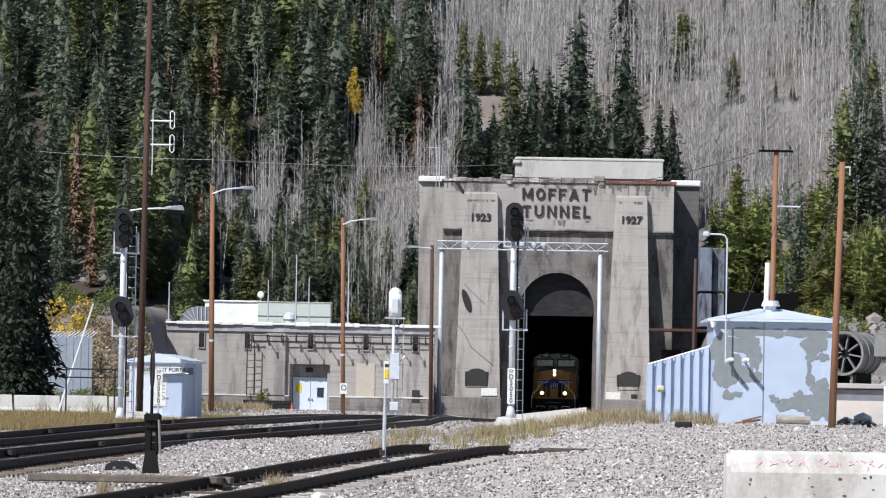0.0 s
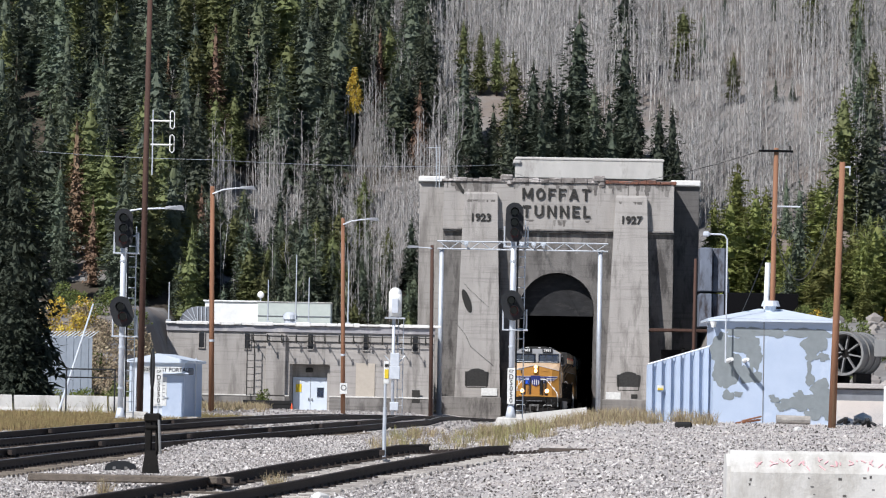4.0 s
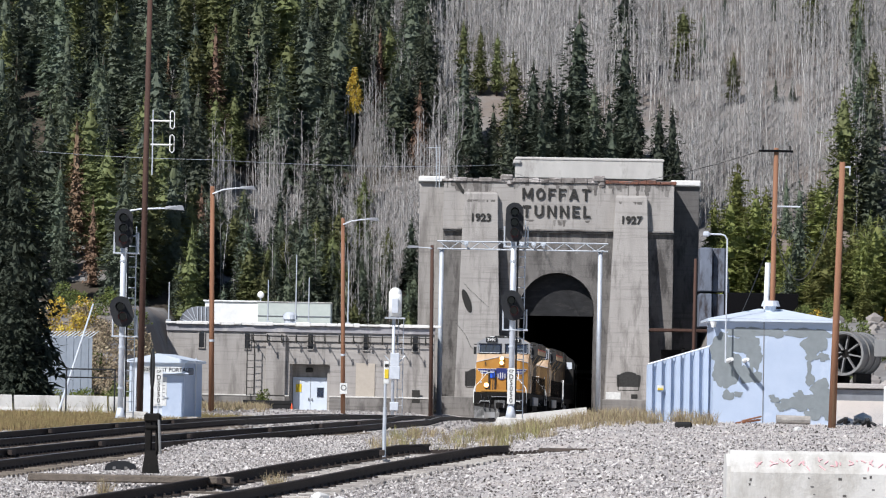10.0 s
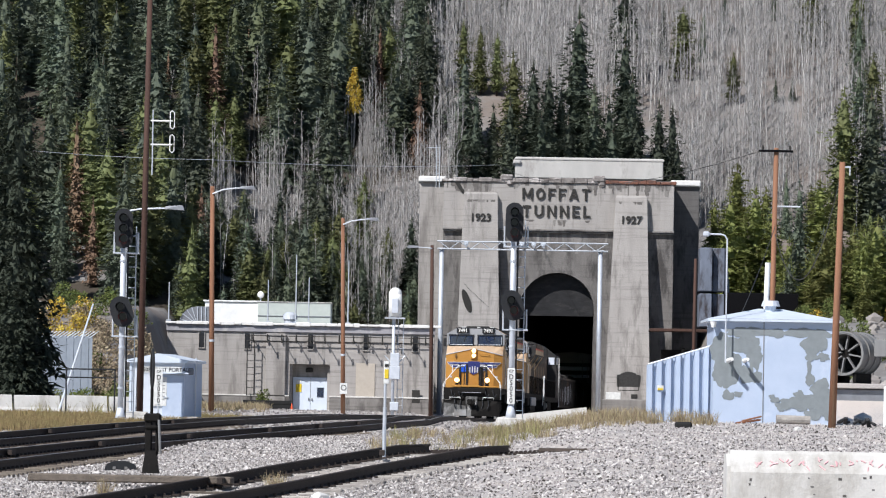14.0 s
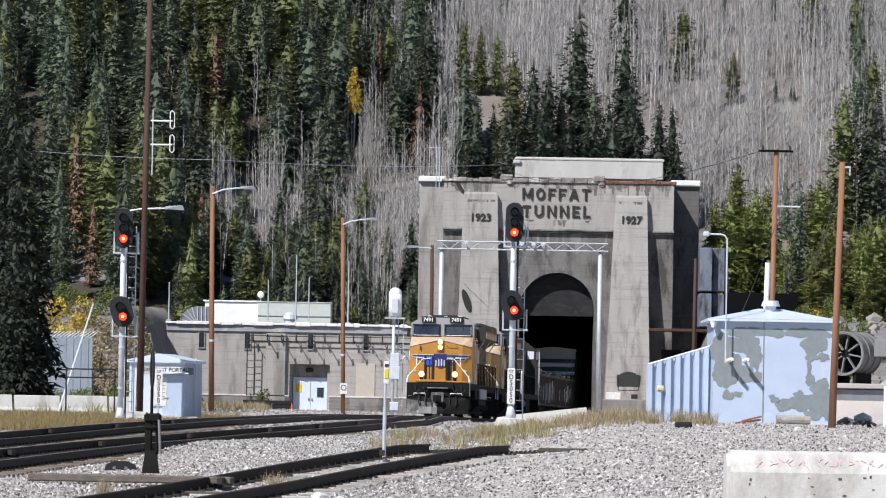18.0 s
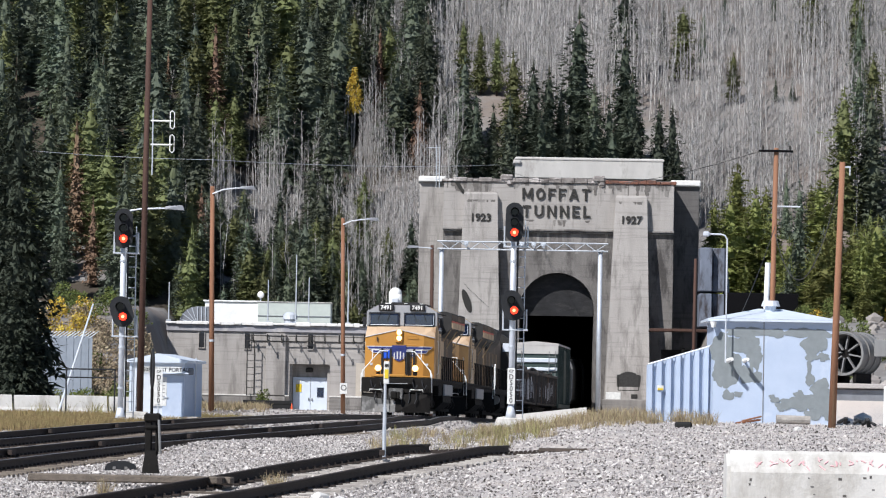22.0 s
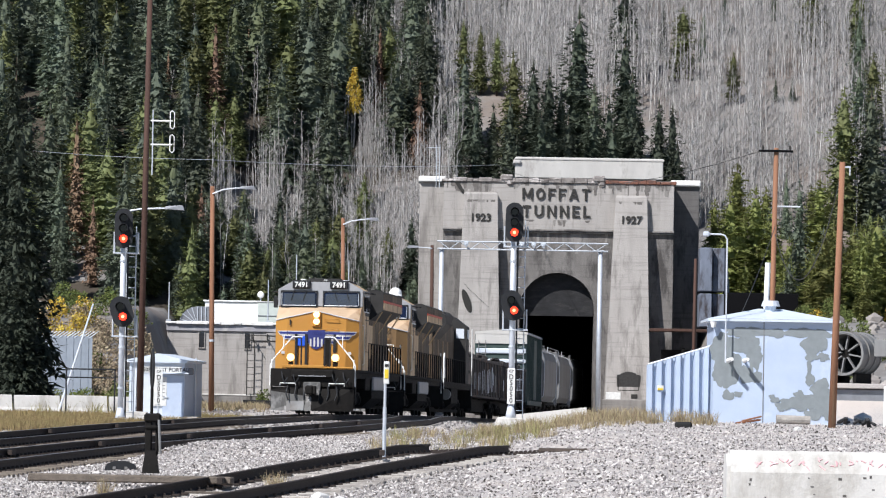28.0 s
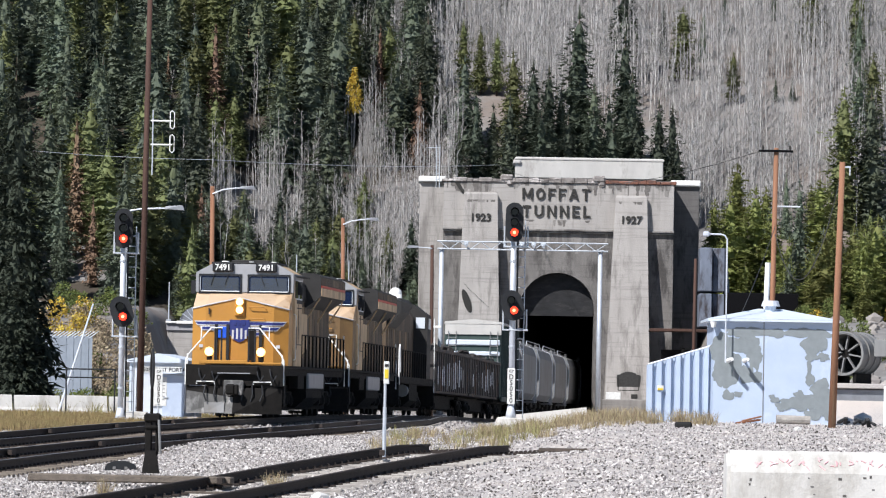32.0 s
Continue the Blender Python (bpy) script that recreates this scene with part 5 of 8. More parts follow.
def truck(parent, ys, r, keyed, springs=True):
    """A bogie frame with its journal boxes and springs, and the wheelsets in it."""
    y0, y1 = ys[0], ys[-1]
    bm = bmesh.new()
    for s in (-1, 1):
        box(bm, s * 1.05, (y0 + y1) / 2, r + 0.18, 0.16, y1 - y0 + 1.0, 0.24, 0.04)
        for y in ys:
            box(bm, s * 1.08, y, r, 0.22, 0.42, 0.36, 0.05)
            rod(bm, (s * 1.1, y, r), (s * 1.22, y, r), 0.13, 0.11, 10)
        for a, b in zip(ys, ys[1:]):
            box(bm, s * 1.06, (a + b) / 2, r - 0.02, 0.14, 0.5, 0.3, 0.05)
            rod(bm, (s * 1.12, (a + b) / 2 - 0.2, r - 0.1), (s * 1.12, (a + b) / 2 - 0.2, r + 0.25), 0.07, 0.07, 8)
            rod(bm, (s * 1.12, (a + b) / 2 + 0.2, r - 0.1), (s * 1.12, (a + b) / 2 + 0.2, r + 0.25), 0.07, 0.07, 8)
    box(bm, 0, (y0 + y1) / 2, r + 0.2, 2.0, 0.6, 0.3, 0.05)
    part("truck_frame", bm, "grime", parent, "cast steel bogie frame")
    for y in ys:
        wheelset(parent, y, r, keyed)


def coupler(parent, y, s):
    bm = bmesh.new()
    box(bm, 0, y - s * 0.35, 0.86, 0.22, 0.7, 0.24, 0.04)
    box(bm, -0.06, y - s * 0.05, 0.86, 0.30, 0.24, 0.34, 0.06)
    box(bm, 0.14, y + s * 0.06, 0.86, 0.12, 0.2, 0.32, 0.04)
    part("coupler", bm, "grime", parent, "knuckle coupler")


def lamp_pair(parent, name, x, y, z, r, gap, upright):
    """Round lit lamps, each with its glare added as a glowing ring."""
    for s in ((-1, 1) if gap else (0,)):
        dx, dz = (0, s * gap) if upright else (s * gap, 0)
        h = part(name, rods(((x + dx, y, z + dz), (x + dx, y - 0.06, z + dz), r * 1.45, r * 1.3), n=16), "lamp_halo", parent, "lit lamp with its glare added as a glowing ring")
        part("bulb", rods(((x + dx, y - 0.05, z + dz), (x + dx, y - 0.085, z + dz), r * 0.85), n=16), "lamp", h)


def make_wide_cab(label, lead):
    L = 22.3
    t = thing("diesel_locomotive", (0, 0, 0), label, "locomotive", "locomotives of the train")
    CARS.append((t, L))
    yn = 1.95   # nose front, behind the platform
    # underframe, steps and snow plough
    part("underframe", boxes((0, L / 2, 1.42, 2.9, L - 1.6, 0.22), (0, L / 2, 1.56, 3.06, L - 1.7, 0.10), bevel=0.02), "grime", t)
    bm = bmesh.new()
    prism(bm, [(-1.5, 0.98), (1.5, 0.98), (1.5, 1.62), (-1.5, 1.62)], 0.72, 0.86)
    part("pilot_plate", bm, "grime", t)
    part("uncoupling_box", boxes((0, 0.66, 1.45, 1.5, 0.16, 0.28), bevel=0.03), "grime", t)
    bm = bmesh.new()
    hexa(bm, [(0, 0.25, 0.12), (1.48, 0.78, 0.12), (1.3, 0.95, 0.12), (0, 0.7, 0.12)], [(0, 0.62, 0.92), (1.48, 0.80, 0.92), (1.3, 0.95, 0.92), (0, 0.8, 0.92)])
    pl = part("snow_plough", bm, "grime", t, "scuffed black snow plough")
    # left half faces the sun: its brightness is in the grey colour
    bm = bmesh.new()
    hexa(bm, [(-1.48, 0.78, 0.12), (0, 0.25, 0.12), (0, 0.7, 0.12), (-1.3, 0.95, 0.12)], [(-1.48, 0.80, 0.82), (0, 0.50, 0.62), (0, 0.8, 0.62), (-1.3, 0.95, 0.82)])
    part("plough_blade", bm, "lit_worn_steel", pl, "plough blade, the sun on its black put in as grey")
    bm = bmesh.new()
    hexa(bm, [(-0.9, 0.55, 0.14), (-0.26, 0.32, 0.14), (-0.26, 0.45, 0.14), (-0.9, 0.68, 0.14)], [(-0.9, 0.58, 0.46), (-0.26, 0.42, 0.46), (-0.26, 0.5, 0.46), (-0.9, 0.7, 0.46)])
    part("plough_plate", bm, "hopper", pl, "pale plate low on the plough")
    bm = bmesh.new()
    hexa(bm, [(-1.48, 0.81, 0.82), (0, 0.51, 0.62), (0, 0.8, 0.62), (-1.3, 0.95, 0.82)], [(-1.48, 0.80, 0.96), (0, 0.62, 0.96), (0, 0.8, 0.96), (-1.3, 0.95, 0.96)])
    part("plough_top", bm, "grime", pl)
    coupler(t, 0.25, -1)
    coupler(t, L - 0.2, 1)
    for k in range(6):
        x = -0.75 + 0.3 * k + (0.12 if k > 2 else -0.12)
        part("air_hose", rods(((x, 0.62, 1.0), (x * 1.05, 0.5, 0.72), 0.025), ((x * 1.05, 0.5, 0.72), (x * 0.95, 0.48, 0.5), 0.025), n=6), "black", t)
    for s in (-1, 1):
        bm = bmesh.new()
        for k in range(4):
            box(bm, s * 1.32, 1.15 + 0.05 * k, 0.45 + 0.33 * k, 0.36, 0.3, 0.04)
        box(bm, s * 1.5, 1.2, 0.95, 0.03, 0.5, 1.15)
        part("steps", bm, "grime", t)
        pts = [(s * 1.52, 0.8, 1.0), (s * 1.52, 0.8, 1.75), (s * 1.42, 0.82, 1.95), (s * 0.75, 0.86, 2.75)]
        bm = bmesh.new()
        pipe(bm, pts, 0.024, 6)
        pipe(bm, [(s * 1.47, 0.8, 1.62), (s * 1.47, 0.8, 1.95)], 0.02, 6)
        pipe(bm, [(s * 0.75, 0.86, 2.75), (s * 0.4, 0.86, 2.75)], 0.024, 6)
        pipe(bm, [(s * 1.05, 0.78, 2.38), (s * 1.05, 0.84, 2.8), (s * 0.8, 0.88, 2.8)], 0.02, 6)
        part("end_handrail", bm, "white", t, "white end handrail")
        bm = bmesh.new()
        pipe(bm, [(s * 0.6, 0.68, 1.02), (s * 0.6, 0.64, 1.1), (s * 1.15, 0.64, 1.1), (s * 1.15, 0.68, 1.02)], 0.02, 6)
        part("cut_lever", bm, "white", t, "white uncoupling lever")
    # nose: wide, with a sloped top that rises to the middle
    zs, zm, zc = 3.36, 3.70, 3.88
    bm = bmesh.new()
    a = [(-1.5, yn + 0.28, zs), (-1.06, yn, zs + 0.10), (0.0, yn - 0.02, zm), (1.06, yn, zs + 0.10), (1.5, yn + 0.28, zs)]
    lo = [bm.verts.new((x, y, 1.62)) for x, y, _ in a] + [bm.verts.new((1.5, 4.3, 1.62)), bm.verts.new((-1.5, 4.3, 1.62))]
    hi = [bm.verts.new((x, y + 0.05, z)) for x, y, z in a] + [bm.verts.new((1.5, 4.3, zs)), bm.verts.new((-1.5, 4.3, zs))]
    n = len(lo)
    for i in range(n):
        bm.faces.new((lo[i], lo[(i + 1) % n], hi[(i + 1) % n], hi[i]))
    bm.faces.new(lo[::-1])
    # the second nose gets the lead unit's shade as dull paint
    nose = part("nose", bm, "yellow" if lead else "yellow_shade_soil", t, "yellow wide nose" if lead else "wide nose, the lead unit's shade put into its dull yellow")
    bm = bmesh.new()
    lo = [bm.verts.new((x, y + 0.05, z + 0.002)) for x, y, z in a]
    hi = [bm.verts.new((x, yn + 1.3, zc)) for x, y, z in a]
    for i in range(4):
        bm.faces.new((lo[i], lo[i + 1], hi[i + 1], hi[i]))
    for k, x in ((0, -1.5), (4, 1.5)):
        b0, b1 = bm.verts.new((x, yn + 1.3, zs - 0.02)), bm.verts.new((x, yn + 0.33, zs - 0.02))
        bm.faces.new((lo[k], hi[k], b0, b1))
    part("nose_top", bm, "nose_top", t, "pale sloped top of the nose")
    part("nose_lamp_case", boxes((0.0, yn, 3.40, 0.32, 0.14, 0.56), bevel=0.04), "yellow", t)
    if lead:
        lamp_pair(t, "headlight", 0.0, yn - 0.06, 3.45, 0.085, 0.125, True)
        for s in (-1, 1):
            lamp_pair(t, "ditch_light", s * 0.8, 0.81, 2.02, 0.10, 0.0, False)
            part("ditch_light_bracket", boxes((s * 0.8, 0.89, 1.86, 0.16, 0.14, 0.3), bevel=0.02), "grime", t)
    # wing emblem and shield
    if lead:
        for s in (-1, 1):
            for k, (z0, z1, u1) in enumerate(((2.84, 2.98, 1.04), (2.68, 2.82, 1.04), (2.52, 2.66, 0.80))):
                for g, col in ((0.0, "wing_white"), (0.03, "navy")):
                    bm = bmesh.new()
                    e = u1 - (g if u1 < 1 else 0)
                    prism(bm, [(s * 0.26, z0 + g), (s * (e - (0.12 if u1 < 1 else 0)), z0 + g), (s * e, z1 - g), (s * 0.26, z1 - g)], yn - 0.02 - 0.3 * g, yn + 0.03)
                    part("wing_stripe", bm, col, nose)
            for k, (z0, z1, u1, col) in enumerate(((2.84, 2.98, 1.44, "wing_white"), (2.87, 2.95, 1.41, "navy"), (2.68, 2.82, 1.27, "wing_white"), (2.71, 2.79, 1.24, "navy"))):
                bm = bmesh.new()
                o = 0.022 + 0.008 * (k % 2)
                f = (u1 - 1.06) / 0.44 * 0.28
                hexa(bm, [(s * 1.05, yn - o, z0), (s * (u1 - 0.1), yn + f - 0.06 - o, z0), (s * (u1 - 0.1), yn + 0.3, z0), (s * 1.05, yn + 0.1, z0)],
                     [(s * 1.05, yn - o, z1), (s * u1, yn + f - o, z1), (s * u1, yn + 0.3, z1), (s * 1.05, yn + 0.1, z1)])
                part("wing_tip", bm, col, nose)
        bm = bmesh.new()
        prism(bm, [(-0.30, 3.02), (0.30, 3.02), (0.33, 2.86), (0.28, 2.55), (0.14, 2.38), (0, 2.32), (-0.14, 2.38), (-0.28, 2.55), (-0.33, 2.86)], yn - 0.05, yn + 0.02)
        sh = part("shield", bm, "navy", nose, "blue and white shield emblem")
        for k in range(4):
            part("shield_stripe", boxes((-0.20 + 0.133 * k, yn - 0.056, 2.60 - 0.02 * abs(k - 1.5), 0.06, 0.02, 0.36 - 0.06 * abs(k - 1.5))), "wing_white", sh)
        for k in range(3):
            part("shield_mark", boxes((-0.14 + 0.14 * k, yn - 0.056, 2.90, 0.09, 0.02, 0.09)), "navy", sh)
    # nose door with grab irons
    for u in (-0.72, -0.36, 0.66):
        part("nose_post", boxes((u, yn - 0.04, 2.3, 0.09, 0.08, 1.15)), "black", nose)
    for (xa, ya, za), (xb, yb, zb) in zip(a, a[1:]):
        part("edge_stripe", rods(((xa, ya + 0.03, za), (xb, yb + 0.03, zb), 0.022), n=6), "wing_white", nose, "white edge line")
    part("blue_panel", boxes((-0.52, yn - 0.035, 2.62, 0.30, 0.05, 0.36), bevel=0.02), "bright_blue", nose)
    # no hollow here: the shadow is a dark strip standing proud
    part("nose_recess", boxes((0.38, yn - 0.02, 2.2, 0.22, 0.06, 1.0)), "grime", nose)
    part("walkway_lip", boxes((-0.35, 1.3, 1.70, 1.5, 1.2, 0.12), (0.85, 1.3, 1.67, 1.2, 1.2, 0.07), bevel=0.02), "yellow", nose)
    for z in (3.42, 3.05):
        bm = bmesh.new()
        pipe(bm, [(0.30, yn, z), (0.30, yn - 0.08, z), (0.78, yn - 0.08, z), (0.78, yn, z)], 0.016, 6)
        part("grab_iron", bm, "yellow", nose)
        # cab
    y0, y1, zr = 3.05, 6.1, 4.78
    bm = bmesh.new()
    prism(bm, [(-1.52, 1.62), (1.52, 1.62), (1.52, 4.5), (1.02, zr), (-1.02, zr), (-1.52, 4.5)], y0 + 0.42, y1)
    cab = part("cab", bm, "yellow_dirty", t, "yellow crew cab with a grey roof")
    bm = bmesh.new()
    prism(bm, [(-1.53, 3.90), (1.53, 3.90), (1.53, 4.5), (1.03, zr), (-1.03, zr), (-1.53, 4.5)], y0 + 0.12, y0 + 0.44)
    part("cab_front", bm, "loco_grey", t, "grey windscreen surround")
    part("cab_roof", boxes((0, (y0 + y1) / 2 + 0.1, zr + 0.03, 2.1, y1 - y0 - 0.1, 0.06), bevel=0.02), "loco_roof", t)
    for s in (-1, 1):
        w = part("windscreen", boxes((s * 0.76, y0 + 0.10, 4.15, 1.24, 0.05, 0.50), bevel=0.05), "glass", t, "dark windscreen, the sky's reflection put in as blue")
        part("windscreen_frame", boxes((s * 0.76, y0 + 0.105, 4.43, 1.34, 0.05, 0.06), (s * 0.76, y0 + 0.105, 3.88, 1.34, 0.05, 0.06), (s * 1.41, y0 + 0.105, 4.15, 0.05, 0.05, 0.5), (s * 0.12, y0 + 0.105, 4.15, 0.05, 0.05, 0.5)), "black", w)
        bm = bmesh.new()
        pipe(bm, [(s * 0.5, y0 + 0.05, 4.46), (s * 0.62, y0 + 0.04, 4.1)], 0.012, 5)
        pipe(bm, [(s * 0.95, y0 + 0.05, 4.46), (s * 1.05, y0 + 0.04, 4.1)], 0.012, 5)
        part("wiper", bm, "black", w)
        part("windscreen_rim", rods(((s * 0.16, y0 + 0.06, 3.92), (s * 1.36, y0 + 0.06, 3.92), 0.018), ((s * 1.385, y0 + 0.06, 3.94), (s * 1.385, y0 + 0.06, 4.36), 0.014), n=6), "galv", w)
        nb = part("number_board", boxes((s * 0.68, y0 + 0.08, 4.67, 0.66, 0.14, 0.29), bevel=0.04), "black", t, "black number board with white figures")
        lettering("road_number", "7491", 0.26, 0.01, "sign_white", nb, Matrix.Translation((s * 0.68, y0 - 0.003, 4.585)), 0.95, 0.006)
        part("side_panel", boxes((s * 1.522, 5.05, 4.02, 0.02, 2.0, 0.86)), "loco_roof", cab, "dark surround of the side windows")
        part("side_window", boxes((s * 1.535, 4.3, 4.02, 0.03, 0.8, 0.55), (s * 1.535, 5.3, 4.02, 0.03, 0.8, 0.55)), "glass", cab)
        part("side_roof_band", boxes((s * 1.53, 4.85, 4.4, 0.03, 2.4, 0.2)), "loco_grey", cab)
        part("cab_door", boxes((s * 1.53, 3.9, 2.75, 0.03, 0.62, 2.0)), "yellow_dirty", cab)
        part("door_latch", boxes((s * 1.55, 4.1, 2.5, 0.03, 0.08, 0.7)), "black", cab)
    for k, (x, w) in enumerate(((-0.68, 0.30), (0.1, 0.22), (0.78, 0.26), (-0.3, 0.16))):
        part("roof_antenna", rods(((x, y0 + 0.75 + 0.3 * k, zr), (x, y0 + 0.75 + 0.3 * k, zr + 0.10), w * 0.5, w * 0.35), n=12), "white", t)
    part("air_conditioner", boxes((0, 5.1, zr + 0.10, 1.2, 1.0, 0.12), bevel=0.04), "loco_roof", t)
    # cab side details: window mullions, sunshade, mirror, panel seams and grab irons
    for s in (-1, 1):
        part("window_frame", boxes((s * 1.55, 4.3, 4.31, 0.03, 0.9, 0.04), (s * 1.55, 4.3, 3.73, 0.03, 0.9, 0.04), (s * 1.55, 5.3, 4.31, 0.03, 0.9, 0.04), (s * 1.55, 5.3, 3.73, 0.03, 0.9, 0.04), (s * 1.55, 4.8, 4.02, 0.03, 0.06, 0.6)), "galv", cab)
        part("sunshade", boxes((s * 1.66, 4.8, 4.42, 0.26, 2.0, 0.03)), "loco_roof", cab)
        part("mirror", boxes((s * 1.68, 3.82, 4.05, 0.16, 0.04, 0.42), bevel=0.01), "black", cab)
        part("panel_seam", boxes((s * 1.524, 5.0, 3.0, 0.012, 0.03, 1.3), (s * 1.524, 4.95, 3.45, 0.012, 2.2, 0.03), (s * 1.524, 4.95, 2.3, 0.012, 2.2, 0.03)), "loco_roof", cab)
        bm = bmesh.new()
        pipe(bm, [(s * 1.53, 3.5, 1.8), (s * 1.60, 3.5, 1.85), (s * 1.60, 3.5, 3.2), (s * 1.53, 3.5, 3.25)], 0.018, 6)
        part("cab_grab_iron", bm, "white", cab)
        part("marker_plate", boxes((s * 1.20, yn + 0.06, 2.2, 0.12, 0.02, 0.1)), "wing_white", nose)
        part("platform_gate", rods(((s * 0.42, 0.80, 1.72), (s * 0.42, 0.80, 2.72), 0.028), ((s * 0.62, 0.80, 1.72), (s * 0.62, 0.80, 2.72), 0.028), ((s * 0.42, 0.80, 2.72), (s * 0.62, 0.80, 2.72), 0.024), n=7), "black", t, "black platform end posts")
    part("nose_hatch", boxes((-0.95, yn - 0.01, 3.28, 0.05, 0.03, 0.2)), "loco_roof", nose)
    part("horn", rods(((0.25, 6.6, 4.66), (0.25, 6.6, 4.86), 0.06), ((0.1, 6.5, 4.88), (0.4, 6.5, 4.88), 0.05), n=8), "loco_grey", t)
    # brake pipes, cable loops and footboards on the pilot
    part("drawbar_pocket", boxes((0, 0.62, 0.9, 0.62, 0.16, 0.5), bevel=0.03), "lit_worn_steel", t, "worn grey coupler pocket")
    for x in (-1.1, -0.7, 0.7, 1.1):
        bm = bmesh.new()
        pipe(bm, [(x, 0.66, 1.5), (x + 0.05, 0.52, 1.3), (x + 0.12, 0.5, 1.12), (x + 0.22, 0.6, 1.3)], 0.026, 6)
        part("jumper_cable", bm, "black", t)
    part("pilot_handle", rods(((-0.5, 0.56, 1.36), (0.5, 0.56, 1.36), 0.018), n=6), "loco_grey", t)
    # long hood with its doors
    bm = bmesh.new()
    prism(bm, [(-1.0, 1.62), (1.0, 1.62), (1.0, 4.3), (0.75, 4.62), (-0.75, 4.62), (-1.0, 4.3)], y1, L - 1.5)
    hood = part("long_hood", bm, "hood", t, "long engine hood, soot and shade in its dark colour")
    bm = bmesh.new()
    prism(bm, [(-1.03, 3.75), (1.03, 3.75), (1.03, 4.33), (0.77, 4.65), (-0.77, 4.65), (-1.03, 4.33)], y1 + 0.05, L - 5.6)
    part("hood_roof", bm, "loco_roof", t, "sooty grey hood roof")
    bm = bmesh.new()
    prism(bm, [(-1.04, 1.62), (1.04, 1.62), (1.46, 2.2), (1.46, 3.3), (-1.46, 3.3), (-1.46, 2.2)], y1 + 0.05, y1 + 2.4)
    part("blower_cabinet", bm, "yellow_dirty", t)
    for s in (-1, 1):
        for k in range(11):
            y = y1 + 2.7 + k * 0.88
            part("hood_door", boxes((s * 1.015, y, 2.75, 0.03, 0.80, 1.7), bevel=0.008), "hood" if k % 3 else "yellow_shade_soil", hood)
        part("louvre", boxes((s * 1.04, y1 + 4.5, 4.05, 0.04, 3.4, 0.4)), "black", hood)
    # flared radiator wings
    y2, y3 = L - 10.2, L - 1.7
    bm = bmesh.new()
    prism(bm, [(-1.0, 3.55), (1.0, 3.55), (1.55, 3.96), (1.55, 4.62), (1.3, 4.72), (-1.3, 4.72), (-1.55, 4.62), (-1.55, 3.96)], y2, y3)
    rad = part("radiator", bm, "loco_roof", t, "flared black radiator housing with red and yellow stripes")
    for s in (-1, 1):
        part("red_stripe", boxes((s * 1.56, (y2 + y3) / 2, 4.28, 0.03, y3 - y2 - 0.02, 0.08)), "red", rad)
        part("yellow_stripe", boxes((s * 1.56, (y2 + y3) / 2, 4.10, 0.03, y3 - y2 - 0.02, 0.26)), "yellow_dirty", rad)
        for k in range(8):
            part("radiator_screen", boxes((s * 1.56, y2 + (k + 0.5) * (y3 - y2) / 8, 4.46, 0.03, (y3 - y2) / 8 - 0.08, 0.24)), "hood", rad)
        for y in (y2 + 0.1, (y2 + y3) / 2, y3 - 0.1):
            part("strut", rods(((s * 1.0, y, 3.1), (s * 1.5, y, 3.9), 0.03), n=6), "yellow_dirty", rad)
    part("exhaust_stack", boxes((0, 11.2, 4.74, 0.7, 1.3, 0.22), bevel=0.05), "loco_roof", t)
    # walkway rails
    for s in (-1, 1):
        bm = bmesh.new()
        pipe(bm, [(s * 1.5, y1 + 0.3, 2.62), (s * 1.5, L - 1.2, 2.62)], 0.02, 6)
        part("handrail", bm, "grime", t)
        for k in range(13):
            y = y1 + 0.3 + k * (L - 1.5 - y1) / 12
            part("stanchion", rods(((s * 1.5, y, 1.6), (s * 1.5, y, 2.62), 0.028), n=6), "grime", t)
        bm = bmesh.new()
        pipe(bm, [(s * 1.52, L - 0.9, 1.0), (s * 1.52, L - 0.9, 1.9), (s * 1.5, L - 1.1, 2.2), (s * 1.5, L - 1.2, 2.75)], 0.024, 6)
        part("rear_handrail", bm, "white", t, "white handrail by the rear steps")
        part("battery_box", boxes((s * 1.3, 6.8, 1.15, 0.32, 2.0, 0.5), bevel=0.03), "grime", t)
        part("air_tank", rods(((s * 1.22, 13.2, 1.15), (s * 1.22, 15.4, 1.15), 0.22), n=12), "grime", t)
        part("pale_box", boxes((s * 1.46, 11.2, 1.16, 0.14, 5.0, 0.50), bevel=0.03), "loco_grey", t, "grey equipment box")
    bm = bmesh.new()
    prism(bm, [(-1.45, 0.62), (-1.1, 0.3), (1.1, 0.3), (1.45, 0.62), (1.45, 1.35), (-1.45, 1.35)], 8.6, 13.8)
    part("fuel_tank", bm, "grime", t)
    # dark box added to close the bright gaps, in place of the shade below
    part("brake_gear", boxes((0, L / 2, 0.62, 1.7, L - 2.4, 0.8)), "grime", t)
    truck(t, (3.0, 4.85, 6.7), 0.53, True)
    truck(t, (15.6, 17.45, 19.3), 0.53, True)
    return t


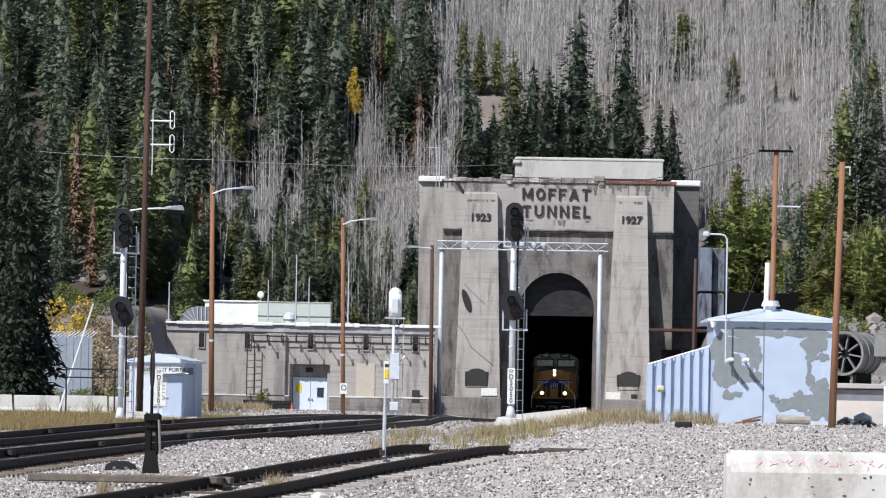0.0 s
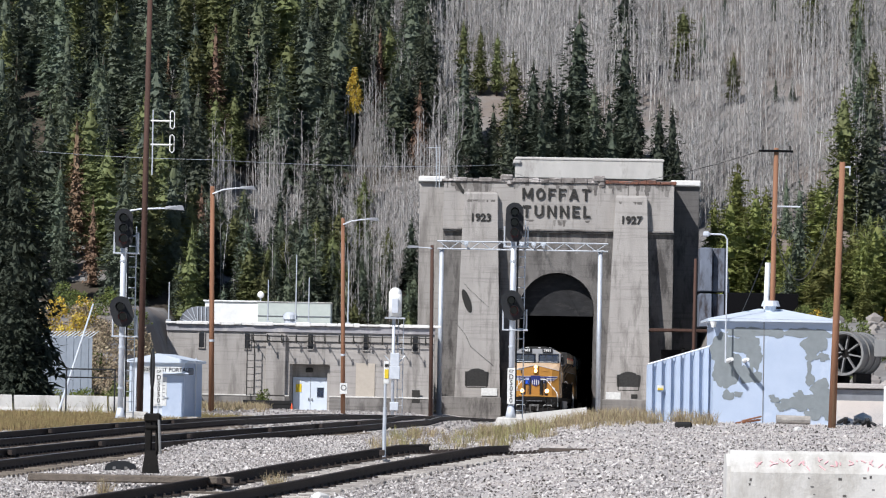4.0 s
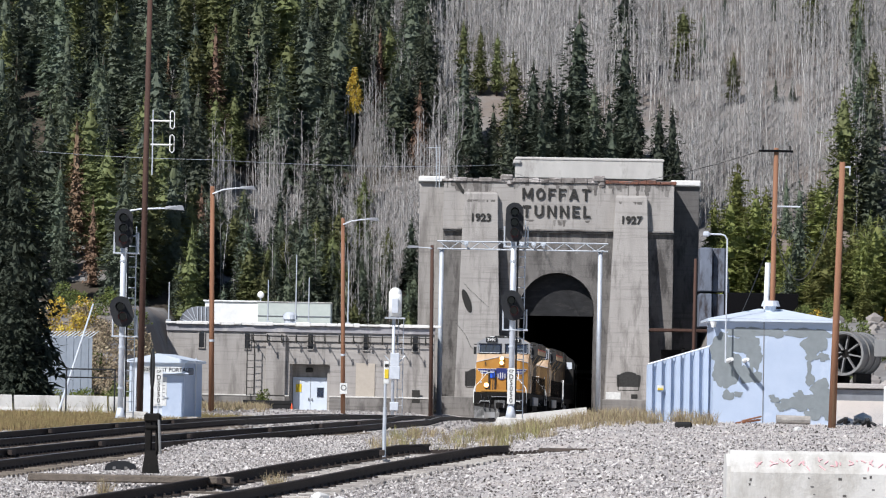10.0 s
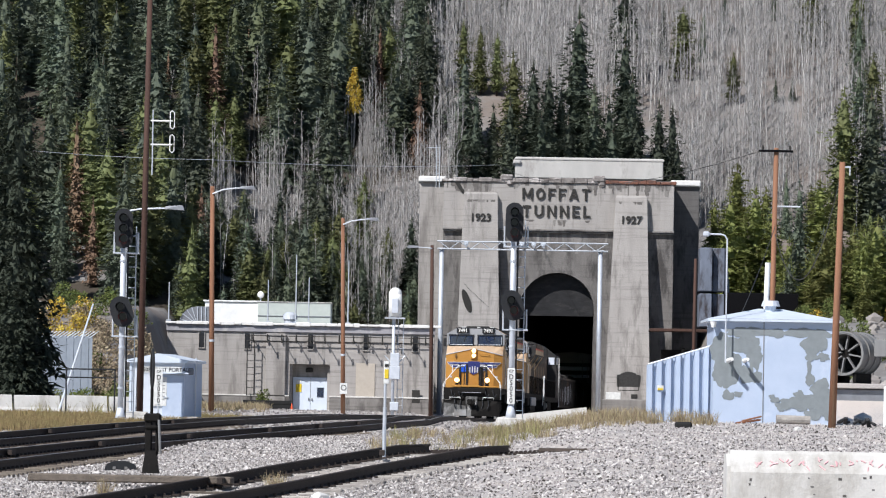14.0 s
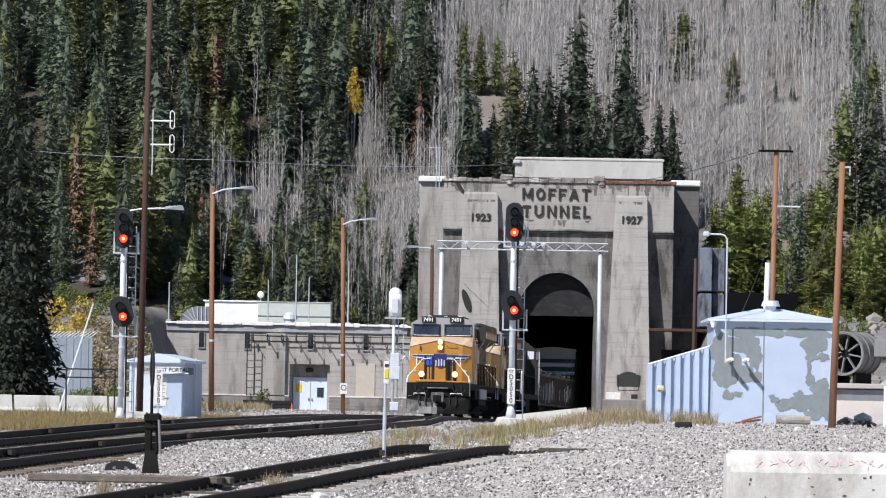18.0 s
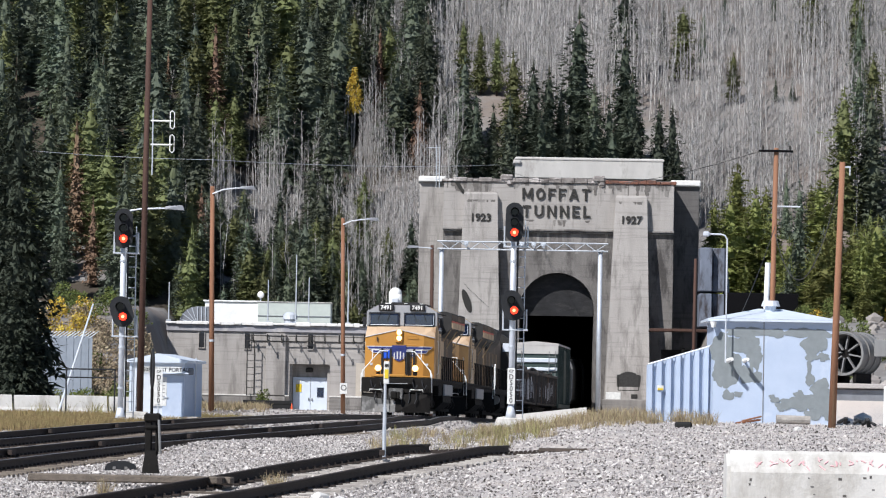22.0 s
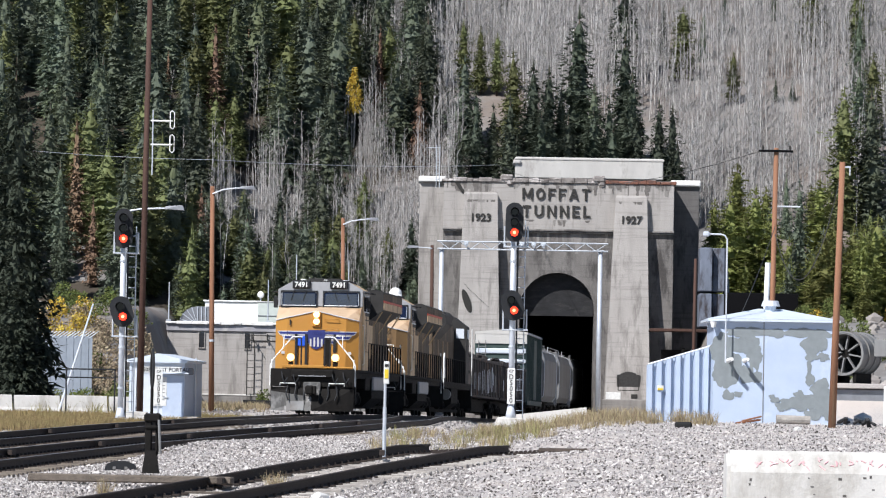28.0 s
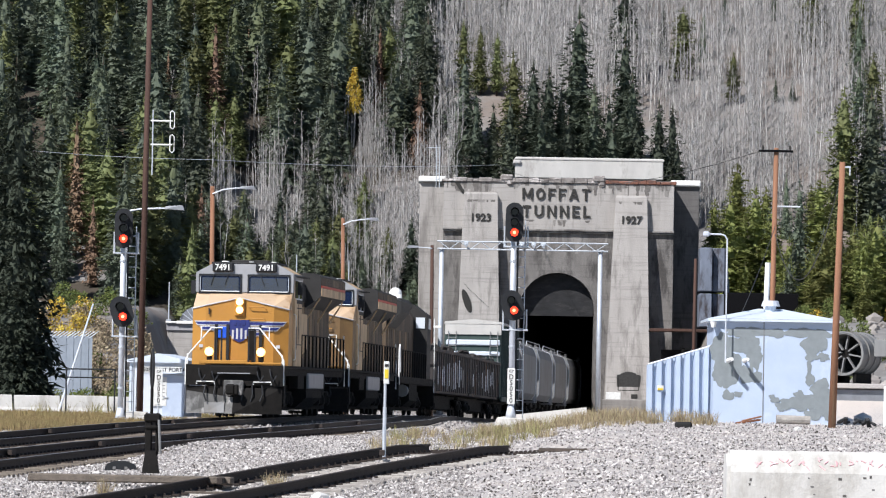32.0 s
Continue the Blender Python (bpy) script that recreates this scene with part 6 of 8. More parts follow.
def make_road_switcher(label):
    L = 20.6
    t = thing("diesel_locomotive", (0, 0, 0), label, "locomotive", "locomotives of the train")
    CARS.append((t, L))
    part("underframe", boxes((0, L / 2, 1.42, 2.9, L - 1.4, 0.30), bevel=0.02), "grime", t)
    part("pilot_plate", boxes((0, 0.75, 0.95, 3.0, 0.12, 1.1), bevel=0.02), "grime", t)
    part("pilot_plate", boxes((0, L - 0.75, 0.95, 3.0, 0.12, 1.1), bevel=0.02), "grime", t)
    coupler(t, 0.25, -1), coupler(t, L - 0.2, 1)
    bm = bmesh.new()
    prism(bm, [(-0.95, 1.57), (0.95, 1.57), (0.95, 3.0), (0.7, 3.25), (-0.7, 3.25), (-0.95, 3.0)], L - 3.2, L - 1.1)
    part("short_hood", bm, "yellow_dirty", t)
    bm = bmesh.new()
    prism(bm, [(-1.5, 1.57), (1.5, 1.57), (1.5, 4.25), (0.9, 4.7), (-0.9, 4.7), (-1.5, 4.25)], L - 5.4, L - 3.2)
    cab = part("cab", bm, "loco_roof", t, "sooty crew cab at the rear")
    for s in (-1, 1):
        # reflections in these panes are painted on as plain white
        part("side_window", boxes((s * 1.515, L - 4.1, 3.9, 0.03, 1.1, 0.45)), "white", cab, "side window with its sky glare painted white")
        part("windscreen", boxes((s * 1.22, L - 5.42, 3.92, 0.38, 0.04, 0.46)), "shed_white" if s > 0 else "black", cab, "cab window with its sky glint painted white" if s > 0 else "")
    bm = bmesh.new()
    prism(bm, [(-0.92, 1.57), (0.92, 1.57), (0.92, 4.15), (0.6, 4.6), (-0.6, 4.6), (-0.92, 4.15)], 1.2, L - 5.4)
    hood = part("long_hood", bm, "hood", t, "long hood, dirt and shade in its yellow-brown colour")
    bm = bmesh.new()
    prism(bm, [(-1.0, 3.5), (1.0, 3.5), (1.5, 4.1), (1.5, 4.5), (0.9, 4.76), (-0.9, 4.76), (-1.5, 4.5), (-1.5, 4.1)], 1.4, 5.4)
    part("radiator", bm, "loco_roof", t, "black sooted radiator section")
    part("dynamic_brake", boxes((0, 9.5, 4.55, 2.3, 4.4, 0.46), bevel=0.15), "loco_roof", t)
    for s in (-1, 1):
        for k in range(12):
            part("hood_door", boxes((s * 0.935, 2.0 + k * 0.98, 2.6, 0.03, 0.86, 1.7), bevel=0.008), "hood" if k % 3 else "yellow_shade_soil", hood)
        bm = bmesh.new()
        pipe(bm, [(s * 1.48, 1.0, 1.2), (s * 1.48, 1.0, 2.6), (s * 1.48, 1.3, 2.8), (s * 1.48, 1.6, 1.7)], 0.03, 6)
        part("end_handrail", bm, "white", t, "white handrail by the steps")
        bm = bmesh.new()
        pipe(bm, [(s * 1.48, 1.6, 2.6), (s * 1.48, L - 5.4, 2.6)], 0.02, 6)
        part("handrail", bm, "grime", t)
        for k in range(12):
            y = 1.6 + k * (L - 7.0) / 11
            part("stanchion", rods(((s * 1.48, y, 1.55), (s * 1.48, y, 2.6), 0.026), n=6), "grime", t)
        bm = bmesh.new()
        pipe(bm, [(s * 1.5, L - 0.9, 1.0), (s * 1.5, L - 0.9, 2.6), (s * 1.5, L - 1.1, 4.2)], 0.024, 6)
        part("rear_handrail", bm, "white", t, "white handrail by the rear steps")
    # dark filler added below the frame, standing for shade
    part("brake_gear", boxes((0, L / 2, 0.6, 1.7, L - 2.4, 0.8)), "grime", t)
    for s in (-1, 1):
        part("air_tank", rods(((s * 1.15, 6.6, 1.0), (s * 1.15, 8.8, 1.0), 0.25), ((s * 1.15, 9.4, 1.0), (s * 1.15, 10.6, 1.0), 0.25), n=12), "hopper", t)
    bm = bmesh.new()
    prism(bm, [(-1.4, 0.6), (-1.1, 0.35), (1.1, 0.35), (1.4, 0.6), (1.4, 1.3), (-1.4, 1.3)], 7.2, 11.4)
    part("fuel_tank", bm, "grime", t)
    truck(t, (2.6, 5.3), 0.5, False)
    truck(t, (13.2, 15.9), 0.5, False)


def make_gondola(label, seed):
    L = 23.4
    t = thing("gondola_car", (0, 0, 0), label, "freight car", "freight cars of the train")
    CARS.append((t, L))
    part("floor", boxes((0, L / 2, 1.12, 2.8, L - 1.2, 0.22)), "gondola", t)
    # the lower box is an added dark filler for the shaded underside
    part("centre_sill", boxes((0, L / 2, 0.9, 0.6, L - 1.0, 0.3), (0, L / 2, 0.62, 1.6, L - 2.6, 0.6)), "grime", t)
    for s in (-1, 1):
        part("side", boxes((s * 1.45, L / 2, 1.98, 0.06, L - 1.2, 1.72)), "gondola", t)
        part("top_chord", boxes((s * 1.48, L / 2, 2.86, 0.16, L - 1.1, 0.14), bevel=0.02), "gondola", t)
        for k in range(17):
            part("side_post", boxes((s * 1.50, 1.0 + k * (L - 2.0) / 16, 1.95, 0.05, 0.14, 1.7), bevel=0.01), "gondola", t)
        e = 0.62 if s < 0 else L - 0.62
        part("end", boxes((0, e, 1.98, 2.9, 0.08, 1.72), (0, e - 0.05 * -s, 1.6, 2.9, 0.16, 0.12), (0, e - 0.05 * -s, 2.3, 2.9, 0.16, 0.12)), "gondola", t)
        coupler(t, 0.25 if s < 0 else L - 0.2, s)
        rng = random.Random(seed)
        for k in range(14):
            y = 1.6 + k * 1.25
            part("graffiti", boxes((s * 1.487, y, 1.85 + rng.uniform(-0.15, 0.2), 0.012, rng.uniform(0.2, 0.9), rng.uniform(0.5, 1.3))), "hopper" if k % 3 == 1 else "shed_white", t, "pale spray-paint patch")
    rng = random.Random(seed)
    bm = bmesh.new()
    for _ in range(260):
        m = pose(rng.uniform(-1.2, 1.2), rng.uniform(1.2, L - 1.2), 2.80 + rng.uniform(-0.15, 0.28), rng.uniform(0, 90), rng.uniform(0, 90), rng.uniform(0, 180))
        box(bm, 0, 0, 0, rng.uniform(0.1, 0.55), rng.uniform(0.08, 0.35), rng.uniform(0.04, 0.2), 0, m)
    box(bm, 0, L / 2, 2.2, 2.8, L - 1.4, 0.9)
    part("load", bm, "scrap", t, "heap of dark scrap")
    truck(t, (1.9, 3.7), 0.45, False)
    truck(t, (L - 3.7, L - 1.9), 0.45, False)


def make_boxcar():
    L = 17.2
    t = thing("boxcar", (0, 0, 0), "tall dark green boxcar with a white roof and white end bands", "freight car", "freight cars of the train")
    CARS.append((t, L))
    part("body", boxes((0, L / 2, 3.05, 2.96, L - 1.3, 3.9), bevel=0.05), "boxcar", t)
    bm = bmesh.new()
    prism(bm, [(-1.55, 4.98), (1.55, 4.98), (1.5, 5.1), (0, 5.24), (-1.5, 5.1)], 0.55, L - 0.55)
    part("roof", bm, "parapet", t, "dirty white ridged roof")
    part("end_band", boxes((0, 0.62, 4.72, 2.98, 0.10, 0.62), bevel=0.02), "parapet", t, "white band across the car's end")
    for z, h, col in ((4.0, 0.30, "shed_white"), (3.42, 0.24, "shed_white"), (2.9, 0.2, "hopper"), (2.4, 0.16, "boxcar"), (1.9, 0.16, "boxcar"), (1.45, 0.16, "boxcar")):
        part("end_rib", boxes((0, 0.60, z, 2.86, 0.14, h), bevel=0.05), col, t)
    for s in (-1, 1):
        for k in range(14):
            part("side_post", boxes((s * 1.50, 1.0 + k * (L - 2.0) / 13, 3.05, 0.09, 0.12, 3.8), bevel=0.01), "boxcar", t)
        part("side_sill", boxes((s * 1.5, L / 2, 1.05, 0.1, L - 1.4, 0.25)), "boxcar", t)
        part("door", boxes((s * 1.53, L / 2, 3.0, 0.06, 3.0, 3.5), bevel=0.02), "boxcar", t)
        bm = bmesh.new()
        pipe(bm, [(s * 1.3, 0.5, 1.1), (s * 1.3, 0.5, 4.6)], 0.02, 6), pipe(bm, [(s * 0.9, 0.5, 1.1), (s * 0.9, 0.5, 4.6)], 0.02, 6)
        for k in range(8):
            pipe(bm, [(s * 0.9, 0.5, 1.3 + k * 0.42), (s * 1.3, 0.5, 1.3 + k * 0.42)], 0.015, 5)
        part("end_ladder", bm, "hopper", t)
        coupler(t, 0.25 if s < 0 else L - 0.2, s)
    # below the frame an added dark box stands for the car's shade
    part("underframe", boxes((0, L / 2, 0.98, 2.2, L - 1.2, 0.25), (0, L / 2, 0.62, 1.6, L - 2.6, 0.6)), "grime", t)
    truck(t, (1.9, 3.7), 0.45, False)
    truck(t, (L - 3.7, L - 1.9), 0.45, False)


def make_hopper():
    L = 19.0
    t = thing("covered_hopper", (0, 0, 0), "grey covered hopper car with curved sides and pale ribs", "freight car", "freight cars of the train")
    CARS.append((t, L))
    out = [(-1.3, 1.3), (-1.52, 1.6), (-1.56, 2.4), (-1.56, 3.8), (-1.38, 4.3), (-0.7, 4.6), (0.7, 4.6), (1.38, 4.3), (1.56, 3.8), (1.56, 2.4), (1.52, 1.6), (1.3, 1.3)]
    bm = bmesh.new()
    prism(bm, out, 1.7, L - 1.7)
    part("shell", bm, "hopper", t, "grey curved car shell")
    for e, s in ((1.7, -1), (L - 1.7, 1)):
        bm = bmesh.new()
        hexa(bm, [(-1.0, e - s * 1.2, 1.3), (1.0, e - s * 1.2, 1.3), (1.0, e - s * 0.02, 1.3), (-1.0, e - s * 0.02, 1.3)], [(-1.3, e + s * 0.7, 3.9), (1.3, e + s * 0.7, 3.9), (1.3, e - s * 0.02, 4.2), (-1.3, e - s * 0.02, 4.2)])
        part("slope_sheet", bm, "hopper", t)
        part("end_platform", boxes((0, e + s * 0.7, 1.15, 2.9, 1.2, 0.1)), "hopper", t)
        for sx in (-1, 1):
            part("end_post", boxes((sx * 1.4, e + s * 0.75, 2.6, 0.12, 0.12, 3.0), bevel=0.02), "loco_grey", t, "pale end post")
            bm = bmesh.new()
            for k in range(9):
                pipe(bm, [(sx * 1.4, e + s * 1.0, 1.2 + 0.4 * k), (sx * 0.98, e + s * 1.0, 1.2 + 0.4 * k)], 0.015, 5)
            pipe(bm, [(sx * 1.4, e + s * 1.0, 1.0), (sx * 1.4, e + s * 1.0, 4.6)], 0.02, 5)
            pipe(bm, [(sx * 0.98, e + s * 1.0, 1.0), (sx * 0.98, e + s * 1.0, 4.6)], 0.02, 5)
            part("end_ladder", bm, "hopper", t)
        coupler(t, 0.25 if s < 0 else L - 0.2, s)
    for k in (0, 4):
        y = 1.85 + k * (L - 3.7) / 4
        for sx in (1, -1):
            bm = bmesh.new()
            for (a, b), (c, d) in zip(out[0:6], out[1:7]):
                prism(bm, [(sx * a, b), (sx * a * 1.012, b), (sx * c * 1.012, d), (sx * c, d)], y - 0.06, y + 0.06)
            part("side_rib", bm, "shed_white" if k in (0, 4) else "hopper", t, "pale side rib" if k in (0, 4) else "")
    for sx in (-1, 1):
        bm = bmesh.new()
        pipe(bm, [(sx * 0.75, 1.9, 4.5), (sx * 0.75, 2.3, 4.85), (sx * 0.75, L - 2.3, 4.85), (sx * 0.75, L - 1.9, 4.5)], 0.02, 5)
        part("roof_rail", bm, "galv", t)
    for k in range(4):
        part("roof_hatch", boxes((0, 3.4 + k * 3.8, 4.74, 0.8, 1.4, 0.14), bevel=0.04), "hopper", t)
    part("roof_walk", boxes((0, L / 2, 4.68, 0.9, L - 2.2, 0.05)), "hopper", t)
    for k in range(3):
        part("outlet", boxes((0, 4.2 + k * 4.9, 1.0, 2.0, 2.6, 0.7), bevel=0.2), "grime", t)
    # sill, and beneath it an added dark box in place of shade
    part("centre_sill", boxes((0, L / 2, 0.95, 0.6, L - 1.0, 0.3), (0, L / 2, 0.62, 1.6, L - 2.6, 0.6)), "grime", t)
    truck(t, (1.9, 3.7), 0.45, False)
    truck(t, (L - 3.7, L - 1.9), 0.45, False)


make_wide_cab("yellow and grey wide-cab diesel locomotive leading, headlights lit", True)
make_wide_cab("dusty yellow and grey wide-cab diesel locomotive, second unit", False)
make_road_switcher("sooty yellow diesel locomotive with rounded hood, third unit")
make_gondola("rusty black gondola car loaded with scrap", 3)
make_gondola("rusty black gondola car with pale spray-paint marks", 8)
make_boxcar()
for _ in range(5):
    make_hopper()


def rail_pose(front, length):
    """Pose of a vehicle whose front coupler is at this distance along the main line."""
    x0, z0 = main_line(front + 3)
    x1, z1 = main_line(front + length - 3)
    x, z = main_line(front)
    pitch = math.degrees(math.atan2(z1 - z0, length - 6))
    return Matrix.Translation((x, front, z0)) @ pose(0, 0, 0, 0, 0, -math.degrees(math.atan(0.0717))) @ pose(0, 0, 0, pitch, 0, 0)



# ---- signals ----
LENSES = []


def signal_head(t, z, x, n, w, h, tilt, name):
    """An oval-backed colour-light head with hooded lenses; the lowest lens turns to show red."""
    hw, hh = w / 2, h / 2
    out = []
    for k in range(20):
        a = math.tau * k / 20
        out.append((hw * math.cos(a), max(hh - hw, 0) * (1 if math.sin(a) > 0 else -1) * (abs(math.sin(a)) > 1e-6) + hw * math.sin(a)))
    m = Matrix.Translation((x, -0.32, z)) @ pose(0, 0, 0, 0, tilt, 0)
    bm = bmesh.new()
    prism(bm, out, -0.02, 0.02)
    bm.transform(m)
    head = part(name, bm, "black", t, "black oval signal backplate")
    bm = bmesh.new()
    box(bm, 0, 0.14, 0, 0.34, 0.24, h * 0.72, 0.04)
    bm.transform(m)
    part("lamp_housing", bm, "black", head)
    pitch = 0.36
    for k in range(n):
        zz = ((n - 1) / 2 - k) * pitch
        bm = bmesh.new()
        for j in range(11):
            a0, a1 = math.radians(-40 + 26 * j), math.radians(-40 + 26 * (j + 1))
            if j == 10:
                continue
            p = [(0.15 * math.cos(a), 0.15 * math.sin(a) + zz) for a in (a0, a1)]
            q = [(0.165 * math.cos(a), 0.165 * math.sin(a) + zz) for a in (a0, a1)]
            prism(bm, [p[0], p[1], q[1], q[0]], -0.36, -0.02)
        bmesh.ops.remove_doubles(bm, verts=bm.verts, dist=0.001)
        bm.transform(m)
        part("hood", bm, "black", head, "black lens hood")
        if k < n - 1:
            bm = bmesh.new()
            rod(bm, (0, -0.02, zz), (0, -0.05, zz), 0.135, 0.12, 16)
            bm.transform(m)
            part("lens", bm, "dark_lens", head)
        else:
            bm = bmesh.new()
            rod(bm, (0, -0.006, 0), (0, -0.03, 0), 0.135, 0.12, 16)
            at = m @ Matrix.Translation((0, -0.06, zz))
            ln = part("red_lens", bm, "red_glow", t, "round signal lens that turns to show red", m=at)
            bm = bmesh.new()
            rod(bm, (0, -0.026, 0), (0, -0.04, 0), 0.06, 0.05, 12)
            part("lamp", bm, "red_core", ln)
            bm = bmesh.new()
            rod(bm, (0, 0.03, 0), (0, 0.006, 0), 0.135, 0.14, 16)
            part("dark_back", bm, "dark_lens", ln)
            LENSES.append((ln, at))
    return head


def make_signal(x, d, zb, top, hi, lo, plate):
    """Colour-light signal mast with two heads, ladder and brackets; heights above its base."""
    t = thing("railway_signal", (x, d, zb), "silver signal mast with two black heads" + (" and white name plate" if plate else ""), "railway signal", "signals at the tunnel")
    part("foundation", boxes((0, 0.1, 0.0, 0.9, 0.9, 0.3), bevel=0.04), "concrete_pale", t)
    part("mast_base", rods(((0, 0, 0.1), (0, 0, 0.55), 0.2, 0.11), n=14), "silver", t, smooth=True)
    part("mast", rods(((0, 0, 0.1), (0, 0, top), 0.095), n=14), "silver", t, smooth=True)
    for z in (1.2, 2.6, 4.1, 5.6):
        part("clamp", rods(((0, 0, z), (0, 0, z + 0.06), 0.12), n=12), "galv", t)
    # ladder behind
    for s in (-1, 1):
        part("ladder_stile", rods(((0.26 + s * 0.16, 0.5, 0.1), (0.26 + s * 0.16, 0.4, hi + 0.1), 0.02), n=6), "galv", t)
    k = 0
    while 0.4 + k * 0.36 < hi:
        z = 0.4 + k * 0.36
        part("rung", rods(((0.10, 0.48, z), (0.42, 0.48, z), 0.016), n=5), "galv", t)
        k += 1
    for z in (hi - 0.85, lo - 0.85):
        part("bracket_frame", boxes((-0.32, 0.15, z + 0.35, 0.05, 0.4, 0.75), (0.5, 0.15, z + 0.35, 0.05, 0.4, 0.75), (0.1, 0.15, z, 0.9, 0.5, 0.05), bevel=0.006), "galv", t, "galvanised platform bracket")
        part("junction_box", rods(((0, -0.05, z + 0.35), (0, -0.05, z + 0.6), 0.13, 0.1), n=10), "silver", t)
    signal_head(t, hi, 0.02, 3, 0.64, 1.38, 0, "upper_head")
    signal_head(t, lo, 0.0, 2, 0.76, 1.08, -16, "lower_head")
    part("cable", rods(((0.16, 0.1, 0.2), (0.16, 0.1, hi - 0.6), 0.03), n=6), "black", t)
    if plate:
        p = part("name_plate", boxes((0.0, -0.16, plate, 0.27, 0.03, 1.25), bevel=0.01), "sign_white", t, "white plate with upright black letters")
        for k, ch in enumerate("DS050"):
            lettering("letter", ch, 0.245, 0.004, "letter", p, Matrix.Translation((0, -0.18, plate + 0.24 - 0.205 * k)), 0.9, 0.004)
        lettering("letter", "CP", 0.14, 0.004, "letter", p, Matrix.Translation((0, -0.18, plate + 0.48)), 0.9, 0.002)


make_signal(2.466, 178.0, 1.443, 7.46, 6.98, 4.07, 1.25)
make_signal(-11.065, 176.0, 1.15, 7.33, 6.75, 3.87, 0)


def make_dome_signal():
    """Pale back of a shunting signal with a domed top on a slim post with boxes."""
    d = 235.0
    zb = 1.3
    h = 7.544 - zb
    t = thing("back_facing_signal", (-2.211, d, zb), "silver back-facing signal with a domed white head", "railway signal")
    part("post", rods(((0, 0, 0), (0, 0, h - 0.6), 0.075), n=10), "silver", t, smooth=True)
    bm = bmesh.new()
    rod(bm, (0.05, 0, h - 1.35), (0.05, 0, h - 0.3), 0.3, 0.3, 16)
    bmesh.ops.create_uvsphere(bm, u_segments=16, v_segments=8, radius=0.3, matrix=Matrix.Translation((0.05, 0, h - 0.3)))
    hd = part("domed_head", bm, "white", t, smooth=True)
    part("rear_door", boxes((0.05, -0.31, h - 0.85, 0.3, 0.05, 0.7), bevel=0.02), "silver", hd)
    part("platform", boxes((0.05, 0, h - 1.42, 0.95, 0.6, 0.06)), "galv", t)
    for z, w in ((2.9, 0.42), (2.3, 0.5), (0.75, 0.4)):
        part("relay_box", boxes((0.08, -0.05, z, w, 0.3, 0.62 if z > 1 else 0.4), bevel=0.03), "silver", t)
    part("side_arm", rods(((0.08, 0, 2.55), (0.55, 0, 3.1), 0.03), ((0.08, 0, 2.55), (-0.4, 0, 3.1), 0.03), n=6), "galv", t)
    for s in (0.2, 0.45):
        part("ladder_stile", rods(((s, 0.3, 0), (s, 0.25, h - 1.4), 0.02), n=5), "galv", t)
    for k in range(10):
        part("rung", rods(((0.2, 0.28, 0.4 + 0.38 * k), (0.45, 0.28, 0.4 + 0.38 * k), 0.014), n=5), "galv", t)


make_dome_signal()


def make_marker_post():
    d = 90.0
    zb = ground_z(-0.98, d) - 0.05
    h = 2.502 - zb
    t = thing("cable_marker_post", (-0.98, d, zb), "slim grey post with a yellow and white marker head", "marker post")
    part("pipe", rods(((0, 0, -0.1), (0, 0, h * 0.55), 0.034), n=8), "galv", t)
    part("sleeve", rods(((0, 0, h * 0.5), (0, 0, h - 0.3), 0.025), n=8), "galv", t)
    hd = part("marker_head", boxes((0.02, 0, h - 0.2, 0.10, 0.05, 0.40), bevel=0.01), "sign_white", t)
    part("yellow_label", boxes((0.02, -0.03, h - 0.22, 0.07, 0.01, 0.16)), "sign_yellow", hd)
    part("dark_label", boxes((0.02, -0.03, h - 0.07, 0.07, 0.01, 0.05)), "letter", hd)


make_marker_post()


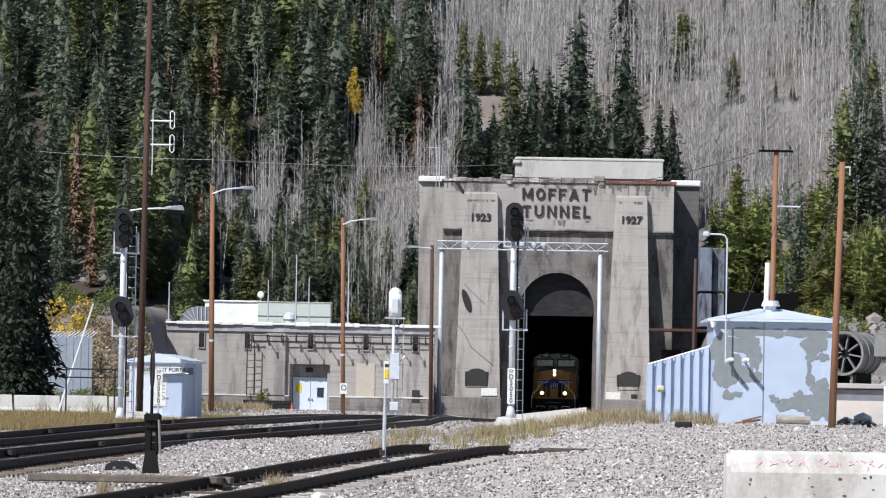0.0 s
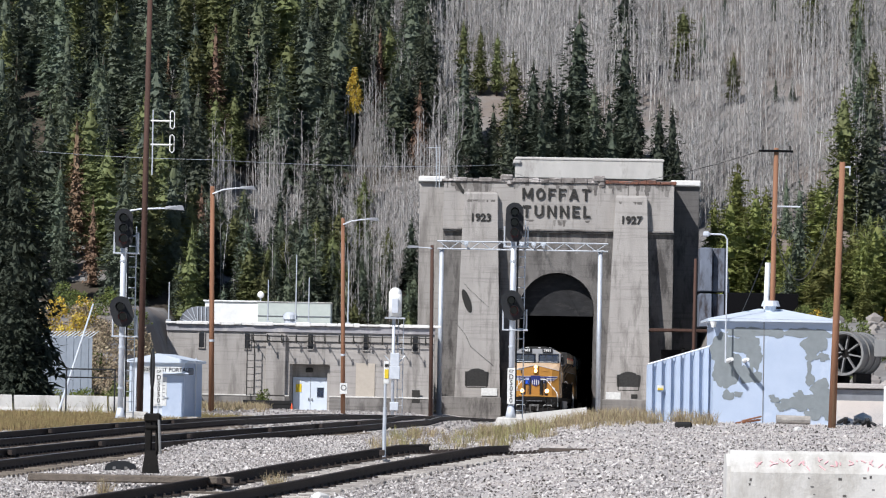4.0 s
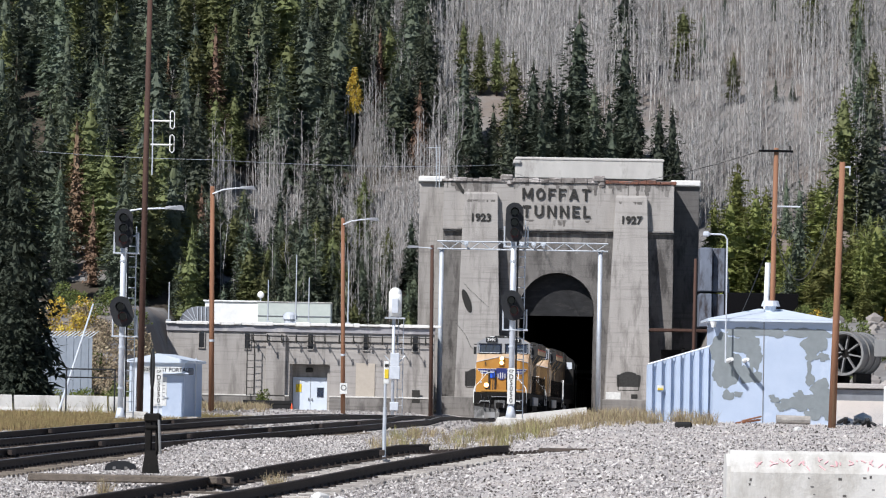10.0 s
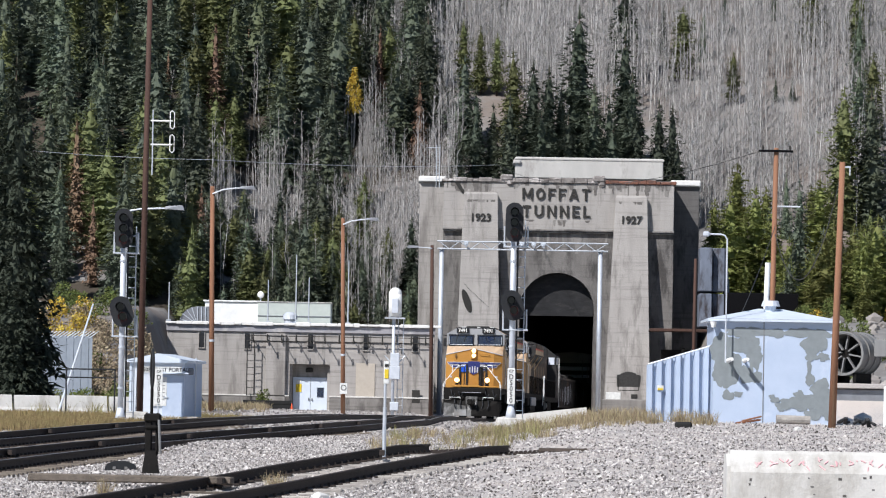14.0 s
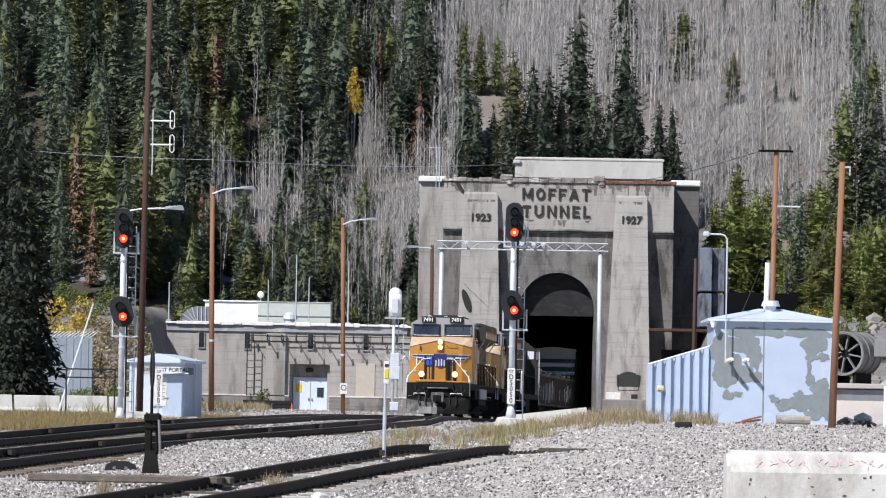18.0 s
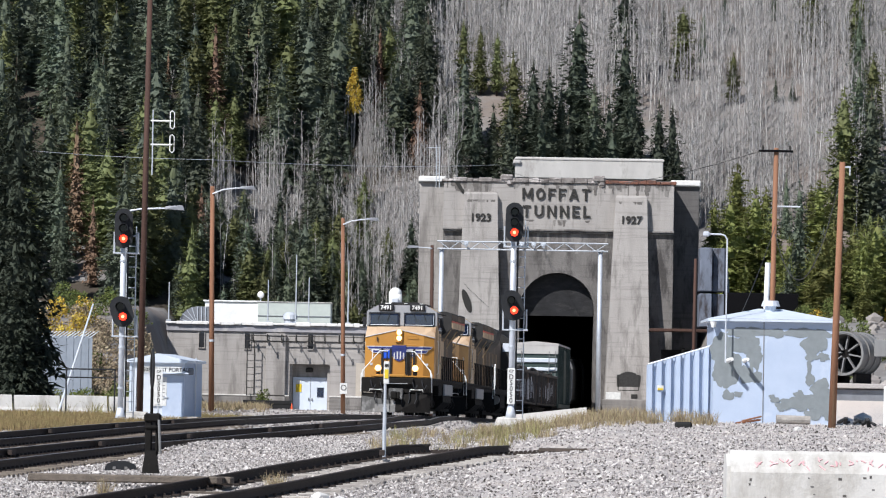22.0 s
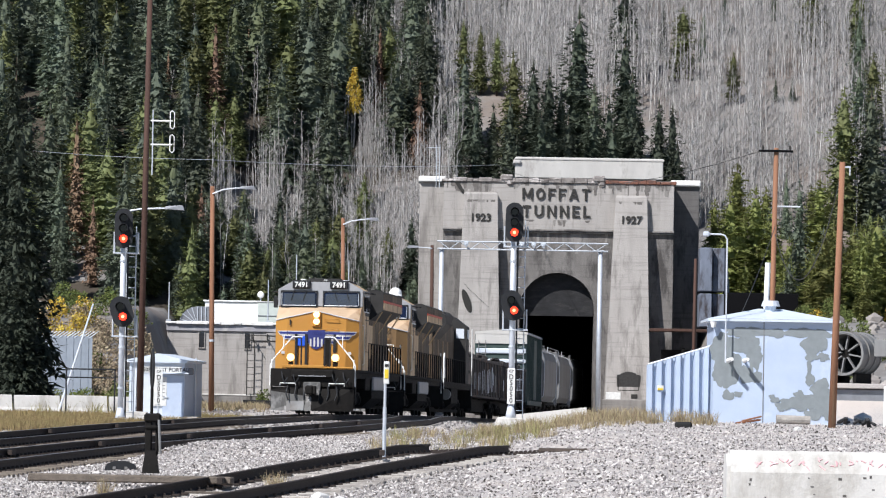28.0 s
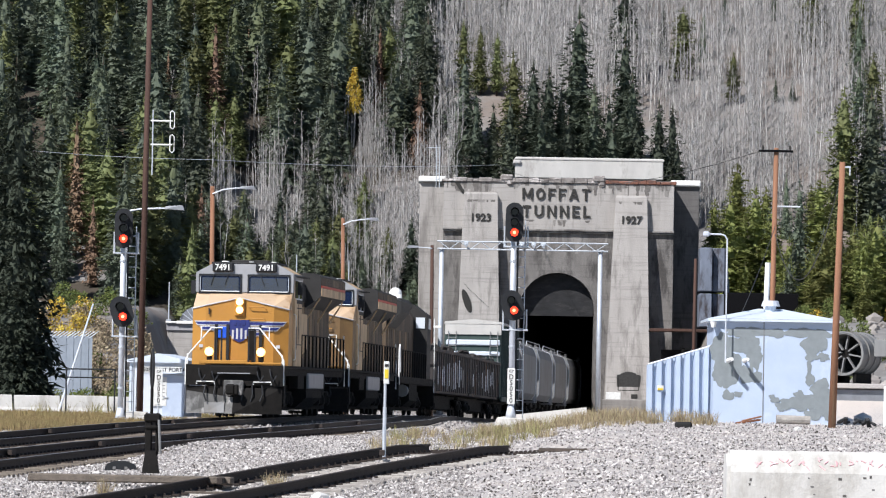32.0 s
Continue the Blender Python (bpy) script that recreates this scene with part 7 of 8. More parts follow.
def make_switch_stand():
    d = 78.0
    x = -4.422
    zb = 0.592
    t = thing("switch_stand", (x, d, zb), "black cast iron switch stand with a tall target mast", "switch stand")
    bm = bmesh.new()
    hexa(bm, [(-0.13, -0.16, 0), (0.13, -0.16, 0), (0.13, 0.16, 0), (-0.13, 0.16, 0)], [(-0.08, -0.1, 0.35), (0.08, -0.1, 0.35), (0.08, 0.1, 0.35), (-0.08, 0.1, 0.35)])
    part("base", bm, "grime", t)
    part("column", boxes((-0.04, 0, 0.55, 0.11, 0.14, 0.62), (0.09, 0, 0.6, 0.05, 0.08, 0.66), bevel=0.02), "grime", t)
    part("head_casting", boxes((0.02, 0, 0.85, 0.26, 0.2, 0.14), (0.0, 0, 0.7, 0.2, 0.18, 0.08), bevel=0.03), "grime", t)
    part("throw_lever", rods(((0.12, -0.1, 0.82), (0.15, -0.12, 0.3), 0.022), n=7), "hopper", t)
    part("mast", rods(((0, 0, 0.85), (0.0, 0, 1.85), 0.024), n=8), "grime", t)
    bm = bmesh.new()
    rod(bm, (-0.012, 0, 1.60), (0.012, 0, 1.60), 0.28, 0.28, 20)
    bm.transform(Matrix.Translation((0, 0, 1.6)) @ Matrix.Diagonal((1, 1, 1.08, 1)) @ pose(0, 0, 0, 0, 0, 9) @ Matrix.Translation((0, 0, -1.6)))
    part("target", bm, "black", t, "round target plate seen on edge")
    part("head_block", boxes((0, 0, -0.09, 0.24, 3.2, 0.12), bevel=0.02), "tie", t, m=pose(-0.3, 0, 0, 0, 0, 80))
    q = thing("switch_motor_cover", (-5.38, 86.0, ground_z(-5.38, 86.0)), "low black rounded cover beside the switch", "switch cover")
    bm = bmesh.new()
    prism(bm, [(-0.42, 0), (-0.36, 0.14), (-0.15, 0.21), (0.15, 0.21), (0.36, 0.14), (0.42, 0)], -0.2, 0.2)
    bm.transform(Matrix.Diagonal((0.66, 0.8, 0.85, 1)))
    part("shell", bm, "black", q)
    part("bolt", boxes((-0.1, -0.17, 0.06, 0.05, 0.03, 0.05)), "hopper", q)
    part("bolt", boxes((0.1, -0.17, 0.06, 0.05, 0.03, 0.05)), "hopper", q)
    # name plate by the signal house
    p = thing("name_sign", (-10.028, 181.0, 1.2), "white upright name sign on a slim post", "sign")
    zc = 2.489 - 1.2
    part("post", rods(((0, 0.03, 0), (0, 0.03, zc + 0.6), 0.03), n=8), "galv", p)
    pl = part("plate", boxes((0, -0.01, zc, 0.28, 0.03, 1.26), bevel=0.01), "sign_white", p)
    for k, ch in enumerate("DS050"):
        lettering("letter", ch, 0.245, 0.004, "letter", pl, Matrix.Translation((0, -0.03, zc + 0.24 - 0.205 * k)), 0.9, 0.004)
    lettering("letter", "CP", 0.14, 0.004, "letter", pl, Matrix.Translation((0, -0.03, zc + 0.48)), 0.9, 0.002)


make_switch_stand()


def make_signal_house():
    d = 184.0
    x0, x1, zb, zt = -11.248, -9.266, 1.28, 3.364
    w, h = x1 - x0, zt - zb
    t = thing("signal_house", (x0, d, zb), "pale blue-white steel signal equipment house with a low roof", "equipment house")
    part("foundation", boxes((w / 2 + 0.2, 1.2, 0.0, w + 0.6, 2.6, 0.3)), "concrete_pale", t)
    part("front", boxes((w / 2, 0.03, h / 2 + 0.1, w, 0.06, h - 0.1)), "shed_white", t)
    part("back", boxes((w / 2 + 0.5, 2.4, h / 2 + 0.1, w, 0.06, h - 0.1)), "shed_white", t)
    bm = bmesh.new()
    hexa(bm, [(w, 0, 0.1), (w + 0.52, 2.4, 0.1), (w + 0.46, 2.4, 0.1), (w - 0.06, 0.06, 0.1)], [(w, 0, h), (w + 0.52, 2.4, h), (w + 0.46, 2.4, h), (w - 0.06, 0.06, h)])
    part("side", bm, "blue", t, "side wall in pale blue")
    bm = bmesh.new()
    hexa(bm, [(0, 0.06, 0.1), (0.52, 2.4, 0.1), (0.46, 2.4, 0.1), (-0.0, 0.0, 0.1)], [(0, 0.06, h), (0.52, 2.4, h), (0.46, 2.4, h), (0.0, 0, h)])
    part("side", bm, "shed_white", t)
    bm = bmesh.new()
    a = [(-0.12, -0.15, h), (w + 0.1, -0.15, h), (w + 0.66, 2.6, h), (0.4, 2.6, h)]
    hexa(bm, a, [(p[0], p[1], p[2] + 0.09) for p in a])
    lo = [(p[0], p[1], h + 0.09) for p in a]
    ridge = [(w * 0.5 + 0.0, -0.15, h + 0.33), (w * 0.5 + 0.5, 2.6, h + 0.33)]
    v = [bm.verts.new(p) for p in lo + ridge]
    for f in ((0, 1, 4), (1, 2, 5, 4), (2, 3, 5), (3, 0, 4, 5)):
        bm.faces.new([v[k] for k in f])
    part("roof", bm, "roof_metal", t, "low gabled metal roof")
    part("name_board", boxes((w * 0.6, -0.02, h - 0.25, w * 0.7, 0.03, 0.24)), "sign_white", t)
    lettering("lettering", "DS050 EAST PORTAL", 0.20, 0.004, "letter", t, Matrix.Translation((w * 0.62, -0.045, h - 0.32)), 0.98, 0.003)
    dr = part("door", boxes((w * 0.80, -0.03, h * 0.42, 0.78, 0.05, h * 0.74), bevel=0.01), "blue", t, "blue-grey steel door")
    part("handle", boxes((w * 0.80 - 0.28, -0.08, h * 0.4, 0.18, 0.05, 0.04)), "galv", dr)
    part("door_hood", boxes((w * 0.78, -0.16, h * 0.82, 1.2, 0.3, 0.04)), "roof_metal", t)
    part("notice_board", boxes((w * 0.55, -0.05, h * 0.5, 0.52, 0.04, 1.05), bevel=0.01), "sign_white", t, "white notice board with faint print")
    for k in range(6):
        part("notice_line", boxes((w * 0.55, -0.072, h * 0.5 + 0.35 - 0.13 * k, 0.38, 0.004, 0.025)), "hopper", t)
    part("corner_trim", boxes((0.03, -0.01, h / 2, 0.08, 0.06, h)), "roof_metal", t)
    part("corner_trim", boxes((w - 0.03, -0.01, h / 2, 0.08, 0.06, h)), "roof_metal", t)
    part("wall_lamp", boxes((w + 0.2, 0.5, h - 0.3, 0.2, 0.2, 0.25), bevel=0.03), "grey_metal", t)
    bm = bmesh.new()
    pipe(bm, [(w + 0.35, 1.2, 0.1), (w + 0.35, 1.2, h + 0.2)], 0.03, 6)
    part("conduit", bm, "galv", t)
    s = thing("stacked_slabs", (-10.888, 180.6, ground_z(-10.888, 180.6)), "pale concrete slabs beside the signal house", "slabs")
    part("slab", boxes((0, 0, 0.12, 0.9, 0.7, 0.2), bevel=0.02), "concrete_pale", s)
    part("slab", boxes((0.1, 0.05, 0.29, 0.8, 0.6, 0.14), bevel=0.02), "concrete_pale", s)


make_signal_house()


# ---- poles and lamps ----
def lean_pole(name, base, top, r0, r1, material, label, group="poles"):
    t = thing(name, base, label, "pole", group)
    h = Vector(top) - Vector(base)
    part("shaft", rods(((0, 0, -0.3), h[:], r0, r1), n=12), material, t, smooth=True)
    return t, h


def lamp_arm(t, p, dx, dz):
    bm = bmesh.new()
    pts = [p, (p[0] + dx * 0.35, p[1], p[2] + dz * 0.7), (p[0] + dx * 0.8, p[1], p[2] + dz), (p[0] + dx, p[1], p[2] + dz)]
    pipe(bm, pts, 0.032, 8)
    a = part("lamp_arm", bm, "galv", t, "curved galvanised lamp arm")
    s = 1 if dx > 0 else -1
    bm = bmesh.new()
    x, y, z = pts[-1]
    hexa(bm, [(x - s * 0.1, y - 0.12, z - 0.02), (x + s * 0.62, y - 0.12, z - 0.06), (x + s * 0.62, y + 0.12, z - 0.06), (x - s * 0.1, y + 0.12, z - 0.02)],
         [(x - s * 0.05, y - 0.08, z + 0.08), (x + s * 0.55, y - 0.1, z + 0.12), (x + s * 0.55, y + 0.1, z + 0.12), (x - s * 0.05, y + 0.08, z + 0.08)])
    part("lamp_head", bm, "grey_metal", a, "grey cobra-head lamp")


def make_poles():
    t, h = lean_pole("radio_pole", (-10.75, 182.0, 1.534), (-10.656, 182, 17.564), 0.12, 0.09, "pole_dark", "very tall dark red-brown pole with antenna brackets and a lamp")
    z = 8.797 - 1.534
    lamp_arm(t, (-0.6, 0, z - 0.05), 1.45, 0.12)
    for zz in (12.004, 11.153):
        q = zz - 1.534
        b = part("antenna_arm", rods(((0.2, 0, q), (0.98, 0, q), 0.03), n=6), "white", t, "white folded dipole antenna")
        bm = bmesh.new()
        pipe(bm, [(0.9, 0, q + 0.32), (0.98, 0, q + 0.36), (1.05, 0, q + 0.3), (1.05, 0, q - 0.22), (0.98, 0, q - 0.28), (0.9, 0, q - 0.22), (0.9, 0, q + 0.32)], 0.022, 6)
        part("loop", bm, "white", b)
    part("antenna_mast", rods(((0.28, 0, 10.059 - 1.534), (0.28, 0, 12.39 - 1.534), 0.025), n=6), "galv", t)
    part("guy_cable", rods(((-0.14, 0, 0), (0.12, 0, 14.5), 0.012), n=4), "cable", t)
    for base, top, r, arm in (((-10.435, 232.0, 1.806), (-10.576, 232, 11.94), 0.13, 1.35),
                              ((-5.0, 262.0, 1.615), (-5.184, 262, 11.775), 0.12, 1.25)):
        t, h = lean_pole("lamp_pole", base, top, r, r * 0.75, "pole", "weathered orange-brown wooden pole carrying a street lamp", "wooden lamp poles")
        lamp_arm(t, (h[0], -0.1, h[2] - 0.35), arm, 0.28)
        part("band", rods(((h[0] * 0.3, h[1] * 0.3, h[2] * 0.3), (h[0] * 0.31, 0, h[2] * 0.31), r * 1.05), n=12), "galv", t)
    zb = 1.615
    sg = thing("pole_sign", (-4.992, 261.78, 0), "white square prohibition sign fixed on the pole", "sign")
    zc = 2.981
    part("plate", boxes((0, 0, zc, 0.38, 0.03, 0.56), bevel=0.01), "sign_white", sg)
    bm = bmesh.new()
    for k in range(14):
        a0, a1 = math.tau * k / 14, math.tau * (k + 1) / 14
        rod(bm, (0.13 * math.cos(a0), -0.025, zc + 0.05 + 0.13 * math.sin(a0)), (0.13 * math.cos(a1), -0.025, zc + 0.05 + 0.13 * math.sin(a1)), 0.018, None, 5)
    part("ring", bm, "letter", sg)
    t, h = lean_pole("lamp_pole", (-0.56, 300.0, 1.555), (-0.638, 300, 11.756), 0.13, 0.1, "pole_dark", "dark creosoted wooden pole carrying a street lamp", "wooden lamp poles")
    lamp_arm(t, (h[0], -0.1, h[2] - 0.2), -0.85, 0.05)
    # north side
    t, h = lean_pole("utility_pole", (9.704, 150.0, 1.4), (9.792, 150, 9.677), 0.09, 0.07, "pole", "leaning brown utility pole with a dark crossarm", "utility poles")
    z = h[2]
    part("crossarm", boxes((h[0] - 0.02, -0.1, z - 0.1, 1.02, 0.07, 0.07), bevel=0.01), "void", t)
    part("insulator", rods(((h[0] - 0.4, -0.1, z - 0.06), (h[0] - 0.4, -0.1, z + 0.06), 0.03), n=7), "letter", t)
    part("insulator", rods(((h[0] + 0.4, -0.1, z - 0.06), (h[0] + 0.4, -0.1, z + 0.06), 0.03), n=7), "letter", t)
    zz = 7.946 - 1.4
    part("standoff_arm", rods(((h[0] * 0.8, 0, zz), (h[0] * 0.8 + 0.75, 0, zz), 0.028), n=6), "galv", t)
    t, h = lean_pole("utility_pole", (9.392, 122.0, 1.487), (9.557, 122, 7.839), 0.095, 0.068, "pole", "leaning bare orange-brown utility pole beside the shed", "utility poles")
    part("clevis", boxes((h[0] + 0.12, 0, h[2] - 0.12, 0.16, 0.05, 0.04), (h[0] + 0.18, 0, h[2] - 0.22, 0.03, 0.03, 0.2)), "galv", t)
    t, h = lean_pole("drop_pole", (16.348, 330.0, 1.6), (16.407, 330, 12.199), 0.13, 0.1, "pole_dark", "short dark brown pole beside the portal wing", "poles")
    # overhead wires
    rng = random.Random(2)
    for a, b, sag, r in (((-21.161, 230, 13.508), (-10.579, 231, 13.104), 0.12, 0.009), ((-10.579, 231, 13.104), (3.584, 345, 18.823), 0.2, 0.011), ((3.584, 345, 18.823), (9.372, 151, 9.622), 1.2, 0.012),
                         ((9.732, 149, 7.084), (9.521, 122, 7.553), 1.9, 0.012), ((9.729, 149, 7.333), (7.862, 134, 4.346), 0.1, 0.01)):
        a, b = Vector(a), Vector(b)
        bm = bmesh.new()
        pts = [a + (b - a) * k / 14 - Vector((0, 0, sag * 4 * (k / 14) * (1 - k / 14))) for k in range(15)]
        pipe(bm, [p[:] for p in pts], r, 5)
        tagged(new("overhead_wire", mesh_of("overhead_wire", bm, "galv" if a.x < 0 else "cable")), "thin overhead wire sagging between poles", "wire", "overhead wires")


make_poles()


# ---- blue shed ----
def make_shed():
    d = 128.0
    x0, x1 = 6.848, 9.862
    zb, zt = 1.503, 4.09
    w, h, dep = x1 - x0, zt - zb, 3.2
    t = thing("blue_shed", (x0, d, zb), "pale blue plywood shed with peeling paint and a low hipped roof", "shed")
    fr = part("front_wall", boxes((w / 2, 0.05, h / 2, w, 0.1, h)), "blue", t)
    part("wall", boxes((0.05, dep / 2, h / 2, 0.1, dep - 0.2, h)), "blue", t)
    part("wall", boxes((w - 0.05, dep / 2, h / 2, 0.1, dep - 0.2, h)), "blue", t)
    part("wall", boxes((w / 2, dep - 0.05, h / 2, w, 0.1, h)), "blue", t)
    e = 0.16
    bm = bmesh.new()
    hexa(bm, [(-e, -e, h), (w + e, -e, h), (w + e, dep + e, h), (-e, dep + e, h)], [(-e, -e, h + 0.06), (w + e, -e, h + 0.06), (w + e, dep + e, h + 0.06), (-e, dep + e, h + 0.06)])
    part("eaves", bm, "roof_metal", t)
    bm = bmesh.new()
    lo = [(-e, -e, h + 0.064), (w + e, -e, h + 0.064), (w + e, dep + e, h + 0.064), (-e, dep + e, h + 0.064)]
    hi = [(w * 0.4, dep / 2, h + 0.36), (w * 0.6, dep / 2, h + 0.36)]
    v = [bm.verts.new(p) for p in lo + hi]
    for f in ((0, 1, 5, 4), (1, 2, 5), (2, 3, 4, 5), (3, 0, 4)):
        bm.faces.new([v[k] for k in f])
    part("roof", bm, "roof_metal", t, "low hipped roof of pale metal")
    vc = part("roof_vent", rods(((w * 0.5, dep * 0.4, h + 0.25), (w * 0.5, dep * 0.4, h + 0.47), 0.14), n=12), "roof_metal", t)
    part("vent_cap", rods(((w * 0.5, dep * 0.4, h + 0.42), (w * 0.5, dep * 0.4, h + 0.56), 0.24, 0.2), n=14), "silver", vc)
    part("flue", rods(((w * 0.475, dep * 0.6, h + 0.3), (w * 0.475 + 0.03, dep * 0.6, h + 1.55), 0.07), n=12), "white", t, "white flue pipe")
    # board seams
    part("board_seam", boxes((w * 0.42, -0.006, h / 2, 0.02, 0.012, h)), "hopper", t)
    # patches of bare grey where the paint has gone
    rng = random.Random(31)

    def blotch(cx, cz, rx, rz, k):
        bm = bmesh.new()
        pts = []
        for j in range(26):
            a = math.tau * j / 26
            q = 0.95 + 0.45 * noise.noise(Vector((math.cos(a) * 1.3 + k * 7, math.sin(a) * 1.3, k))) + 0.13 * rng.uniform(-1, 1)
            pts.append((cx + rx * q * math.cos(a), min(max(cz + rz * q * math.sin(a), 0.02), h - 0.02)))
        prism(bm, pts, -0.003 - 0.0004 * k, 0.01)
        part("bare_patch", bm, "bare_grey", fr, "grey patch where paint has peeled")

    for k, (cx, cz, rx, rz) in enumerate((
        (7.055 - x0, 3.328 - zb, 0.284, 0.427), (7.246 - x0, 2.933 - zb, 0.313, 0.484), (6.992 - x0, 2.787 - zb, 0.171, 0.313),
        (7.379 - x0, 3.505 - zb, 0.341, 0.199), (7.693 - x0, 3.482 - zb, 0.370, 0.256), (7.881 - x0, 3.229 - zb, 0.199, 0.341),
        (7.704 - x0, 2.742 - zb, 0.228, 0.256), (7.961 - x0, 2.69 - zb, 0.142, 0.171), (7.229 - x0, 2.222 - zb, 0.171, 0.128),
        (7.484 - x0, 2.255 - zb, 0.114, 0.085), (7.445 - x0, 3.819 - zb, 0.341, 0.128), (7.943 - x0, 3.827 - zb, 0.370, 0.114),
        (8.441 - x0, 3.808 - zb, 0.228, 0.114), (9.081 - x0, 3.819 - zb, 0.484, 0.128), (9.58 - x0, 3.799 - zb, 0.284, 0.114),
        (9.314 - x0, 3.51 - zb, 0.256, 0.228), (9.511 - x0, 3.599 - zb, 0.199, 0.284), (9.631 - x0, 3.231 - zb, 0.142, 0.114),
        (9.318 - x0, 3.226 - zb, 0.171, 0.114), (9.265 - x0, 2.94 - zb, 0.057, 0.256), (9.284 - x0, 2.656 - zb, 0.114, 0.171),
        (9.6 - x0, 2.406 - zb, 0.256, 0.284), (9.477 - x0, 2.091 - zb, 0.313, 0.256), (9.707 - x0, 1.953 - zb, 0.199, 0.313),
        (9.179 - x0, 2.029 - zb, 0.341, 0.199), (8.823 - x0, 2.08 - zb, 0.284, 0.142), (8.612 - x0, 1.962 - zb, 0.199, 0.128),
        (8.424 - x0, 2.129 - zb, 0.128, 0.071), (9.397 - x0, 1.763 - zb, 0.228, 0.142), (8.338 - x0, 2.213 - zb, 0.085, 0.057),
        (9.02 - x0, 2.254 - zb, 0.142, 0.114))):
        blotch(cx, cz, rx, rz, k)
    # wall lamps and tall gooseneck lamp
    for px in (7.238, 7.635):
        bm = bmesh.new()
        q = (px - x0, 3.091 - zb)
        rod(bm, (q[0], 0.0, q[1]), (q[0], -0.3, q[1] + 0.02), 0.03, None, 7)
        rod(bm, (q[0] - 0.03, -0.26, q[1]), (q[0] + 0.05, -0.56, q[1] + 0.04), 0.055, 0.045, 10)
        part("flood_lamp", bm, "white", t, "small white flood lamp on a bracket")
    bm = bmesh.new()
    gx, gz0, gz1 = 7.142 - x0, 3.042 - zb, 6.264 - zb
    pipe(bm, [(gx, -0.25, gz0), (gx, -0.25, gz1 - 0.12), (gx - 0.06, -0.25, gz1 - 0.03), (gx - 0.16, -0.25, gz1), (gx - 0.45, -0.25, gz1)], 0.022, 8)
    gl = part("gooseneck_pipe", bm, "silver", t, "tall pale pipe bent over at the top")
    part("lamp_head", boxes((gx - 0.53, -0.25, gz1, 0.16, 0.16, 0.13), bevel=0.03), "silver", gl)
    part("camera_dome", rods(((-0.02, -0.2, h - 0.17), (-0.02, -0.2, h - 0.02), 0.05, 0.09), n=10), "white", t)
    # fence of corrugated sheet leaning down from the corner
    f = thing("corrugated_fence", (0, 0, 0), "pale blue corrugated steel windbreak with a sloping top", "fence")
    fx0, fx1 = 5.251, 6.913
    za, zc = 2.966, 3.482
    n = 7
    s = (fx1 - fx0) / n
    for k in range(n):
        xa, xb = fx0 + k * s, fx0 + (k + 1) * s
        t0, t1 = za + (zc - za) * k / n, za + (zc - za) * (k + 1) / n
        bm = bmesh.new()
        prism(bm, [(xa, 1.3), (xb, 1.3), (xb, t1), (xa, t0)], 129.12, 129.16)
        part("sheet_groove", bm, "blue", f)
        bm = bmesh.new()
        e, g = 0.03, s * 0.46
        hexa(bm, [(xa, 129.0, 1.3), (xa + g, 129.0, 1.3), (xa + g + e, 129.118, 1.3), (xa - e, 129.118, 1.3)],
             [(xa, 129.0, t0), (xa + g, 129.0, t0 + (t1 - t0) * 0.46), (xa + g + e, 129.118, t0 + (t1 - t0) * 0.5), (xa - e, 129.118, t0)])
        part("sheet_rib", bm, "blue", f)
    bm = bmesh.new()
    rod(bm, (fx0, 129.02, za + 0.01), (fx1, 129.02, zc + 0.01), 0.03, None, 6)
    part("edge_trim", bm, "roof_metal", f)
    lb = part("label_plate", boxes((fx0 + s * 1.35, 128.98, 2.385, 0.16, 0.02, 0.13)), "sign_white", f)
    part("label_stripe", boxes((fx0 + s * 1.35, 128.965, 2.357, 0.13, 0.01, 0.05)), "sign_yellow", lb)


make_shed()


# ---- barriers and walls ----
def jersey(x, d, z, length, rz, h=0.81, label="weathered concrete jersey barrier", group="concrete barriers"):
    t = thing("jersey_barrier", (x, d, z), label, "concrete barrier", group, rz=rz)
    bm = bmesh.new()
    prof = [(-0.30, 0), (0.30, 0), (0.30, 0.08), (0.16, 0.30), (0.085, h - 0.03), (0.06, h), (-0.06, h), (-0.085, h - 0.03), (-0.16, 0.30), (-0.30, 0.08)]
    prism(bm, [(u, z2) for u, z2 in prof], 0, length, "x")
    part("body", bm, "concrete_pale", t)
    part("drain_slot", boxes((length * 0.25, -0.3, 0.05, 0.3, 0.04, 0.1), (length * 0.75, -0.3, 0.05, 0.3, 0.04, 0.1)), "letter", t)
    return t


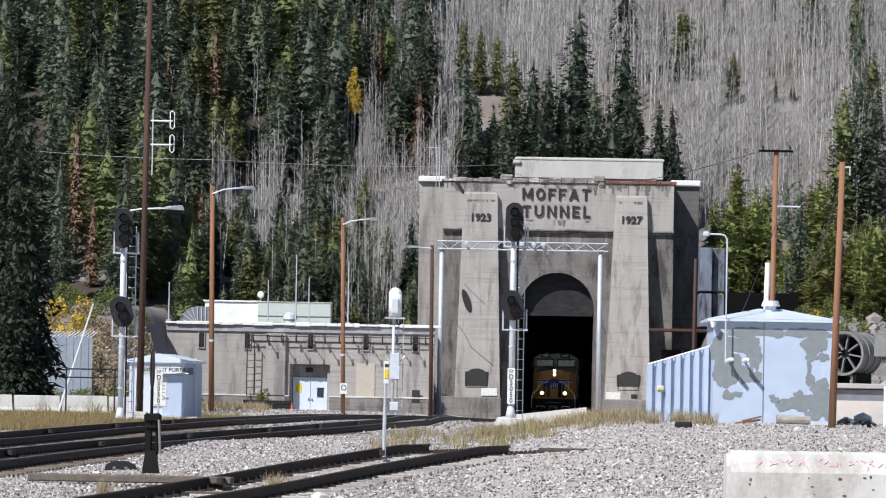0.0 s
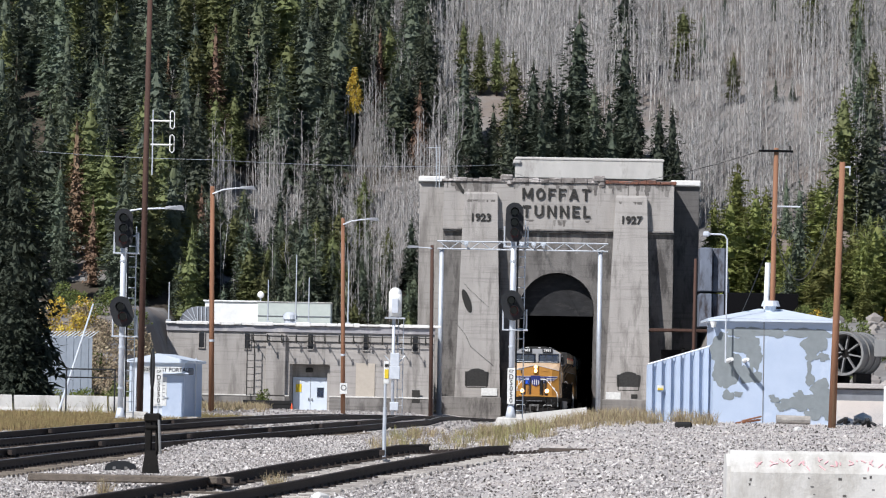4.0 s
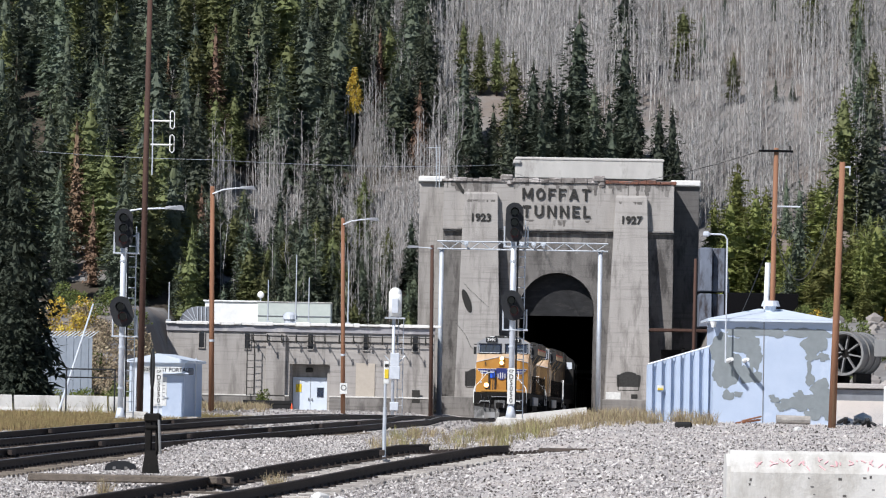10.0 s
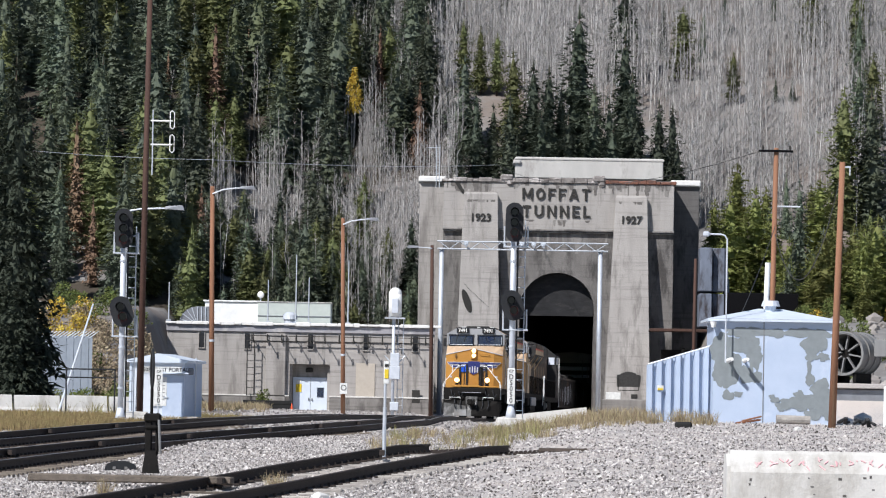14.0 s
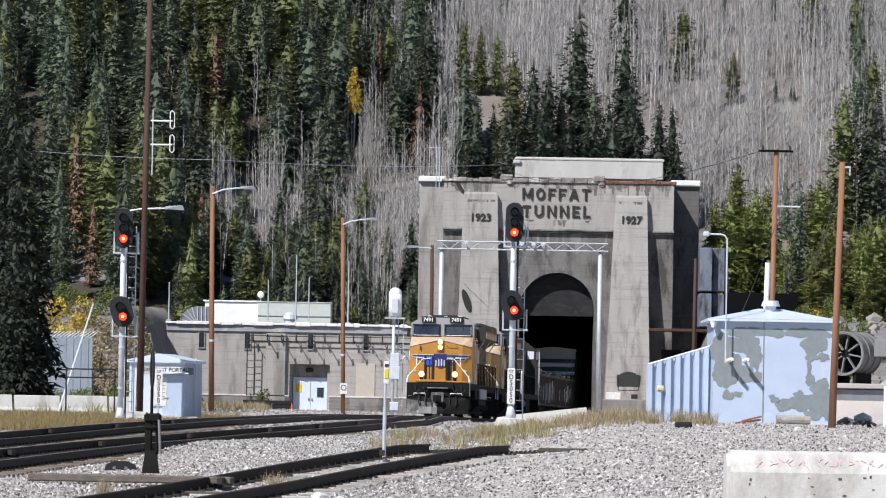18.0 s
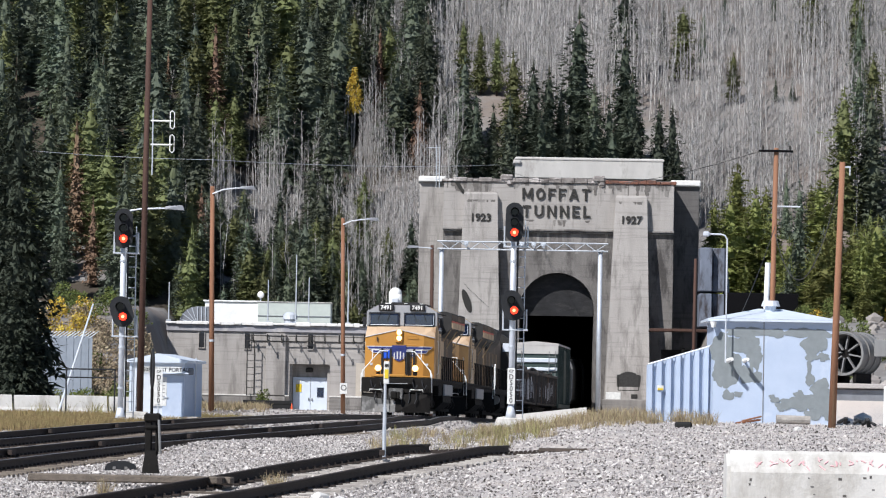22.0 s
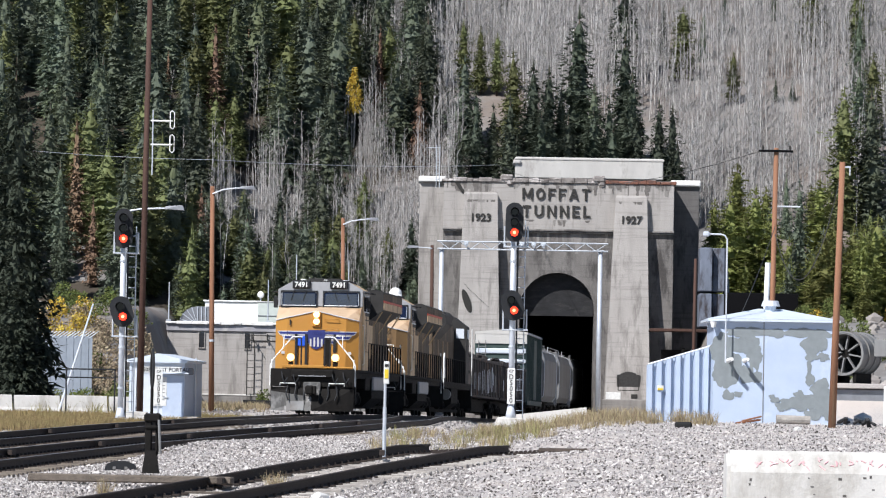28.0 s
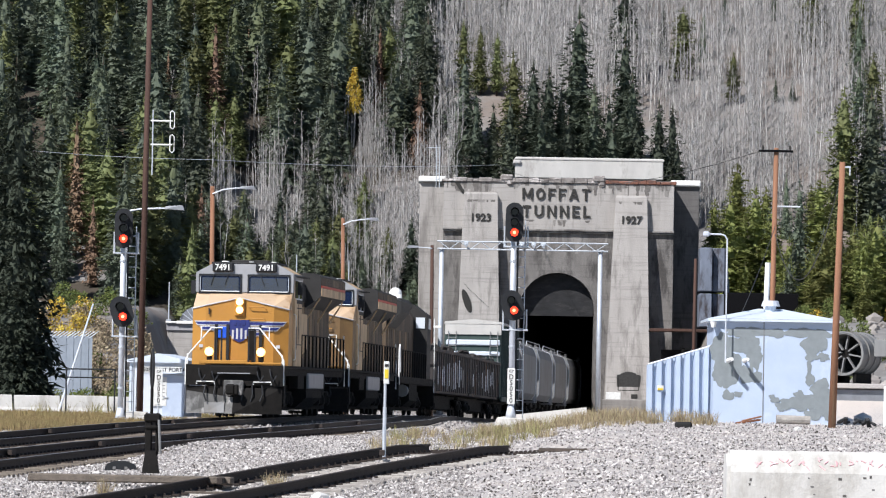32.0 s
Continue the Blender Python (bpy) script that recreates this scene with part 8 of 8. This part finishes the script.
def make_barriers():
    d = 216.0
    x = -20.118
    for k in range(4):
        jersey(x + k * 1.98, d + 0.6 * k, ground_z(x + 2 * k, d) - 0.0, 1.95, 17, 0.81)
    # near pale barrier with pink spray marks
    d = 52.0
    x = 2.92
    zt = 1.235
    t = thing("road_barrier", (x, d, zt - 0.82), "thick pale concrete barrier with faded pink spray marks", "concrete barrier")
    bm = bmesh.new()
    prism(bm, [(-0.34, -0.6), (0.34, -0.6), (0.34, 0.6), (0.30, 0.66), (0.24, 0.79), (0.2, 0.82), (-0.2, 0.82), (-0.24, 0.79), (-0.30, 0.66), (-0.34, 0.6)], 0.0, 3.6, "x")
    bmesh.ops.bevel(bm, geom=[e for e in bm.edges if all(v.co.x < 0.01 for v in e.verts)], offset=0.04, segments=2, affect="EDGES")
    part("body", bm, "concrete_pale", t)
    rng = random.Random(6)
    for k in range(9):
        u = 0.28 + k * 0.17 + rng.uniform(-0.03, 0.03)
        bm = bmesh.new()
        for j in range(4):
            a = Vector((u + rng.uniform(-0.05, 0.05), -0.285, 0.70 + rng.uniform(-0.03, 0.03)))
            b = a + Vector((rng.uniform(-0.06, 0.06), 0.0, rng.uniform(-0.05, 0.05)))
            rod(bm, (a.x, a.y + (0.70 - a.z) * -0.45, a.z), (b.x, b.y + (0.70 - b.z) * -0.45, b.z), 0.008, None, 4)
        part("spray_mark", bm, "pink", t, "faded pink spray mark")
    for k in range(16):
        part("chip", boxes((rng.uniform(0.1, 1.8), -0.338, rng.uniform(0.2, 0.58), rng.uniform(0.015, 0.04), 0.012, rng.uniform(0.01, 0.03))), "concrete_dark", t)
    # low wedge-topped wall by the signal
    d = 186.0
    t = thing("wedge_wall", (0, d, 0), "low pale concrete wall with a sloping top beside the signal", "wall")
    bm = bmesh.new()
    prism(bm, [(1.926, 1.2), (5.359, 1.0), (5.347, 2.026), (2.709, 1.711), (2.091, 1.597)], 0, 0.35)
    part("slab", bm, "concrete_pale", t)
    # brown planter box and cone by the building
    t = thing("timber_crib", (-10.631, 312.0, 1.5), "black tarred timber crib by the building's wall", "crib")
    part("crib", boxes((0, 0, 0.45, 2.9, 1.0, 1.0), bevel=0.03), "tyre", t)
    for k in range(4):
        part("plank", boxes((0, -0.52, 0.1 + 0.25 * k, 2.9, 0.05, 0.22), bevel=0.01), "tyre", t)
    t = thing("traffic_cone", (-9.165, 314.0, 1.55), "orange traffic cone near the door", "cone")
    part("cone", rods(((0, 0, 0.03), (0, 0, 0.75), 0.17, 0.03), n=12), "orange", t)
    part("foot", boxes((0, 0, 0.02, 0.4, 0.4, 0.04)), "orange", t)
    # gate frame and leaning white rail on the south side
    d = 212.0
    t = thing("pipe_gate", (0, d, 0), "black pipe gate frame standing in the grass", "gate")
    z0 = 1.852
    a, b = -15.6, -13.576
    zt = 3.323
    for x in (a, b):
        part("post", rods(((x, 0, z0 - 0.8), (x, 0, zt + 0.02), 0.035), n=7), "black", t)
    part("bar", rods(((a, 0, zt), (b, 0, zt - 0.0), 0.03), n=7), "black", t)
    part("bar", rods(((a, 0, zt - 0.35), (b, 0, zt - 0.35), 0.03), n=7), "black", t)
    t = thing("crossing_arm", (-16.003, 214, 2.17), "leaning pale counterweighted pole beside the gate", "pole")
    q = Vector((-14.678, 214, 6.092)) - Vector((-16.003, 214, 2.17))
    part("shaft", rods(((0, 0, -0.5), q[:], 0.05, 0.035), n=8), "shed_white", t)
    # pale sheet metal fence farther back
    d = 262.0
    t = thing("sheet_fence", (0, d, 0), "pale blue-grey corrugated sheet fence with pointed stakes", "fence")
    xa, xb = -20.676, -17.97
    n = 14
    for k in range(n):
        u = xa + (xb - xa) * k / n
        part("sheet", boxes((u + (xb - xa) / n / 2, 0.03 * (k % 2), 3.45, (xb - xa) / n, 0.03, 4.0), bevel=0.005), "sheet_blue", t)
        part("stake", rods(((u, 0.05, 5.348), (u + 0.5, -0.1, 5.697), 0.04, 0.02), n=5), "shed_white", t)


make_barriers()


# ---- ventilation plant on the north side ----
def make_fan_plant():
    t = thing("duct_panels", (0, 346.0, 0), "faded blue rusty sheet metal duct beside the portal", "duct")
    x0, x1 = 17.42, 19.189
    for za, zb in ((10.468, 13.43), (8.045, 10.314)):
        for k in range(2):
            w = (x1 - x0) / 2
            part("panel", boxes((x0 + w * (k + 0.5), 0.6 if k else 0, (za + zb) / 2, w - 0.05, 3.0, zb - za), bevel=0.05), "rust_panel", t)
    bm = bmesh.new()
    hexa(bm, [(x1, -1.4, 8.045), (x1 + 0.5, -1.0, 8.045), (x1 + 0.5, 1.5, 8.045), (x1, 1.5, 8.045)],
         [(x1, -1.4, 13.43), (x1 + 0.05, -1.0, 13.43), (x1 + 0.05, 1.5, 13.43), (x1, 1.5, 13.43)])
    part("taper", bm, "rust_panel", t)
    # rusted beam: its shadow is put in with the dark wood colour
    part("support_beam", boxes(((x0 + x1) / 2 - 1.6, -0.6, 7.794, 5.2, 2.2, 0.2), bevel=0.03), "pole_dark", t)
    # two posts, and a dark sheet closing the space below the duct
    part("support_frame", boxes((x0 - 1.0, -0.6, 3.6, 0.2, 0.4, 6.0), (x1, -0.6, 3.6, 0.2, 0.4, 6.0), ((x0 + x1) / 2 - 1.0, 1.0, 3.4, 4.6, 0.2, 6.2)), "grime", t)
    t = thing("black_plenum", (0, 338.0, 0), "long plenum box behind the blue shed, its shade painted black", "plenum")
    # the shaded opening is put in as a near-black box
    part("box", boxes((21.326, 2, 9.23, 4.77, 3.5, 2.03), bevel=0.05), "void", t)
    part("stand", boxes((19.823, 2, 3.6, 0.4, 2.0, 5.4), (23.016, 2, 3.6, 0.4, 2.0, 5.4)), "grime", t)
    # big round fan intake
    d = 262.0
    cx, cz = 20.699, 5.235
    t = thing("fan_silencer", (cx, d, cz), "large grey cylindrical tunnel fan lying on a stand", "fan", rz=-26)
    r = 1.08
    bm = bmesh.new()
    n = 28
    for k in range(n):
        a0, a1 = math.tau * k / n, math.tau * (k + 1) / n
        q = [(rr * math.cos(a), rr * math.sin(a)) for a, rr in ((a0, r - 0.07), (a1, r - 0.07), (a1, r), (a0, r))]
        prism(bm, q, 0, 2.6)
    bmesh.ops.remove_doubles(bm, verts=bm.verts, dist=0.001)
    part("casing", bm, "hopper", t, "grey ribbed steel casing")
    for y in (0.0, 0.9, 1.8, 2.6):
        bm = bmesh.new()
        for k in range(n):
            a0, a1 = math.tau * k / n, math.tau * (k + 1) / n
            q = [(rr * math.cos(a), rr * math.sin(a)) for a, rr in ((a0, r + 0.002), (a1, r + 0.002), (a1, r + 0.07), (a0, r + 0.07))]
            prism(bm, q, y - 0.04, y + 0.04)
        part("flange", bm, "hopper", t)
    part("back_plate", rods(((0, 2.2, 0), (0, 2.25, 0), r - 0.08), n=28), "black", t)
    part("hub", rods(((0, 0.5, 0), (0, 1.4, 0), 0.26), n=16), "grime", t)
    for k in range(8):
        a = math.tau * k / 8
        bm = bmesh.new()
        box(bm, 0, 0.35, 0.62, 0.06, 0.25, 0.8, 0.0, pose(0, 0, 0, 0, math.degrees(a) + 10, 0))
        part("guide_vane", bm, "hopper", t)
    part("saddle", boxes((-0.6, 1.2, -1.35, 0.2, 2.2, 0.7), (0.6, 1.2, -1.35, 0.2, 2.2, 0.7), (0, 1.2, -1.62, 2.4, 2.6, 0.14), bevel=0.02), "grime", t)
    part("motor_box", boxes((1.75, 1.2, 0.3, 0.7, 0.9, 0.9), bevel=0.04), "hopper", t)
    # low wall of the loading bank behind the shed
    t = thing("bank_wall", (0, 250.0, 0), "low concrete bank wall behind the shed, shadow put into its dark face", "wall")
    # the wall face's shadow is put in as dark grey
    part("face", boxes((21.67, 0, 2.617, 5.6, 0.5, 1.4), bevel=0.03), "grey_metal", t)
    part("top_slab", boxes((21.662, 2.5, 3.477, 5.6, 6.0, 0.25), bevel=0.03), "ballast", t)
    t = thing("white_post", (11.014, 126.0, 1.4), "white marker post beside the pole", "post")
    part("post", boxes((0, 0, 0.5, 0.07, 0.07, 1.2), bevel=0.01), "white", t)


make_fan_plant()


# ---- litter, rocks and stones ----
def stone_mesh(name, seed, material="stone"):
    rng = random.Random(seed)
    bm = bmesh.new()
    bmesh.ops.create_icosphere(bm, subdivisions=1, radius=0.5)
    for v in bm.verts:
        v.co *= rng.uniform(0.65, 1.15)
        v.co.z *= 0.7
    return mesh_of(name, bm, material)


def make_litter():
    rocks = [stone_mesh("boulder", k, "pale_rock") for k in range(3)]
    for k, (x, d, s) in enumerate(((-1.754, 74.0, 0.34), (-1.46, 74.5, 0.22), (-1.186, 74.0, 0.16), (10.899, 131.0, 0.62), (10.332, 129.0, 0.4), (8.303, 118.0, 0.22),
                                   (-1.916, 73.0, 0.14), (-3.177, 75.0, 0.14))):
        ob = tagged(new("boulder", rocks[k % 3]), "pale broken boulder lying on the gravel", "rock", "loose boulders")
        ob.matrix_basis = pose(x, d, ground_z(x, d) + s * 0.18, 0, 0, 40 * k) @ Matrix.Diagonal((s, s, s, 1))
    bank = [stone_mesh("boulder", 20 + k, "rock") for k in range(4)]
    rng = random.Random(44)
    for k in range(46):
        d = rng.uniform(292, 322)
        x = rng.uniform(690, 800) * d / 9000
        s = rng.uniform(0.35, 1.5)
        ob = tagged(new("boulder", bank[k % 4]), "grey boulder bedded in the rocky bank", "rock", "boulders of the rocky bank")
        ob.matrix_basis = pose(x, d, ground_z(x, d) + s * 0.1, 0, 0, 50 * k) @ Matrix.Diagonal((s, s, s, 1))
    x, d = 5.643, 118.0
    t = thing("rubber_block", (x, d, ground_z(x, d)), "black rubber block lying on the gravel", "block")
    part("block", boxes((0, 0, 0.07, 0.40, 0.25, 0.15), bevel=0.04), "tyre", t)
    x, d = 8.789, 126.6
    t = thing("old_log", (x, d, ground_z(x, d) + 0.1), "grey weathered log lying against the shed", "log")
    part("log", rods(((-0.42, 0, 0.03), (0.42, 0.05, 0.02), 0.12, 0.11), n=10), "tie_grey", t)
    x, d = 7.661, 126.4
    t = thing("red_board_heap", (x, d, ground_z(x, d)), "reddish broken boards beside the shed", "boards")
    part("board", boxes((0, 0, 0.05, 0.6, 0.25, 0.05), bevel=0.01), "rust", t, m=pose(0, 0, 0, 0, -9, 10))
    part("board", boxes((0.1, 0.1, 0.1, 0.5, 0.2, 0.04), bevel=0.01), "pole", t, m=pose(0, 0, 0, 0, -14, -8))
    x, d = 10.172, 125.0
    t = thing("black_debris", (x, d, ground_z(x, d)), "black tangle of scrap at the pole's foot", "debris")
    rng = random.Random(3)
    for k in range(9):
        part("scrap_piece", boxes((0, 0, 0, rng.uniform(0.1, 0.35), 0.1, 0.06), bevel=0.01), "black", t, m=pose(rng.uniform(-0.45, 0.45), rng.uniform(-0.2, 0.2), 0.08 + rng.uniform(0, 0.08), rng.uniform(-40, 40), rng.uniform(-40, 40), rng.uniform(0, 180)))
    for x, d, ln, rz in ((2.455, 95.0, 1.2, 4), (1.024, 100.0, 0.7, -8), (-3.771, 76.0, 1.5, 2)):
        t = thing("loose_plank", (x, d, ground_z(x, d) + 0.02), "old dark plank half sunk in gravel", "plank")
        part("plank", boxes((0, 0, 0.02, ln, 0.2, 0.07), bevel=0.01), "tie", t, m=pose(0, 0, 0, 0, 0, rz))


make_litter()


def gravel(name, seed, count, x0, x1, d0, d1, smin, smax, label, material="stone"):
    """Loose crushed stone over the yard, thicker by the tracks."""
    rng = np.random.default_rng(seed)
    base = np.array([(1, 0, 0), (-1, 0, 0), (0, 1, 0), (0, -1, 0), (0, 0, 1), (0, 0, -1)], float) * 0.5
    tris = np.array([(0, 2, 4), (2, 1, 4), (1, 3, 4), (3, 0, 4), (2, 0, 5), (1, 2, 5), (3, 1, 5), (0, 3, 5)])
    V, Fc = [], []
    for i in range(count):
        f = rng.random()
        d = d0 * (d1 / d0) ** f
        x = rng.uniform(x0, x1) * d / 9000
        near = min(abs(x - second_line(d)[0]), abs(x - spur_line(d)[0]) if d < 104 else 9, abs(x - main_line(d)[0]))
        s = rng.uniform(smin, smax) * (1.25 if rng.random() < 0.08 else 1)
        if 0.6 < near < 0.9 or near < 1.2 and rng.random() < 0.45:
            continue
        a = rng.random() * 6.28
        ca, sa = math.cos(a), math.sin(a)
        pts = base * rng.uniform(0.6, 1.25, (6, 1)) * s * np.array([1, 0.85, 0.75])
        pts += rng.normal(0, 0.12 * s, (6, 3))
        z = ground_z(x, d) + s * 0.12 + 0.015
        xs = pts[:, 0] * ca - pts[:, 1] * sa + x
        ys = pts[:, 0] * sa + pts[:, 1] * ca + d
        k = len(V)
        V.extend(zip(xs.tolist(), ys.tolist(), (pts[:, 2] + z).tolist()))
        Fc.extend((tris + k).tolist())
    return tagged(new(name, sheet(name, V, Fc, material)), label, "gravel", kind="stuff")


gravel("track_gravel", 1, 38000, -800, 800, 68, 128, 0.02, 0.06, "crushed grey ballast stones scattered over the yard")
gravel("bed_gravel", 4, 30000, -800, 60, 70, 138, 0.025, 0.065, "broken grey ballast heaped between the tracks", "bed_stone")
gravel("far_gravel", 5, 11000, -430, 170, 136, 325, 0.06, 0.15, "grey ballast along the tracks towards the tunnel", "bed_stone")
gravel("coarse_gravel", 2, 3200, -800, 800, 68, 116, 0.045, 0.10, "larger broken stones among the ballast")
gravel("dark_gravel", 3, 6000, -800, 800, 68, 126, 0.025, 0.06, "dark brown and black stones among the ballast", "dark_stone")


def grass(name, seed, tufts, material, label, blade=(0.25, 0.6), n=26, spread=0.18):
    """Tufts of thin curved blades; tufts of (x, d)."""
    rng = random.Random(seed)
    V, Fc = [], []
    for x, d in tufts:
        z = ground_z(x, d)
        for _ in range(n):
            a, q = rng.random() * 6.283, rng.random() * spread
            b = Vector((x + q * math.cos(a), d + q * math.sin(a), z - 0.03))
            h = rng.uniform(*blade)
            lean = Vector((rng.gauss(0, 0.3), rng.gauss(0, 0.3), 1)).normalized()
            w = Vector((math.cos(a + 1.5), math.sin(a + 1.5), 0)) * 0.0055 * (d / 110)
            m, e = b + lean * h * 0.6, b + lean * h + Vector((rng.gauss(0, 0.12), rng.gauss(0, 0.12), -0.06)) * h
            k = len(V)
            V += [(b - w)[:], (b + w)[:], (m + w * 0.8)[:], (m - w * 0.8)[:], e[:]]
            Fc += [(k, k + 1, k + 2, k + 3), (k + 3, k + 2, k + 4)]
    return tagged(new(name, sheet(name, V, Fc, material)), label, "grass", kind="stuff")


def scatter(seed, n, x0, x1, d0, d1, south=False):
    rng = random.Random(seed)
    out = []
    for _ in range(n):
        d = rng.uniform(d0, d1)
        x = rng.uniform(x0, x1) * d / 9000
        if min(abs(x - second_line(d)[0]) if d < 240 else 9, abs(x - main_line(d)[0])) > 1.6 and not (south and x > main_line(d)[0]):
            out.append((x, d))
    return out


grass("dry_grass_bank", 1, scatter(1, 120, 70, 480, 126, 142) + scatter(2, 40, 250, 480, 118, 130), "dry_grass", "tan dry grass along the bank by the shed", (0.12, 0.5), 40, 0.24)
grass("dry_grass_signal", 2, scatter(3, 60, -60, 240, 112, 150) + scatter(4, 22, -140, 130, 98, 112), "dry_grass", "straw-coloured weeds between the tracks and the signal", (0.08, 0.36), 40, 0.22)
grass("green_weeds", 3, scatter(5, 24, -110, 130, 98, 130) + scatter(6, 26, 60, 200, 112, 135), "green_grass", "yellow-green weeds by the spur track", (0.15, 0.5))
grass("south_grass", 4, scatter(7, 2600, -800, -330, 122, 216, True), "meadow_grass", "dry brown meadow grass before the barriers", (0.10, 0.34), 22, 0.45)
grass("south_green_grass", 5, scatter(8, 500, -800, -480, 216, 262), "green_grass", "olive meadow grass behind the barriers", (0.3, 0.8), 22, 0.5)
grass("wall_foot_grass", 7, scatter(11, 160, -440, -310, 232, 300), "dry_grass", "dry grass at the foot of the building", (0.2, 0.6), 22, 0.4)
grass("siding_weeds", 6, scatter(9, 10, -300, -270, 77, 80) + scatter(10, 5, -600, -580, 74, 76), "dry_grass", "dry weeds growing in the spur track", (0.12, 0.38), 30, 0.12)



# ---- what moves ----
def motions():
    times = [0.0, 0.1, 0.5] + [float(k) for k in range(1, 32)] + [31.5, 31.9, 32.0]
    behind = 0.0
    for car, length in CARS:
        walk(car, [(t, rail_pose(NOSE0 - 0.8 + behind - SPEED * t, length)) for t in times])
        behind += length
    for w, y, r in WHEELS:
        walk(w, [(k / 10, pose(0, y, r, math.degrees(SPEED * k / 10 / r))) for k in range(321)])
    for lens, at in LENSES:
        walk(lens, [(0.0, at @ pose(0, 0, 0, 0, 0, 180)), (15.2, at @ pose(0, 0, 0, 0, 0, 180)), (15.3, at @ pose(0, 0, 0, 0, 0, 120)), (15.4, at @ pose(0, 0, 0, 0, 0, 60)), (15.5, at), (32.0, at)])


motions()
